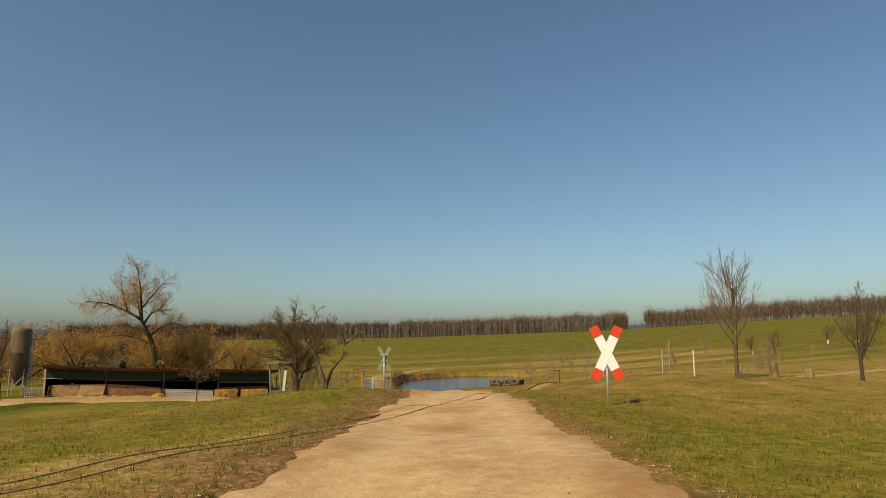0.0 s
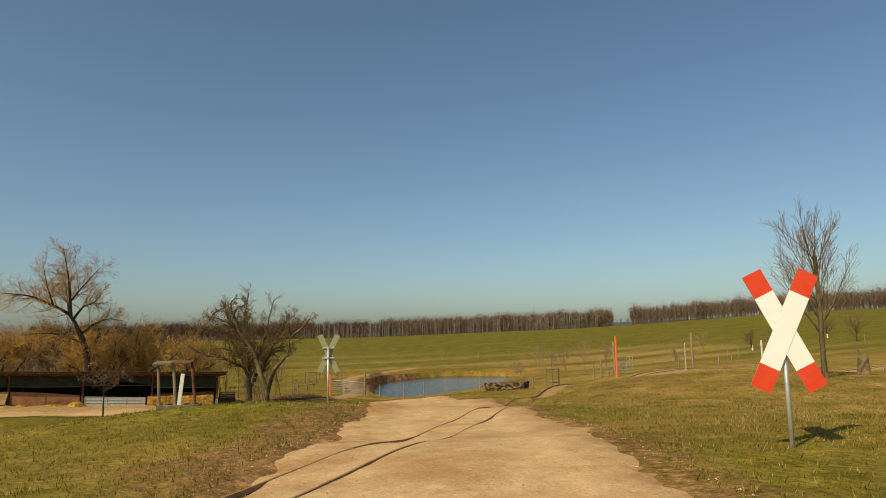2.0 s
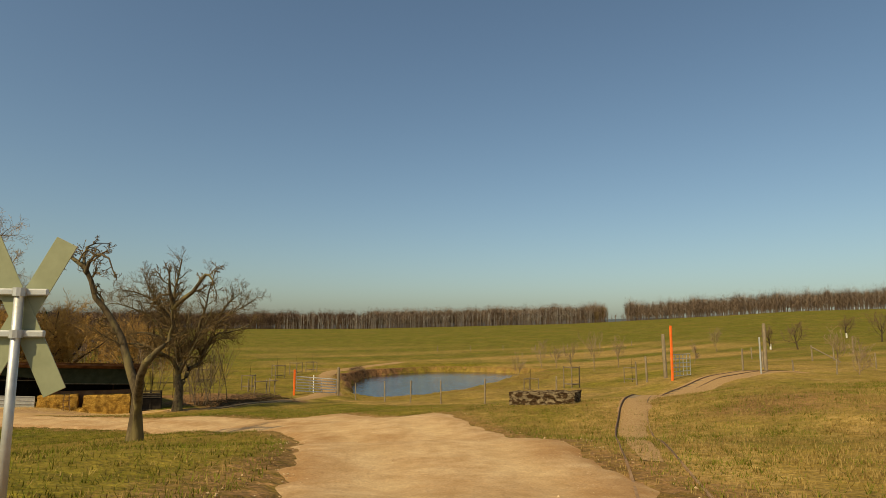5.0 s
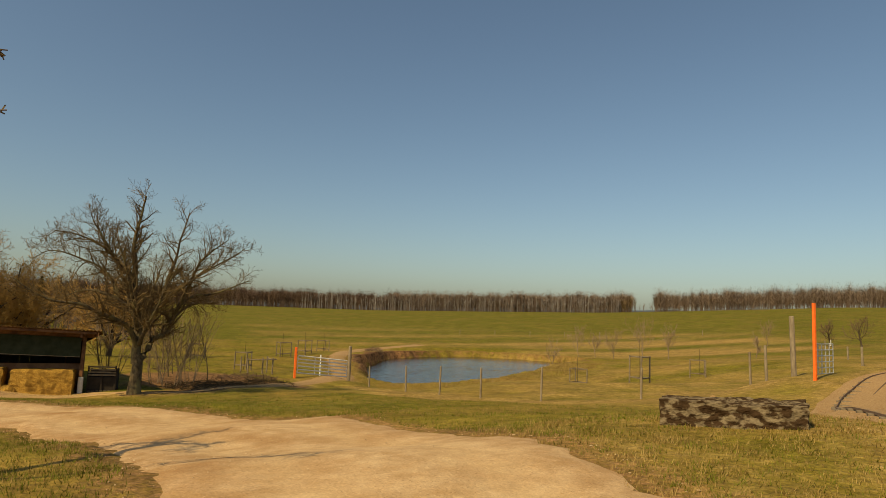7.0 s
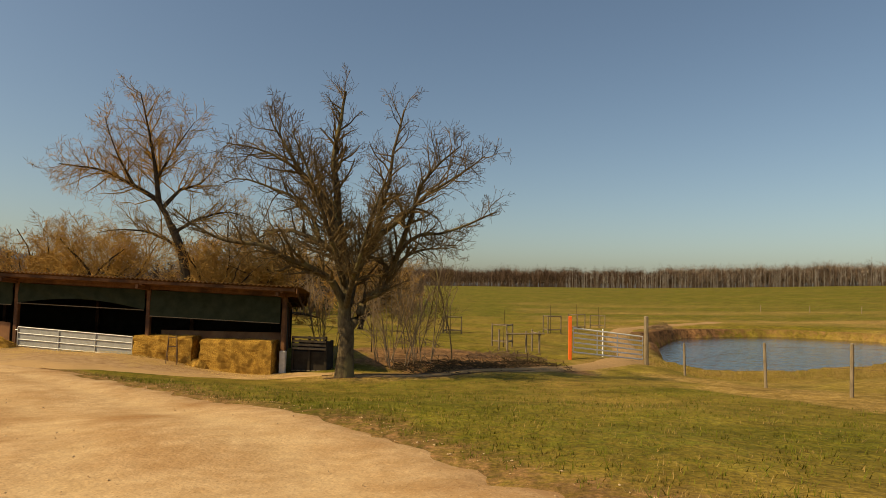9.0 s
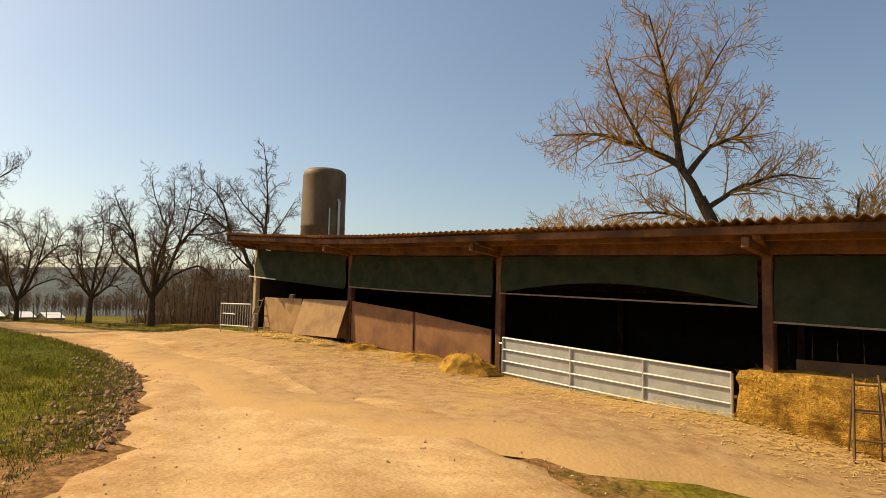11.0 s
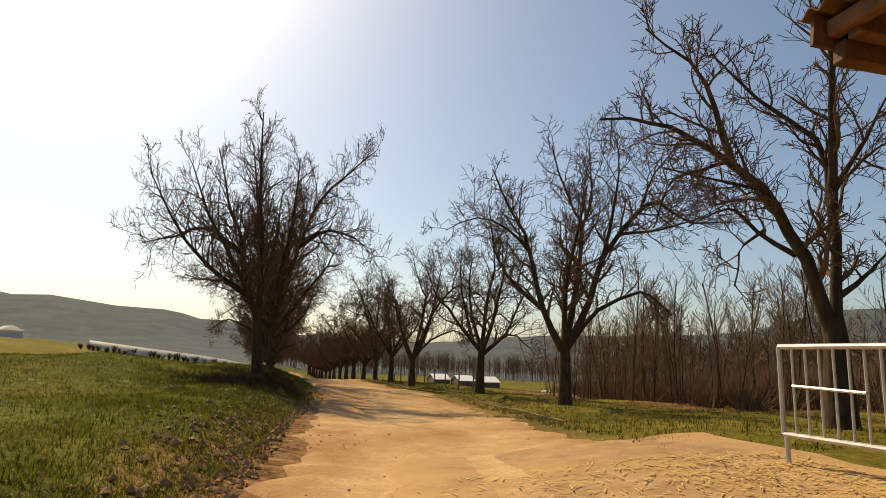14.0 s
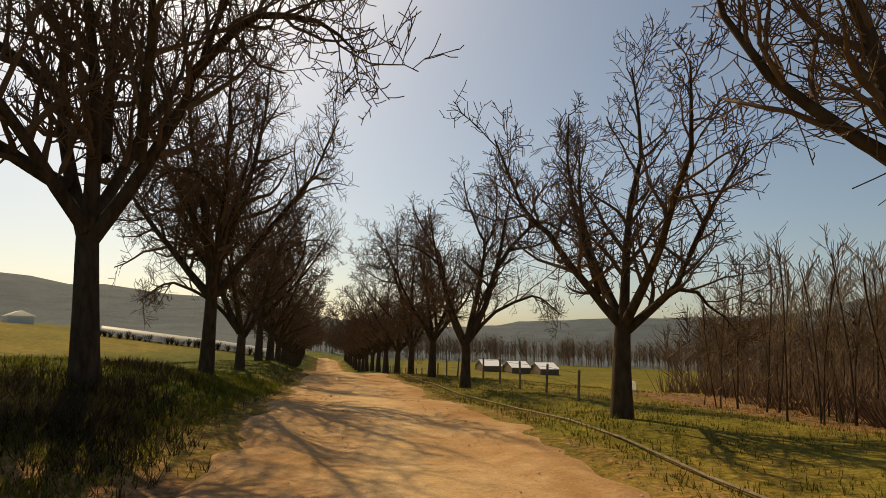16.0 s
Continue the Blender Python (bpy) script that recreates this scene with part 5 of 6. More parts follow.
SAND = material("ochre_sand", (0.36, 0.215, 0.085), (0.46, 0.285, 0.125), 7, 0.95, 0.5, 30)
heap = Geo()
n = 28
heap.add([(math.cos(6.283 * i / n) * 0.95 * (1 - k / 6) * (1 + 0.1 * noise.noise((i * 0.5, k, 1))), math.sin(6.283 * i / n) * 0.85 * (1 - k / 6), -0.05 + 0.56 * (k / 6) ** 0.9 + 0.03 * noise.noise((i * 0.7, k * 0.8, 3))) for k in range(7) for i in range(n)],
         [(k * n + i, k * n + (i + 1) % n, (k + 1) * n + (i + 1) % n, (k + 1) * n + i) for k in range(6) for i in range(n)])
single("sand_heap", heap, SAND, "small conical heap of ochre sand", "heap", place(16.2, -28.1), smooth=True)


def brush_pile(seed, at, r, tall, count, label, mat=None):
    rnd = random.Random(seed)
    g = Geo()
    for _ in range(count):
        a, q = rnd.uniform(0, 6.28), r * math.sqrt(rnd.random())
        p = Vector((math.cos(a) * q, math.sin(a) * q, tall * rnd.random() * (1 - (q / r) ** 2)))
        d = Vector((rnd.gauss(0, 1), rnd.gauss(0, 1), rnd.gauss(0.2, 0.35))).normalized() * rnd.uniform(0.4, 1.1)
        g.rod(p - d / 2, p + d / 2, rnd.uniform(0.007, 0.02), 0.005, 4, False)
    return single("brush_pile", g, mat or TWIG_DARK, label, "brush pile", at, kind="stuff")


brush_pile(1, place(9.0, 9.0), 2.2, 0.4, 300, "dark pile of cut brushwood on bare soil")
brush_pile(4, place(6.4, 2.2), 2.4, 0.22, 380, "dark trodden brushwood under the fruit tree", TWIG_BLACK)
brush_pile(5, place(9.6, 4.4), 2.2, 0.24, 320, "dark trodden brushwood beside the pasture gate", TWIG_BLACK)
brush_pile(2, place(4.0, 12.5), 1.6, 0.6, 90, "rusty-brown heap of dead brushwood")
brush_pile(3, (29.6, 52.5, h(29.6, 52.5) + 0.1), 1.3, 1.0, 240, "dark root heap at the pond's edge", TWIG_DARK)
STUMP = material("rotten_stump", (0.17, 0.115, 0.055), (0.33, 0.24, 0.125), 6, 0.95, 1.0, 14, distance=0.06)
for x, y, w in ((29.8, -40.8, 0.5), (37.5, -37.0, 0.6), (34.0, -33.5, 0.45)):
    st = thing("tree_stump", place(x, y), "weathered tree stump in dry grass", "stump", 30 * x)
    part("bole", Geo().lathe([(w * 0.75, -0.2), (w * 0.62, 0.1), (w * 0.52, 0.5), (w * 0.5, 0.95), (0, 1.0)], 12), STUMP, st, smooth=True)
    part("splinter", Geo().rod((w * 0.4, 0, 0.5), (w * 0.6, 0.05, 1.25), 0.09, 0.03, 6), STUMP, st)

# pole laid along the verge, and a bale shape standing in for a white animal
kerb = thing("verge_pole", (0, 0, 0), "long pale pole lying along the road verge", "pole")
vl = smooth_line([(-29.5, -0.55), (-36.4, -0.75), (-42, -1.5), (-50, -2.85), (-60, -4.3)], 1.5)
part("shaft", limb_tubes([[(Vector((p[0], p[1], h(*p) + 0.03)), 0.018) for p in vl]], 6), GREYWOOD, kerb)
single("animal_stand_in", Geo().lathe([(0, 0), (0.5, 0.02), (0.6, 0.12), (0.6, 1.05), (0.5, 1.18), (0, 1.2)], 20), FILM, "white bale shape standing in for an animal in the pasture", "bale", place(-82, 14.5), smooth=True)


# ---------------------------------------------------------------- far farm buildings
def livestock_hut(at, turn, length, wide, eave, ridge):
    ob = thing("livestock_hut", at, "low livestock hut with a white sheet roof", "hut", turn, group="livestock huts")
    for s in (-1, 1):
        x = s * (wide / 2 + 0.15)
        v = [(0, -length / 2, ridge), (0, length / 2, ridge), (x, length / 2, eave - 0.05), (x, -length / 2, eave - 0.05)]
        v += [(a, b, c - 0.05) for a, b, c in v]
        part("roof", Geo().add(v, [(0, 1, 2, 3), (7, 6, 5, 4), (0, 4, 5, 1), (1, 5, 6, 2), (2, 6, 7, 3), (3, 7, 4, 0)]), WHITE, ob, "white roof sheet")
        part("side_wall", Geo().box((s * wide / 2 * 0.97, 0, eave / 2 - 0.1), (0.06, length * 0.94, eave)), OLDWOOD, ob)
        y = s * length * 0.46
        part("end_wall", Geo().add([(-wide / 2, y, -0.2), (wide / 2, y, -0.2), (wide / 2, y, eave - 0.06), (0, y, ridge - 0.08), (-wide / 2, y, eave - 0.06)], [(0, 1, 2, 3, 4)]), GREYWOOD, ob)
    return ob


for i, (x, y) in enumerate(((-125, 8.2), (-122.5, 12.0), (-121, 15.8))):
    livestock_hut(place(x, y), 12, 3.0, 4.0, 0.9, 1.7)
foil = thing("field_tunnel", (0, 0, 0), "long white foil crop tunnel across the field", "crop tunnel")
fl = smooth_line([(-113.7, -43.5), (-116.5, -36.5), (-119.5, -29.5), (-122.5, -22.5)], 4)
g, n = Geo(), 10
v = []
for p in fl:
    for i in range(n + 1):
        a = math.pi * i / n
        v.append((p[0] + 1.9 * math.cos(a), p[1] + 0.7 * math.cos(a), h(*p) + 0.1 + 1.15 * math.sin(a)))
g.add(v, [(k * (n + 1) + i, k * (n + 1) + i + 1, (k + 1) * (n + 1) + i + 1, (k + 1) * (n + 1) + i) for k in range(len(fl) - 1) for i in range(n)])
part("foil", g, FILM, foil, smooth=True)
for p in fl[::2]:
    part("hoop", Geo().pipe([(p[0] + 1.93 * math.cos(a), p[1] + 0.71 * math.cos(a), h(*p) + 0.1 + 1.19 * math.sin(a)) for a in [math.pi * i / 8 for i in range(9)]], 0.05, 4), GALV, foil)
barn = thing("field_barn", place(-120, -58), "low white field barn", "barn", 40)
part("wall", Geo().box((0, 0, 0.35), (4.6, 3.0, 1.3)), WHITE_OLD, barn)
part("roof", Geo().add([(-2.5, -1.7, 0.95), (2.5, -1.7, 0.95), (2.5, 0, 1.7), (-2.5, 0, 1.7), (-2.5, 1.7, 0.95), (2.5, 1.7, 0.95)], [(0, 1, 2, 3), (3, 2, 5, 4), (0, 3, 4), (1, 5, 2), (0, 4, 5, 1)]), FILM, barn)


# ---------------------------------------------------------------- trees
drawn_tree("fruit_tree", 11, place(2.75, -1.4), 13, [([(0, 0, -0.2), (0.03, 0, 0.7), (0.05, 0, 1.35), (0.08, 0, 2.05)], 0.34)],
           [([(0.0, 0.05, 1.6), (-0.05, 0.1, 2.7), (-0.04, 0.1, 3.6), (-0.17, 0.1, 4.8), (-0.37, 0.2, 5.8), (-0.43, 0.2, 6.7), (-0.6, 0.1, 7.7), (-0.55, 0, 8.5), (-0.4, 0, 9.5), (-0.2, 0, 10.6)], 0.28),
            ([(-0.05, 0, 2.5), (-0.4, -0.3, 3.3), (-0.8, -0.6, 3.7), (-1.5, -0.9, 4.0), (-2.1, -1.1, 4.2), (-2.7, -1.3, 4.6), (-3.3, -1.4, 4.7), (-4.0, -1.5, 4.8), (-4.7, -1.6, 5.0), (-5.7, -1.6, 5.8)], 0.17),
            ([(-0.05, 0.1, 3.5), (-0.43, 0.3, 4.5), (-1.1, 0.6, 5.0), (-2.1, 1.0, 5.4), (-3.1, 1.3, 5.2), (-4.1, 1.6, 4.7)], 0.15),
            ([(-1.05, 0.55, 4.95), (-1.3, 1.0, 5.8), (-1.9, 1.3, 6.6), (-2.8, 1.5, 7.0), (-3.9, 1.6, 7.4), (-4.8, 1.6, 7.2)], 0.11),
            ([(0.0, 0.1, 2.9), (0.2, 0.0, 3.6), (0.6, -0.2, 4.4), (1.0, -0.4, 5.2), (1.1, -0.5, 6.2), (1.4, -0.6, 7.1), (1.55, -0.7, 8.3), (1.9, -0.8, 9.8)], 0.20),
            ([(0.12, 0, 1.75), (0.5, 0.05, 2.35), (0.72, 0.1, 2.9), (1.25, 0.2, 3.1), (1.55, 0.25, 3.6), (1.7, 0.3, 4.1), (2.1, 0.4, 4.8), (2.7, 0.5, 5.3), (3.5, 0.6, 5.4), (4.7, 0.6, 5.8), (5.8, 0.6, 6.4)], 0.19),
            ([(1.8, 0.3, 4.3), (2.3, -0.4, 5.9), (2.6, -0.8, 7.1), (3.3, -1.1, 7.9), (4.0, -1.3, 8.5)], 0.12),
            ([(1.0, -0.4, 5.1), (1.9, -1.0, 5.8), (2.7, -1.4, 6.6), (3.8, -1.8, 7.3), (4.7, -2.0, 8.0)], 0.11),
            ([(-0.2, 0.1, 5.0), (-0.85, -0.5, 6.3), (-1.75, -0.9, 7.4), (-2.4, -1.1, 8.3), (-2.9, -1.2, 9.3)], 0.12),
            ([(-0.4, 0.2, 6.1), (-1.6, -0.2, 7.2), (-2.8, -0.5, 8.0), (-4.3, -0.7, 8.3)], 0.10),
            ([(0.1, 0.2, 2.6), (0.5, 1.5, 4.2), (0.9, 2.6, 5.6), (1.5, 3.6, 7.4)], 0.15),
            ([(0.1, 0.2, 3.6), (-0.6, 1.6, 5.6), (-1.1, 2.6, 7.2), (-1.5, 3.2, 9.0)], 0.13),
            ([(0.0, -0.1, 2.6), (0.3, -1.5, 4.0), (0.6, -2.6, 5.4), (1.2, -3.4, 7.0)], 0.13),
            ([(-0.1, -0.1, 3.4), (-0.7, -1.6, 5.2), (-1.2, -2.6, 6.6), (-1.9, -3.3, 8.2)], 0.13),
            ([(1.6, 0.3, 3.8), (2.4, 1.2, 4.6), (3.4, 2.0, 4.9), (4.6, 2.5, 5.0)], 0.10)],
           BARK_LICHEN, TWIG_TAN, "large bare spreading fruit tree with lichened bark beside the shed", dense=4.4, reach=1.6, fine=0.0065)
drawn_tree("old_fruit_tree", 5, place(1.74, -27.4), -22, [([(-0.05, 0, -0.2), (0.0, 0, 0.8), (0.0, 0, 1.7)], 0.2), ([(0.16, 0.01, -0.20), (0.22, -0.34, 0.90), (0.43, -0.80, 1.50), (0.75, -1.42, 2.10), (1.03, -1.74, 2.60)], 0.15)],
           [([(0, 0, 1.5), (-0.5, 0.1, 2.7), (-0.9, 0.1, 3.65), (-1.5, 0, 4.5), (-1.85, -0.2, 5.4), (-2.3, -0.2, 5.75), (-2.9, -0.1, 5.45), (-3.2, 0, 5.05)], 0.15),
            ([(-1.8, -0.2, 5.25), (-1.5, -0.3, 5.8), (-0.9, -0.5, 5.65), (-0.55, -0.6, 5.0)], 0.07),
            ([(-1.85, -0.2, 5.4), (-2.1, 0.3, 6.15), (-1.65, 0.7, 6.35)], 0.06),
            ([(0.99, -1.70, 2.50), (1.36, -1.71, 2.90), (1.57, -1.58, 3.14), (1.72, -1.78, 3.60), (1.90, -2.09, 4.16)], 0.115),
            ([(1.87, -2.05, 4.10), (1.88, -2.31, 4.50), (1.86, -2.49, 4.90), (1.94, -2.51, 5.25)], 0.07),
            ([(1.87, -2.05, 4.10), (2.50, -2.44, 4.55), (2.98, -2.68, 4.98), (3.19, -2.70, 4.90), (3.26, -2.67, 4.60)], 0.075)],
           BARK_LICHEN, TWIG_TAN, "gnarled half-dead fruit tree with two crooked leaning stems", dense=2.6, reach=0.6, lift=-0.01, wander=0.36)
drawn_tree("willow", 21, place(-13.5, 20), 24, [([(0.2, 0, -0.3), (-0.2, 0, 3.0), (-0.6, 0, 5.5), (-1.5, 0, 7.6)], 0.42)],
           [([(-1.4, 0, 7.3), (-2.5, 0, 9.4), (-5.0, 0.5, 10.9), (-6.8, 1.0, 11.7), (-9.6, 1.4, 12.0)], 0.24),
            ([(-2.4, 0, 9.2), (-2.8, -0.4, 12.0), (-3.3, -0.8, 14.5), (-4.0, -1.0, 17.6)], 0.22),
            ([(-2.1, 0, 8.9), (-0.9, 0.6, 10.5), (0.6, 1.2, 11.2), (1.8, 1.6, 13.0)], 0.18),
            ([(-4.3, 0.4, 10.6), (-5.5, -1.2, 13.0), (-6.2, -2.0, 15.2)], 0.13),
            ([(-2.7, -0.2, 11.0), (-1.2, -1.5, 13.6), (0.0, -2.2, 15.4)], 0.13),
            ([(-1.2, 0, 7.0), (0.6, 1.0, 8.3), (2.6, 2.0, 9.0), (4.6, 2.6, 8.8)], 0.16),
            ([(-0.7, 0, 5.8), (-2.8, 1.2, 6.9), (-5.2, 2.2, 7.2), (-7.0, 2.6, 6.9)], 0.15),
            ([(-2.6, 0.2, 9.8), (-2.6, 2.0, 12.6), (-3.0, 3.0, 15.0)], 0.14)],
           BARK, TWIG_GOLD, "tall leaning golden-twigged willow behind the shed", dense=3.5, reach=2.9, lift=0.01, wander=0.2, size=0.92, fine=0.011)
tree("willow", 22, place(-8, 25), 9.5, 2.0, BUSHY, BARK, TWIG_GOLD, "low golden-twigged willow behind the shed", base_r=0.3, wide=1.1, fine=0.013)
tree("willow", 23, place(-24, 26), 9.0, 2.0, BUSHY, BARK, TWIG_GOLD, "low golden-twigged willow behind the shed", base_r=0.3, wide=1.2, fine=0.013)
for k, (x, y, t) in enumerate(((-15.5, 27, 8.0), (-31, 30, 8.5), (-2.5, 29, 7.5), (-12, 22, 6.5))):
    tree("willow", 24 + k, place(x, y), t * 1.1, 1.6, BUSHY, BARK, TWIG_GOLD, "low golden-twigged willow behind the shed", base_r=0.25, wide=1.25, fine=0.013)
t1 = drawn_tree("avenue_tree", 31, place(-35.3, 1.3), 85, [([(0, 0, -0.2), (0.01, 0, 0.84), (0.0, 0, 1.75)], 0.19)],
                [([(-0.06, 0, 1.5), (-0.62, 0.0, 2.64), (-0.88, 0.1, 3.84), (-1.15, 0.1, 4.8), (-1.6, 0.0, 5.6), (-2.1, -0.2, 6.6)], 0.115),
                 ([(-1.0, 0.1, 4.3), (-1.7, -0.2, 4.9), (-2.6, -0.4, 5.1), (-3.4, -0.5, 4.7)], 0.055),
                 ([(-0.55, 0, 2.58), (-1.36, 0.3, 3.35), (-1.84, 0.5, 3.95), (-2.05, 0.6, 4.75), (-2.12, 0.6, 5.9)], 0.075),
                 ([(0.02, 0, 1.6), (0.34, 0.1, 3.08), (0.54, 0.2, 4.2), (0.53, 0.3, 5.2), (0.2, 0.3, 6.0), (-0.28, 0.3, 7.6)], 0.115),
                 ([(0.08, 0, 1.6), (0.76, 0.0, 2.96), (1.07, -0.1, 4.07), (1.67, -0.1, 4.95), (2.5, 0.0, 5.8), (3.15, 0.1, 5.65), (3.87, 0.2, 5.35), (5.0, 0.3, 5.4)], 0.12),
                 ([(1.6, -0.1, 4.85), (2.24, -0.4, 4.9), (3.12, -0.6, 5.1), (4.48, -0.7, 5.7)], 0.055),
                 ([(1.1, -0.1, 4.2), (1.4, -0.2, 5.5), (1.58, -0.2, 6.7), (1.54, -0.2, 7.6)], 0.065),
                 ([(0.1, 0, 1.6), (1.03, 0.2, 2.7), (2.31, 0.4, 3.25), (2.86, 0.5, 3.0), (3.27, 0.5, 2.6)], 0.085),
                 ([(0.53, 0.3, 5.0), (0.98, 0.5, 6.05), (0.96, 0.6, 7.9)], 0.06), ([(2.27, 0, 5.65), (2.61, -0.3, 6.7), (3.24, -0.5, 7.45)], 0.05),
                 ([(0, 0.1, 1.6), (0.3, 1.3, 3.2), (0.6, 2.4, 4.5), (0.8, 3.1, 6.0)], 0.085),
                 ([(0, -0.1, 1.6), (-0.3, -1.4, 3.1), (-0.3, -2.6, 4.2), (-0.2, -3.5, 5.3)], 0.085)],
                BARK, TWIG_DARK, "old bare fruit tree lining the farm road", dense=3.6, reach=1.4, group="avenue trees", fine=0.007)
t2 = drawn_tree("avenue_tree", 32, place(-40.7, -0.1), 87, [([(0, 0, -0.2), (-0.02, 0, 0.9), (0.0, 0, 1.65)], 0.17)],
                [([(-0.05, 0, 1.5), (-0.6, 0.0, 2.1), (-1.3, -0.1, 2.9), (-1.8, -0.2, 3.4), (-2.3, -0.2, 4.5)], 0.095),
                 ([(0, 0, 1.5), (0.1, 0.2, 3.0), (0.35, 0.3, 4.5), (0.2, 0.4, 6.2)], 0.10),
                 ([(0.05, 0, 1.4), (0.85, -0.1, 2.2), (1.3, -0.3, 3.4), (2.0, -0.4, 4.7)], 0.09),
                 ([(0.4, 0, 1.75), (1.0, 0.2, 2.15), (1.6, 0.3, 1.95), (2.0, 0.3, 1.5)], 0.06),
                 ([(0, 0.05, 1.5), (-0.3, 1.0, 2.8), (-0.4, 1.9, 4.2), (-0.3, 2.3, 5.2)], 0.09),
                 ([(0, -0.05, 1.5), (0.2, -1.1, 2.6), (0.3, -2.0, 3.9), (0.2, -2.4, 5.0)], 0.09), ([(-0.4, 0, 2.0), (-0.8, 0.4, 3.6), (-0.9, 0.6, 5.3)], 0.07)],
                BARK, TWIG_DARK, "old bare fruit tree lining the farm road", dense=4.0, reach=1.3, group="avenue trees", fine=0.007)
t3 = drawn_tree("avenue_tree", 33, place(-38.4, -7.5), 85, [([(0, 0, -0.2), (0.04, 0, 1.2), (0.08, 0, 2.3)], 0.21)],
                [([(0.04, 0, 2.0), (-0.45, 0.2, 3.4), (-0.65, 0.5, 4.6), (-1.05, 0.7, 5.5), (-1.5, 0.9, 7.4)], 0.125),
                 ([(0.1, 0, 2.0), (0.4, -0.3, 3.8), (0.5, -0.8, 5.4), (0.9, -1.2, 7.9)], 0.135),
                 ([(0.15, 0, 2.0), (1.1, 0.1, 3.0), (1.9, 0.2, 4.3), (2.6, 0.2, 5.4), (3.6, 0.2, 6.1), (4.7, 0.2, 6.7)], 0.11),
                 ([(-0.5, 0.3, 3.9), (-1.7, 0.0, 4.7), (-2.8, -0.4, 4.5), (-3.9, -0.5, 4.3)], 0.09),
                 ([(1.7, 0.2, 4.0), (3.0, -0.6, 4.3), (4.0, -1.0, 4.0), (4.5, -1.2, 3.5)], 0.08),
                 ([(0.0, 0.1, 2.1), (0.2, 1.4, 3.6), (0.4, 2.5, 4.9), (0.5, 3.2, 6.3)], 0.11),
                 ([(0.1, -0.1, 2.1), (-0.3, -1.5, 3.4), (-0.8, -2.6, 4.6), (-1.0, -3.4, 5.8)], 0.11),
                 ([(0.2, 0.2, 3.0), (0.0, 0.9, 5.2), (-0.2, 1.2, 7.6)], 0.12),
                 ([(-0.2, 0, 2.6), (-1.5, -0.8, 3.5), (-2.6, -1.3, 4.9), (-3.2, -1.6, 6.2)], 0.11),
                 ([(0.9, 0, 2.9), (1.8, -1.2, 4.6), (2.3, -2.0, 6.2)], 0.10)],
                BARK, TWIG_DARK, "old bare fruit tree lining the farm road", dense=4.2, reach=1.6, fine=0.007, group="avenue trees")
t3.matrix_world = pose(*place(-38.4, -7.5), 6.0) @ pose(0, 0, 0, 0, 0, 85) @ Matrix.Diagonal((0.83, 0.86, 1.07, 1.0))
t2.matrix_world = pose(*place(-40.7, -0.1), -2.0) @ pose(0, 0, 0, 0, 0, 87)
far_tree = drawn_tree("avenue_tree", 34, place(-63.1, -10.75), 40, [([(0, 0, -0.2), (0.04, 0, 1.2), (0.08, 0, 2.2)], 0.22)],
                      [([(0, 0, 1.9), (-0.9, 0.2, 3.4), (-1.9, 0.3, 4.9), (-2.6, 0.4, 6.6)], 0.11), ([(0.1, 0, 1.9), (0.3, -0.3, 4.0), (0.4, -0.5, 7.4)], 0.12),
                       ([(0.1, 0, 1.9), (1.3, 0.1, 3.2), (2.4, 0.2, 4.7), (3.5, 0.2, 6.0)], 0.11), ([(0, 0.1, 2.0), (0.2, 1.6, 3.8), (0.3, 2.9, 5.6)], 0.11),
                       ([(0, -0.1, 2.0), (-0.2, -1.6, 3.7), (-0.3, -3.0, 5.4)], 0.11), ([(-0.2, 0, 2.4), (-2.0, -0.6, 3.6), (-3.6, -0.8, 4.2)], 0.08), ([(0.3, 0, 2.4), (2.0, -1.4, 3.4), (3.4, -2.0, 4.2)], 0.08)],
                      BARK, TWIG_DARK, "old bare fruit tree lining the farm road", dense=3.4, reach=1.5, group="avenue trees", fine=0.011)
for i in range(17):
    x = -44.8 - 6.1 * i
    if i != 3:
        copy_thing((t3, t1, t3)[i % 3] if i < 3 else far_tree, pose(*place(x, -8.1 - 0.145 * (-44.8 - x)), 0, 0, (15, 250, 130, 40)[i % 4] + 31 * i) @ Matrix.Scale(0.96 - 0.05 * (i % 2), 4))
for i in range(17):
    x = -49.5 - 5.7 * i
    copy_thing((t1, t2, t1)[i % 3] if i < 3 else far_tree, pose(*place(x, -1.9 - 0.142 * (-49.5 - x)), 0, 0, 131 * i + 70) @ Matrix.Scale((0.85, 0.95, 0.9)[i % 3], 4))
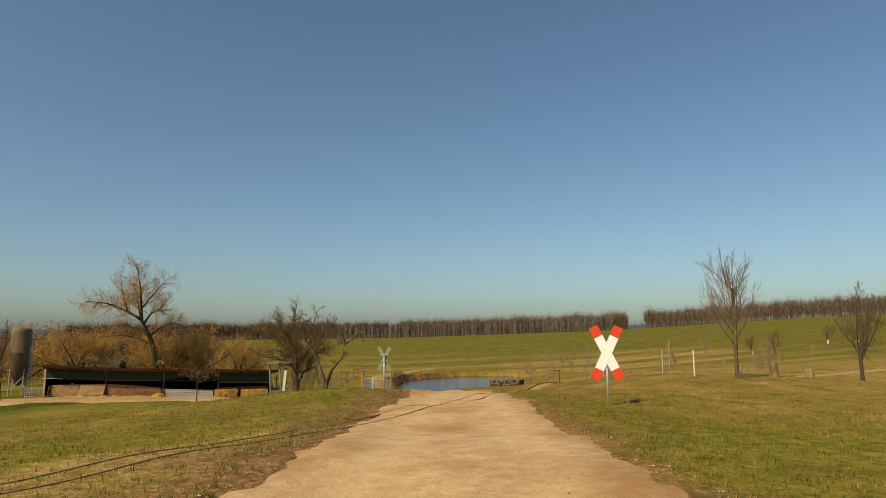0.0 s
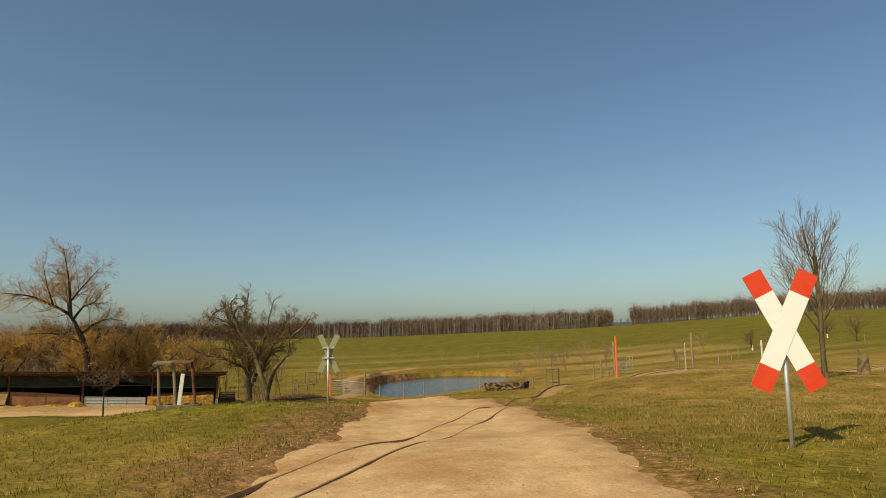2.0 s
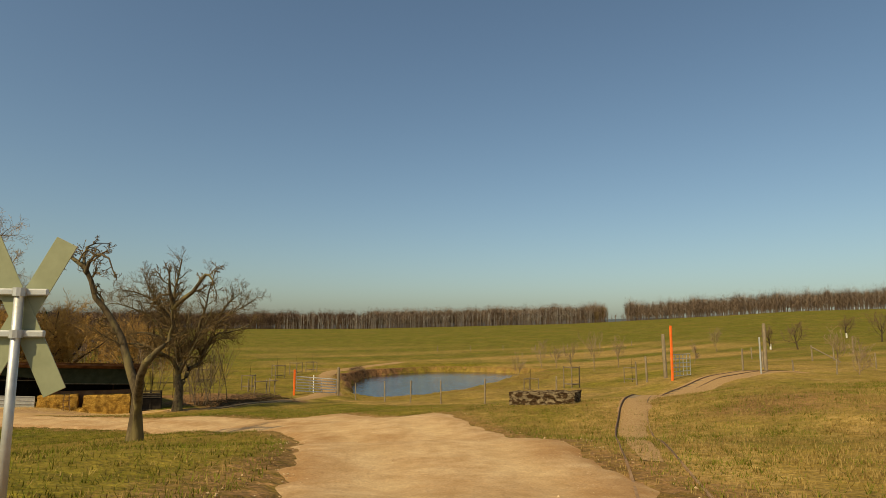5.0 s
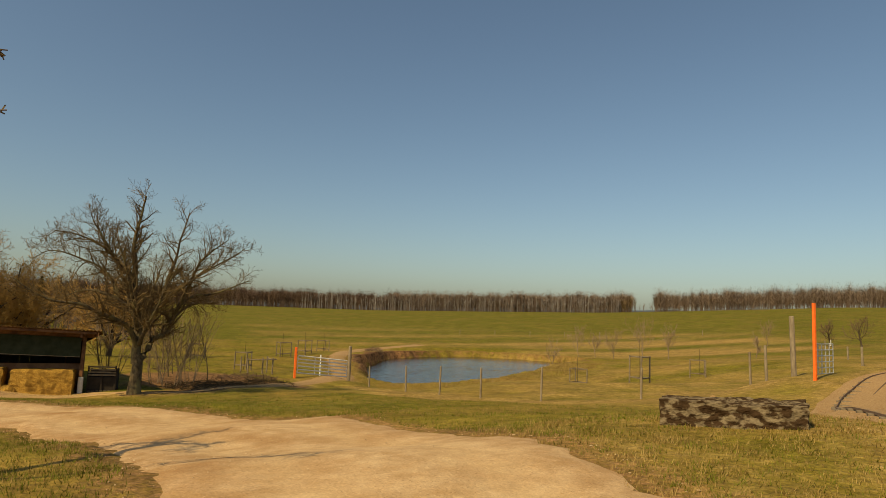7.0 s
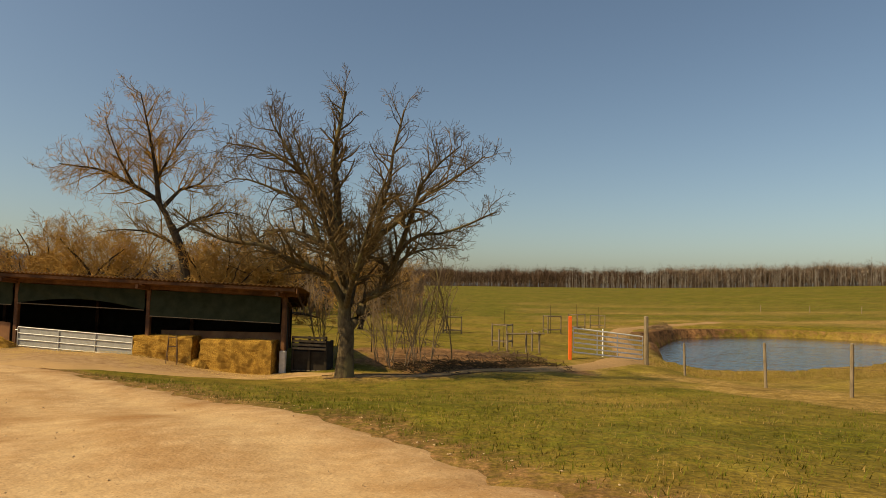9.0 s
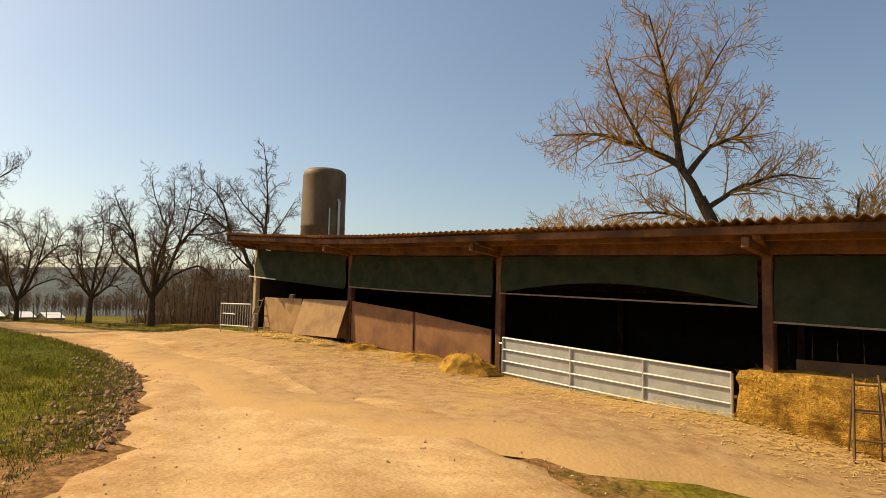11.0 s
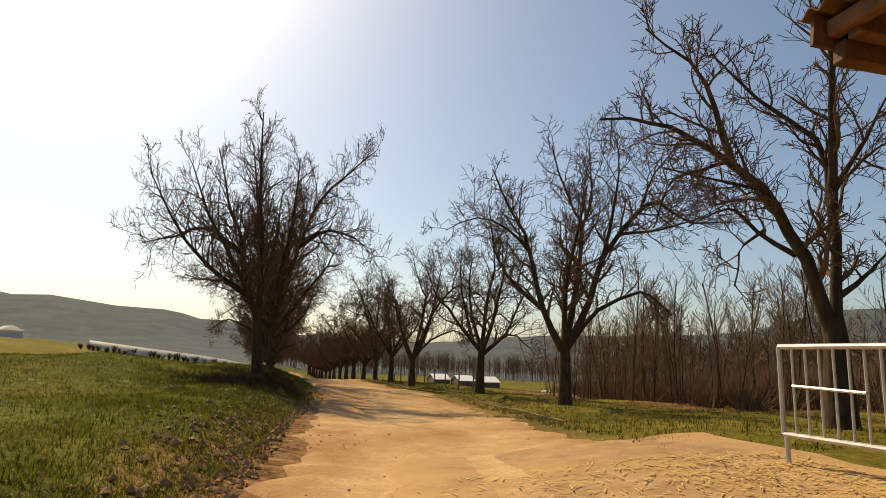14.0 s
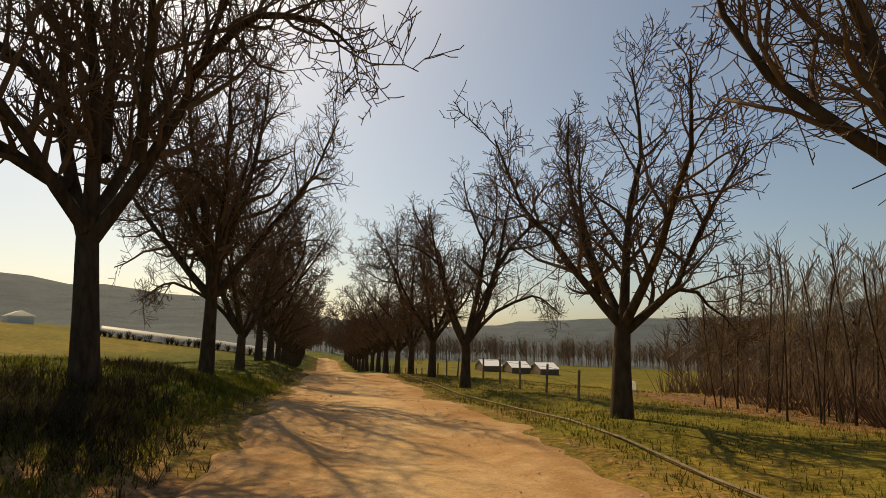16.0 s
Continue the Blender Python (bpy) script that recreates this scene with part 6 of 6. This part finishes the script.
drawn_tree("shed_end_tree", 41, place(-26.6, 2.55), 79, [([(0, 0, -0.2), (0.0, 0, 0.9), (0.0, 0, 1.5)], 0.2)],
           [([(-0.01, 0, 1.2), (-0.2, 0, 1.9), (-0.47, 0, 2.7), (-0.84, 0.1, 3.4), (-1.25, 0.2, 3.85), (-1.7, 0.3, 4.2), (-2.3, 0.4, 4.5), (-3.0, 0.4, 4.6)], 0.115),
            ([(-1.15, 0.2, 3.75), (-1.5, 0.0, 4.6), (-1.9, -0.2, 5.2), (-2.5, -0.3, 5.7)], 0.06),
            ([(0.02, 0, 1.2), (0.12, 0.1, 2.1), (0.23, 0.2, 3.2), (0.1, 0.3, 4.2), (-0.55, 0.6, 4.9), (-1.2, 0.8, 5.8)], 0.095),
            ([(0.2, 0.2, 3.0), (0.15, -0.1, 4.6), (0.1, -0.3, 5.8), (-0.2, -0.4, 7.4)], 0.075),
            ([(0.1, 0.05, 1.8), (0.55, 0.0, 2.15), (0.75, -0.1, 2.5)], 0.05),
            ([(0.2, 0.2, 3.3), (0.9, 0.5, 4.3), (1.6, 0.7, 5.4)], 0.055),
            ([(-0.45, 0, 2.6), (-0.9, -0.3, 3.2), (-1.5, -0.5, 3.3), (-2.4, -0.6, 3.4)], 0.05),
            ([(-1.2, 0.3, 3.85), (-1.55, 0.37, 3.75), (-1.95, 0.29, 3.6), (-2.16, 0.25, 3.3), (-2.26, 0.23, 3.0), (-2.33, 0.22, 2.8)], 0.035),
            ([(-0.4, 0.1, 2.4), (-0.74, 0.5, 2.8), (-1.05, 0.46, 3.08), (-1.39, 0.4, 3.05), (-1.76, 0.33, 2.86)], 0.045),
            ([(-0.62, 0.5, 2.85), (-0.94, 0.49, 2.6), (-1.03, 0.47, 2.33), (-1.15, 0.45, 2.0)], 0.03)],
           BARK, TWIG_DARK, "bare fruit tree at the end of the shed", dense=3.8, reach=1.0, size=1.06, fine=0.006)
tree("slim_tree", 51, place(25.6, -41.9), 8.6, 5.4, SLIM, BARK_LICHEN, TWIG, "slim bare tree with a fan of thin branches", base_r=0.12, wide=0.9, fine=0.006)
for k, (x, y, tall) in enumerate(((123, 51.8, 5.6), (159, 59.5, 6.2), (126, 47.5, 6.6), (150, 45, 7.2))):
    yt = tree("orchard_tree", 90 + k, place(x, y), tall, tall * 0.42, ORCHARD, BARK, TWIG_DARK, "old orchard tree, bare, in the far meadow", base_r=0.16, wide=0.9, fine=0.017, group="meadow orchard trees")
    if k < 2:
        part("trunk_guard", Geo().rod((0, 0, 0.1), (0, 0, 1.3), 0.2, 0.19, 10), WHITE_OLD, yt, "white trunk guard")
for x, y, tall in ((115, 27.7, 2.9), (86.1, 13.8, 2.2), (88.5, 12.3, 1.9), (79, 15.5, 1.6), (63.2, 2.4, 1.75), (96, 33, 2.0), (104, 38, 2.1), (139, 35.2, 2.4), (145, 31, 2.4)):
    post("timber_post", place(x, y), tall, 0.11, GREYWOOD, "weathered fence post in the far meadow", lean=(0.02 * math.sin(x), 0.02), group="meadow posts")
a, b = Vector(place(86.1, 13.9, 2.0)), Vector(place(81.8, 6.6, 0.05))
single("leaning_pole", Geo().rod((0, 0, 0), b - a, 0.09, 0.08, 7), GREYWOOD, "weathered pole leaning on a meadow post", "pole", tuple(a))
tree("meadow_tree", 52, place(41, -38.6), 8.0, 2.2, AVENUE, BARK, TWIG_DARK, "bare fruit tree in the meadow", base_r=0.15, wide=0.7)
drawn_tree("young_tree", 53, place(-7.1, -18.5), 20, [([(0, 0, -0.2), (0.02, 0, 1.0), (0.0, 0, 2.1)], 0.055)],
           [([(0, 0, 1.9), (-0.6, 0.2, 2.7), (-1.5, 0.3, 3.0)], 0.04), ([(0, 0, 1.9), (0.5, -0.2, 2.8), (1.5, -0.4, 2.9)], 0.04),
            ([(0, 0, 2.0), (0.0, 0.3, 2.9), (-0.3, 0.8, 3.5)], 0.035), ([(0, 0, 2.0), (0.3, -0.6, 2.8), (0.7, -1.2, 3.3)], 0.035), ([(0, 0, 1.8), (-0.3, -0.7, 2.6), (-0.9, -1.1, 2.9)], 0.03)],
           BARK, TWIG_DARK, "small young tree on the grass before the shed", dense=4.0, reach=0.6, fine=0.010)
for i, (x, y, s) in enumerate(((58, -12, 3.4), (75, 2, 4.2), (58.5, 50.1, 4.8), (63, 49.5, 4.7), (64.8, 47.4, 4.1), (63.4, 40.6, 4.3), (61.3, 31.4, 5.4), (67.9, 34, 4.7), (117, 61.4, 5.2), (80, 30, 3.6))):
    tree("young_tree", 60 + i, place(x, y), s * 1.15, s * 0.45, ORCHARD, TWIG, PALE_TWIG, "small young orchard tree in the pasture", base_r=0.06, wide=0.85, fine=0.010, group="young orchard trees")

# saplings and hazels behind the big tree, and the thin wood beside the avenue
sap = [tree("sapling", 80 + k, place(6.4, 5.2), (5.4, 4.6, 5.0)[k], (4.8, 4.1, 4.4)[k], THICKET, (BARK_LICHEN, BARK_LICHEN, BARK)[k], (TWIG_TAN, TWIG_TAN, TWIG)[k], "thin bare sapling in the thicket", base_r=(0.034, 0.026, 0.024)[k], group="thin saplings", wide=1.0) for k in range(3)]
sap[1].matrix_world = pose(*place(4.0, 7.0))
sap[2].matrix_world = pose(*place(-37.5, 4.2))
rnd = random.Random(5)
for i in range(95):
    f = rnd.random()
    x, y = -33.5 - 17 * f + rnd.gauss(0, 0.8), 4.2 + rnd.uniform(0, 5.5) + 0.5 * (x > -38)
    if y < 3.4:
        y = 3.6
    copy_thing(sap[2], pose(*place(x, y), rnd.gauss(0, 3.5), rnd.gauss(0, 3.5), rnd.uniform(0, 360)) @ Matrix.Scale(rnd.uniform(0.5, 0.92), 4))
for i in range(5):
    x, y = 1.5 + rnd.uniform(0, 4.5), 4.5 + rnd.uniform(0, 6)
    copy_thing(sap[i % 2], pose(*place(x, y), rnd.gauss(0, 5), rnd.gauss(0, 5), rnd.uniform(0, 360)) @ Matrix.Scale(rnd.uniform(0.6, 0.95), 4))
for k, (x, y) in enumerate(((4.3, 1.8), (5.2, 3.0), (3.4, 3.6), (0.9, 3.4))):
    hz = thing("hazel", place(x, y), "many-stemmed bare hazel bush", "bush")
    r2 = random.Random(40 + k)
    stems, twigs = [], []
    for _ in range(10):
        out = [[], [], []]
        a = r2.uniform(0, 6.28)
        grow(r2, Vector((0.35 * math.cos(a), 0.35 * math.sin(a), -0.1)), Vector((0.26 * math.cos(a), 0.26 * math.sin(a), 1)), r2.uniform(2.6, 4.8), r2.uniform(0.010, 0.027), 0, HAZEL, out)
        stems += out[0]
        twigs += out[1] + out[2]
    for s in stems:
        part("stem", limb_tubes([s], 6), PALE_TWIG, hz, smooth=True)
    part("crown", limb_tubes(twigs, 3), TWIG, hz)
fir = thing("fir", (0, 0, 0), "small dark conifer beyond the shed", "conifer", group="far conifers")
g, g2 = Geo(), Geo().rod((0, 0, -0.3), (0, 0, 11), 0.2, 0.03, 6)
r2 = random.Random(9)
for k in range(420):
    f = r2.random() ** 0.8
    a, ln = r2.uniform(0, 6.28), (1 - f) * 2.3 + 0.25
    p = Vector((0, 0, 1.0 + 9.8 * f))
    d = Vector((math.cos(a), math.sin(a), -0.25)) * ln
    s = Vector((-math.sin(a), math.cos(a), 0)) * ln * 0.22
    g.add([tuple(p), tuple(p + d * 0.6 + s + Vector((0, 0, 0.12))), tuple(p + d), tuple(p + d * 0.6 - s - Vector((0, 0, 0.1)))], [(0, 1, 2, 3)])
part("trunk", g2, BARK, fir)
part("needles", g, material("fir_needles", (0.018, 0.03, 0.014), (0.03, 0.045, 0.02), 3, 0.9, 0), fir)
fir.matrix_world = pose(*place(-74, 79))
for x, y, s in ((-22, 90, 1.0), (-28, 96, 0.8), (-68, 60, 1.15)):
    copy_thing(fir, pose(*place(x, y), 0, 0, 60 * s) @ Matrix.Scale(s, 4))


# ---------------------------------------------------------------- far woods
def woods(name, seed, count, yaw_range, r_range, tall, mat, label, boughs=15, thick=1.0):
    rnd = random.Random(seed)
    g = Geo()
    for _ in range(count):
        yaw, r = radians(rnd.uniform(*yaw_range)), rnd.uniform(*r_range)
        x, y = 5 - math.sin(yaw) * r, -30 + math.cos(yaw) * r
        z0, tt = h(x, y), rnd.uniform(*tall) * (1 + 0.15 * noise.noise((math.degrees(yaw) * 0.55, seed, 2.0)) + 0.13 * noise.noise((math.degrees(yaw) * 2.6, seed, 6.0)))
        g.rod((x, y, z0), (x + rnd.gauss(0, .3), y, z0 + tt * 0.82), tt * 0.011 * thick, tt * 0.003, 3, False)
        crown = tt * rnd.uniform(0.13, 0.2)
        for _ in range(boughs):
            d = Vector((rnd.gauss(0, 1), rnd.gauss(0, 1), rnd.gauss(0, 1))).normalized() * rnd.random() ** 0.4
            p = Vector((x + d.x * crown, y + d.y * crown, z0 + tt * (0.70 + 0.31 * d.z)))
            e = (d + Vector((rnd.gauss(0, 0.6), rnd.gauss(0, 0.6), 0.2 + rnd.gauss(0, 0.7)))) * tt * 0.034
            w = Vector((rnd.gauss(0, 1), rnd.gauss(0, 1), rnd.gauss(0, 0.5))).normalized() * tt * 0.008 * thick
            g.add([tuple(p - w), tuple(p + w), tuple(p + e)], [(0, 1, 2)])
        for _ in range(boughs // 2):
            f = rnd.uniform(0.18, 0.75)
            a, ln = rnd.uniform(0, 6.28), tt * rnd.uniform(0.14, 0.36) * (1.2 - f * 0.6)
            wx, wy = -math.sin(a) * tt * 0.009 * thick, math.cos(a) * tt * 0.009 * thick
            g.add([(x - wx, y - wy, z0 + tt * f), (x + wx, y + wy, z0 + tt * f + tt * 0.012), (x + math.cos(a) * ln * 0.8, y + math.sin(a) * ln * 0.8, z0 + min(tt * f + ln * rnd.uniform(0.5, 1.8), tt * rnd.uniform(0.66, 0.86)))], [(0, 1, 2)])
    return single(name, g, mat, label, "forest", kind="stuff")


woods("forest", 8, 2600, (-17, 14), (372, 440), (9.0, 13.0), FOREST_DARK, "dense dark brown leafless forest on the skyline", 48, 0.8)
woods("forest", 1, 2600, (-38.2, -16), (372, 440), (9.5, 13.5), FOREST, "leafless brown beech forest on the skyline", 48, 0.75)
woods("forest", 2, 3600, (-95, -40.2), (352, 440), (9, 13.5), FOREST, "leafless brown beech forest on the skyline", 48, 0.75)
woods("forest_edge", 3, 330, (-37.5, -8), (364, 374), (8, 12), FOREST_PALE, "pale tree trunks along the forest edge", 4, 0.8)
woods("scrub", 4, 900, (-95, 12), (362, 372), (3, 6), FOREST, "brown undergrowth along the forest edge", 16, 1.2)
woods("copse", 5, 800, (4, 62), (125, 190), (8, 13), FOREST_DARK, "leafless brown copse behind the farm", 56, 0.8)
woods("copse", 6, 520, (4, 62), (105, 150), (4, 8), FOREST, "brown thicket behind the farm", 56, 0.7)
woods("golden_scrub", 7, 26, (-38.6, -37.4), (366, 376), (8, 11), TWIG_TAN, "tan-twigged trees at the forest gap", 22)
rnd = random.Random(91)
g = Geo()
for k in range(34):
    f = (k + rnd.uniform(0.1, 0.9)) / 34
    x, y = -111.3 - 8.8 * f + rnd.gauss(0, 0.25), -43.7 + 20.5 * f
    tall = rnd.uniform(0.7, 1.35)
    for _ in range(60):
        a, r = rnd.uniform(0, 6.28), rnd.uniform(0.1, 0.5)
        g.rod((x, y, h(x, y) - 0.05), (x + r * math.cos(a), y + r * math.sin(a), h(x, y) + tall * rnd.uniform(0.4, 1.0)), 0.025, 0.012, 3, False)
single("hedge", g, TWIG_BLACK, "row of low dark bushes before the crop tunnel", "bushes", kind="stuff")
rnd = random.Random(93)
g = Geo()
for k in range(420):
    x = rnd.uniform(-58, -33)
    y = 4.4 + 13 * rnd.random() + 0.12 * (-33 - x)
    z, tall = h(x, y), rnd.uniform(0.3, 0.8) + 0.13 * (y - 4)
    for _ in range(26):
        a, r = rnd.uniform(0, 6.28), rnd.uniform(0.1, 0.8)
        g.rod((x + 0.3 * r * math.cos(a), y + 0.3 * r * math.sin(a), z - 0.05), (x + r * math.cos(a), y + r * math.sin(a), z + tall * rnd.uniform(0.4, 1.0)), 0.016, 0.007, 3, False)
single("thicket", g, TWIG_DARK, "brown dead undergrowth among the saplings", "bushes", kind="stuff")
woods("valley_wood", 9, 900, (50, 90), (180, 235), (4, 8), FOREST, "bare wood in the valley", 50, 0.9)


# ---------------------------------------------------------------- grass
def tufts(name, seed, count, spot, tall, mat, label):
    rnd = random.Random(seed)
    xy = [spot(rnd) for _ in range(count)]
    xy = [p for p in xy if p]
    zz = surface(np.array([p[0] for p in xy]), np.array([p[1] for p in xy]))
    v, f = [], []
    for (x, y), z in zip(xy, zz):
        k = rnd.uniform(0.5, 1.25)
        for _ in range(6):
            a, b = rnd.uniform(0, 6.28), rnd.uniform(0, 6.28)
            px, py = x + 0.09 * k * math.cos(b), y + 0.09 * k * math.sin(b)
            t = rnd.uniform(*tall) * k
            ln = rnd.uniform(0.3, 1.4) * t
            w = 0.004 + 0.003 * k
            n = len(v)
            v += [(px - w * math.sin(a), py + w * math.cos(a), z - 0.02), (px + w * math.sin(a), py - w * math.cos(a), z - 0.02), (px + ln * math.cos(a), py + ln * math.sin(a), z + t)]
            f.append((n, n + 1, n + 2))
    g = Geo()
    g.v, g.f = v, f
    return single(name, g, mat, label, "grass", kind="stuff")


road_xy = ROAD_LINE[(ROAD_LINE[:, 0] > -75) & (ROAD_LINE[:, 1] > -80)]


def beside_road(lo, hi):
    def spot(rnd):
        i = rnd.randrange(1, len(road_xy) - 1)
        d = road_xy[i + 1][:2] - road_xy[i - 1][:2]
        d = d / np.linalg.norm(d)
        off = (road_xy[i][2] + lo + (hi - lo) * rnd.random() ** 1.6) * rnd.choice((-1, 1))
        x, y = road_xy[i][0] - d[1] * off, road_xy[i][1] + d[0] * off
        if -24.5 < x < 1.5 and -6.2 < y < 8:
            return None
        if abs(road_xy[:, 0] - x).min() < 4 and (np.hypot(road_xy[:, 0] - x, road_xy[:, 1] - y) - road_xy[:, 2]).min() < 0.15:
            return None
        return x, y
    return spot


def thin_blade(m, share):
    """Lets part of the light through, as thin leaves do."""
    n, l = m.node_tree.nodes, m.node_tree.links
    b = n["Principled BSDF"]
    tr, mix = n.new("ShaderNodeBsdfTranslucent"), n.new("ShaderNodeMixShader")
    l.new(b.inputs["Base Color"].links[0].from_socket, tr.inputs["Color"])
    mix.inputs[0].default_value = share
    l.new(b.outputs[0], mix.inputs[1])
    l.new(tr.outputs[0], mix.inputs[2])
    l.new(mix.outputs[0], n["Material Output"].inputs["Surface"])
    return m


GREEN_BLADE = material("green_blades", (0.078, 0.084, 0.008), (0.165, 0.165, 0.024), 1.2, 0.9, 0)
DRY_BLADE = material("dry_blades", (0.22, 0.145, 0.042), (0.36, 0.25, 0.09), 1.2, 0.9, 0)
tufts("grass", 1, 52000, beside_road(0.1, 13), (0.03, 0.10), GREEN_BLADE, "short spring grass beside the road")
tufts("dry_grass", 2, 20000, beside_road(0.0, 11), (0.025, 0.08), DRY_BLADE, "straw-yellow dead grass beside the road")
tufts("dry_grass", 3, 24000, lambda r: (r.uniform(7, 36), r.uniform(-64, -26)), (0.025, 0.08), DRY_BLADE, "tussocks of dead grass on the bank")
tufts("dry_grass", 4, 6000, lambda r: (lambda a, q: (POND_X + math.cos(a) * q, POND_Y + math.sin(a) * q))(a0 := r.uniform(3.2, 5.6), float(shore_radius(a0)) + 1.0 + 5 * r.random()), (0.1, 0.3), DRY_BLADE, "tussocks of dead grass above the pond")


# ---------------------------------------------------------------- loose stones and clods
def grit(name, seed, count, spot, size, mat, label, category):
    rnd = random.Random(seed)
    xy = [p for p in (spot(rnd) for _ in range(count)) if p]
    q = np.array(xy)
    zz = np.maximum(surface(q[:, 0], q[:, 1]), height(q[:, 0], q[:, 1]) * (name == "gravel") - 9 * (name != "gravel"))
    g = Geo()
    for (x, y), z in zip(xy, zz):
        k = size[0] + (size[1] - size[0]) * rnd.random() ** 3
        a, fl = rnd.uniform(0, 6.28), rnd.uniform(0.5, 0.9)
        c, q = math.cos(a) * k, math.sin(a) * k
        z += 0.012
        g.add([(x + c, y + q, z), (x - q * fl, y + c * fl, z), (x - c, y - q, z + k * 0.2), (x + q * fl, y - c * fl, z), (x + c * 0.2, y - q * 0.2, z + k * rnd.uniform(0.5, 0.9)), (x, y, z - k * 0.5)],
              [(0, 1, 4), (1, 2, 4), (2, 3, 4), (3, 0, 4), (1, 0, 5), (2, 1, 5), (3, 2, 5), (0, 3, 5)])
    return single(name, g, mat, label, category, kind="stuff")


def on_road(rnd):
    i = rnd.randrange(1, len(road_xy) - 1)
    d = road_xy[i + 1][:2] - road_xy[i - 1][:2]
    d = d / np.linalg.norm(d)
    u = (1 - 0.75 * rnd.random() ** 1.8) * road_xy[i][2] * rnd.choice((-1, 1)) * 1.12
    return road_xy[i][0] - d[1] * u, road_xy[i][1] + d[0] * u


def on_bank(rnd):
    x = rnd.uniform(-34, -9)
    i = int(np.argmin(abs(road_xy[:, 0] - x) + (road_xy[:, 1] < -20) * 99))
    return x, road_xy[i][1] - road_xy[i][2] - 0.1 - abs(rnd.gauss(0, 0.55))


STONE = material("limestone_grit", (0.34, 0.22, 0.11), (0.60, 0.45, 0.27), 3, 0.95, 0)
grit("gravel", 5, 9000, on_road, (0.006, 0.026), STONE, "loose pale stones on the dirt road", "gravel")
grit("clods", 6, 3600, on_bank, (0.015, 0.075), CLAY, "dark clods of turned soil along the verge", "soil")


def on_lawn(rnd):
    x = rnd.uniform(-48, -9)
    i = int(np.argmin(abs(road_xy[:, 0] - x) + (road_xy[:, 1] < -20) * 99))
    return x, road_xy[i][1] - road_xy[i][2] - 0.35 - 9 * rnd.random() ** 1.4


LAWN_BLADE = thin_blade(material("lawn_blades", (0.095, 0.112, 0.010), (0.20, 0.215, 0.028), 1.5, 0.9, 0), 0.5)
tufts("grass", 7, 26000, on_lawn, (0.02, 0.065), LAWN_BLADE, "lush uneven grass on the bank beside the avenue")


def clumps(seed, count, spot, r):
    """Spots that gather in clumps."""
    heart = [p for p in (spot(q) for q in [random.Random(seed)] for _ in range(count)) if p]

    def pick(rnd):
        x, y = heart[rnd.randrange(len(heart))]
        return x + rnd.gauss(0, r), y + rnd.gauss(0, r)
    return pick


def on_verge(rnd):
    x = rnd.uniform(-46, -9)
    i = int(np.argmin(abs(road_xy[:, 0] - x) + (road_xy[:, 1] < -20) * 99))
    return x, road_xy[i][1] - road_xy[i][2] - 0.5 - 3.2 * rnd.random() ** 1.5


SHADE_BLADE = thin_blade(material("rank_blades", (0.075, 0.080, 0.010), (0.15, 0.14, 0.024), 1.5, 0.9, 0), 0.5)
tufts("grass", 8, 7000, clumps(8, 420, on_verge, 0.15), (0.03, 0.09), SHADE_BLADE, "rank dark tussocks along the verge")
# dark growth added where the tree's shade lies, to deepen it
SHADE_SPOTS = ((-36.9, -6.9), (-35.6, -7.3), (-36.2, -6.4), (-38.1, -7.0), (-34.6, -7.8), (-37.6, -8.0), (-40.0, -7.3), (-33.4, -7.2))
tufts("brambles", 11, 3600, lambda r: (lambda c: (c[0] + r.gauss(0, 0.55), c[1] + r.gauss(0, 0.35)))(SHADE_SPOTS[r.randrange(len(SHADE_SPOTS))]), (0.04, 0.16), TWIG_BLACK, "dark withered growth added for the shade at the foot of an avenue tree")
tufts("dry_grass", 9, 22000, clumps(9, 800, lambda r: (r.uniform(11, 36), r.uniform(-62, -27)), 0.22), (0.02, 0.085), DRY_BLADE, "clumps of dead grass on the bank")
tufts("grass", 10, 16000, clumps(10, 500, lambda r: (r.uniform(10, 36), r.uniform(-62, -27)), 0.3), (0.02, 0.075), GREEN_BLADE, "clumps of fresh green grass on the bank")


def on_track(rnd):
    i = rnd.randrange(82, 165)
    d = RAIL_A[i + 1] - RAIL_A[i - 1]
    d = d / np.linalg.norm(d)
    u = rnd.gauss(0, 0.65)
    f = rnd.random()
    p = RAIL_A[i] * (1 - f) + RAIL_A[i + 1] * f
    return p[0] - d[1] * u, p[1] + d[0] * u


grit("gravel", 9, 6000, on_track, (0.007, 0.024), GRAVEL, "tan crushed stone along the field railway", "gravel").location.z = 0.03
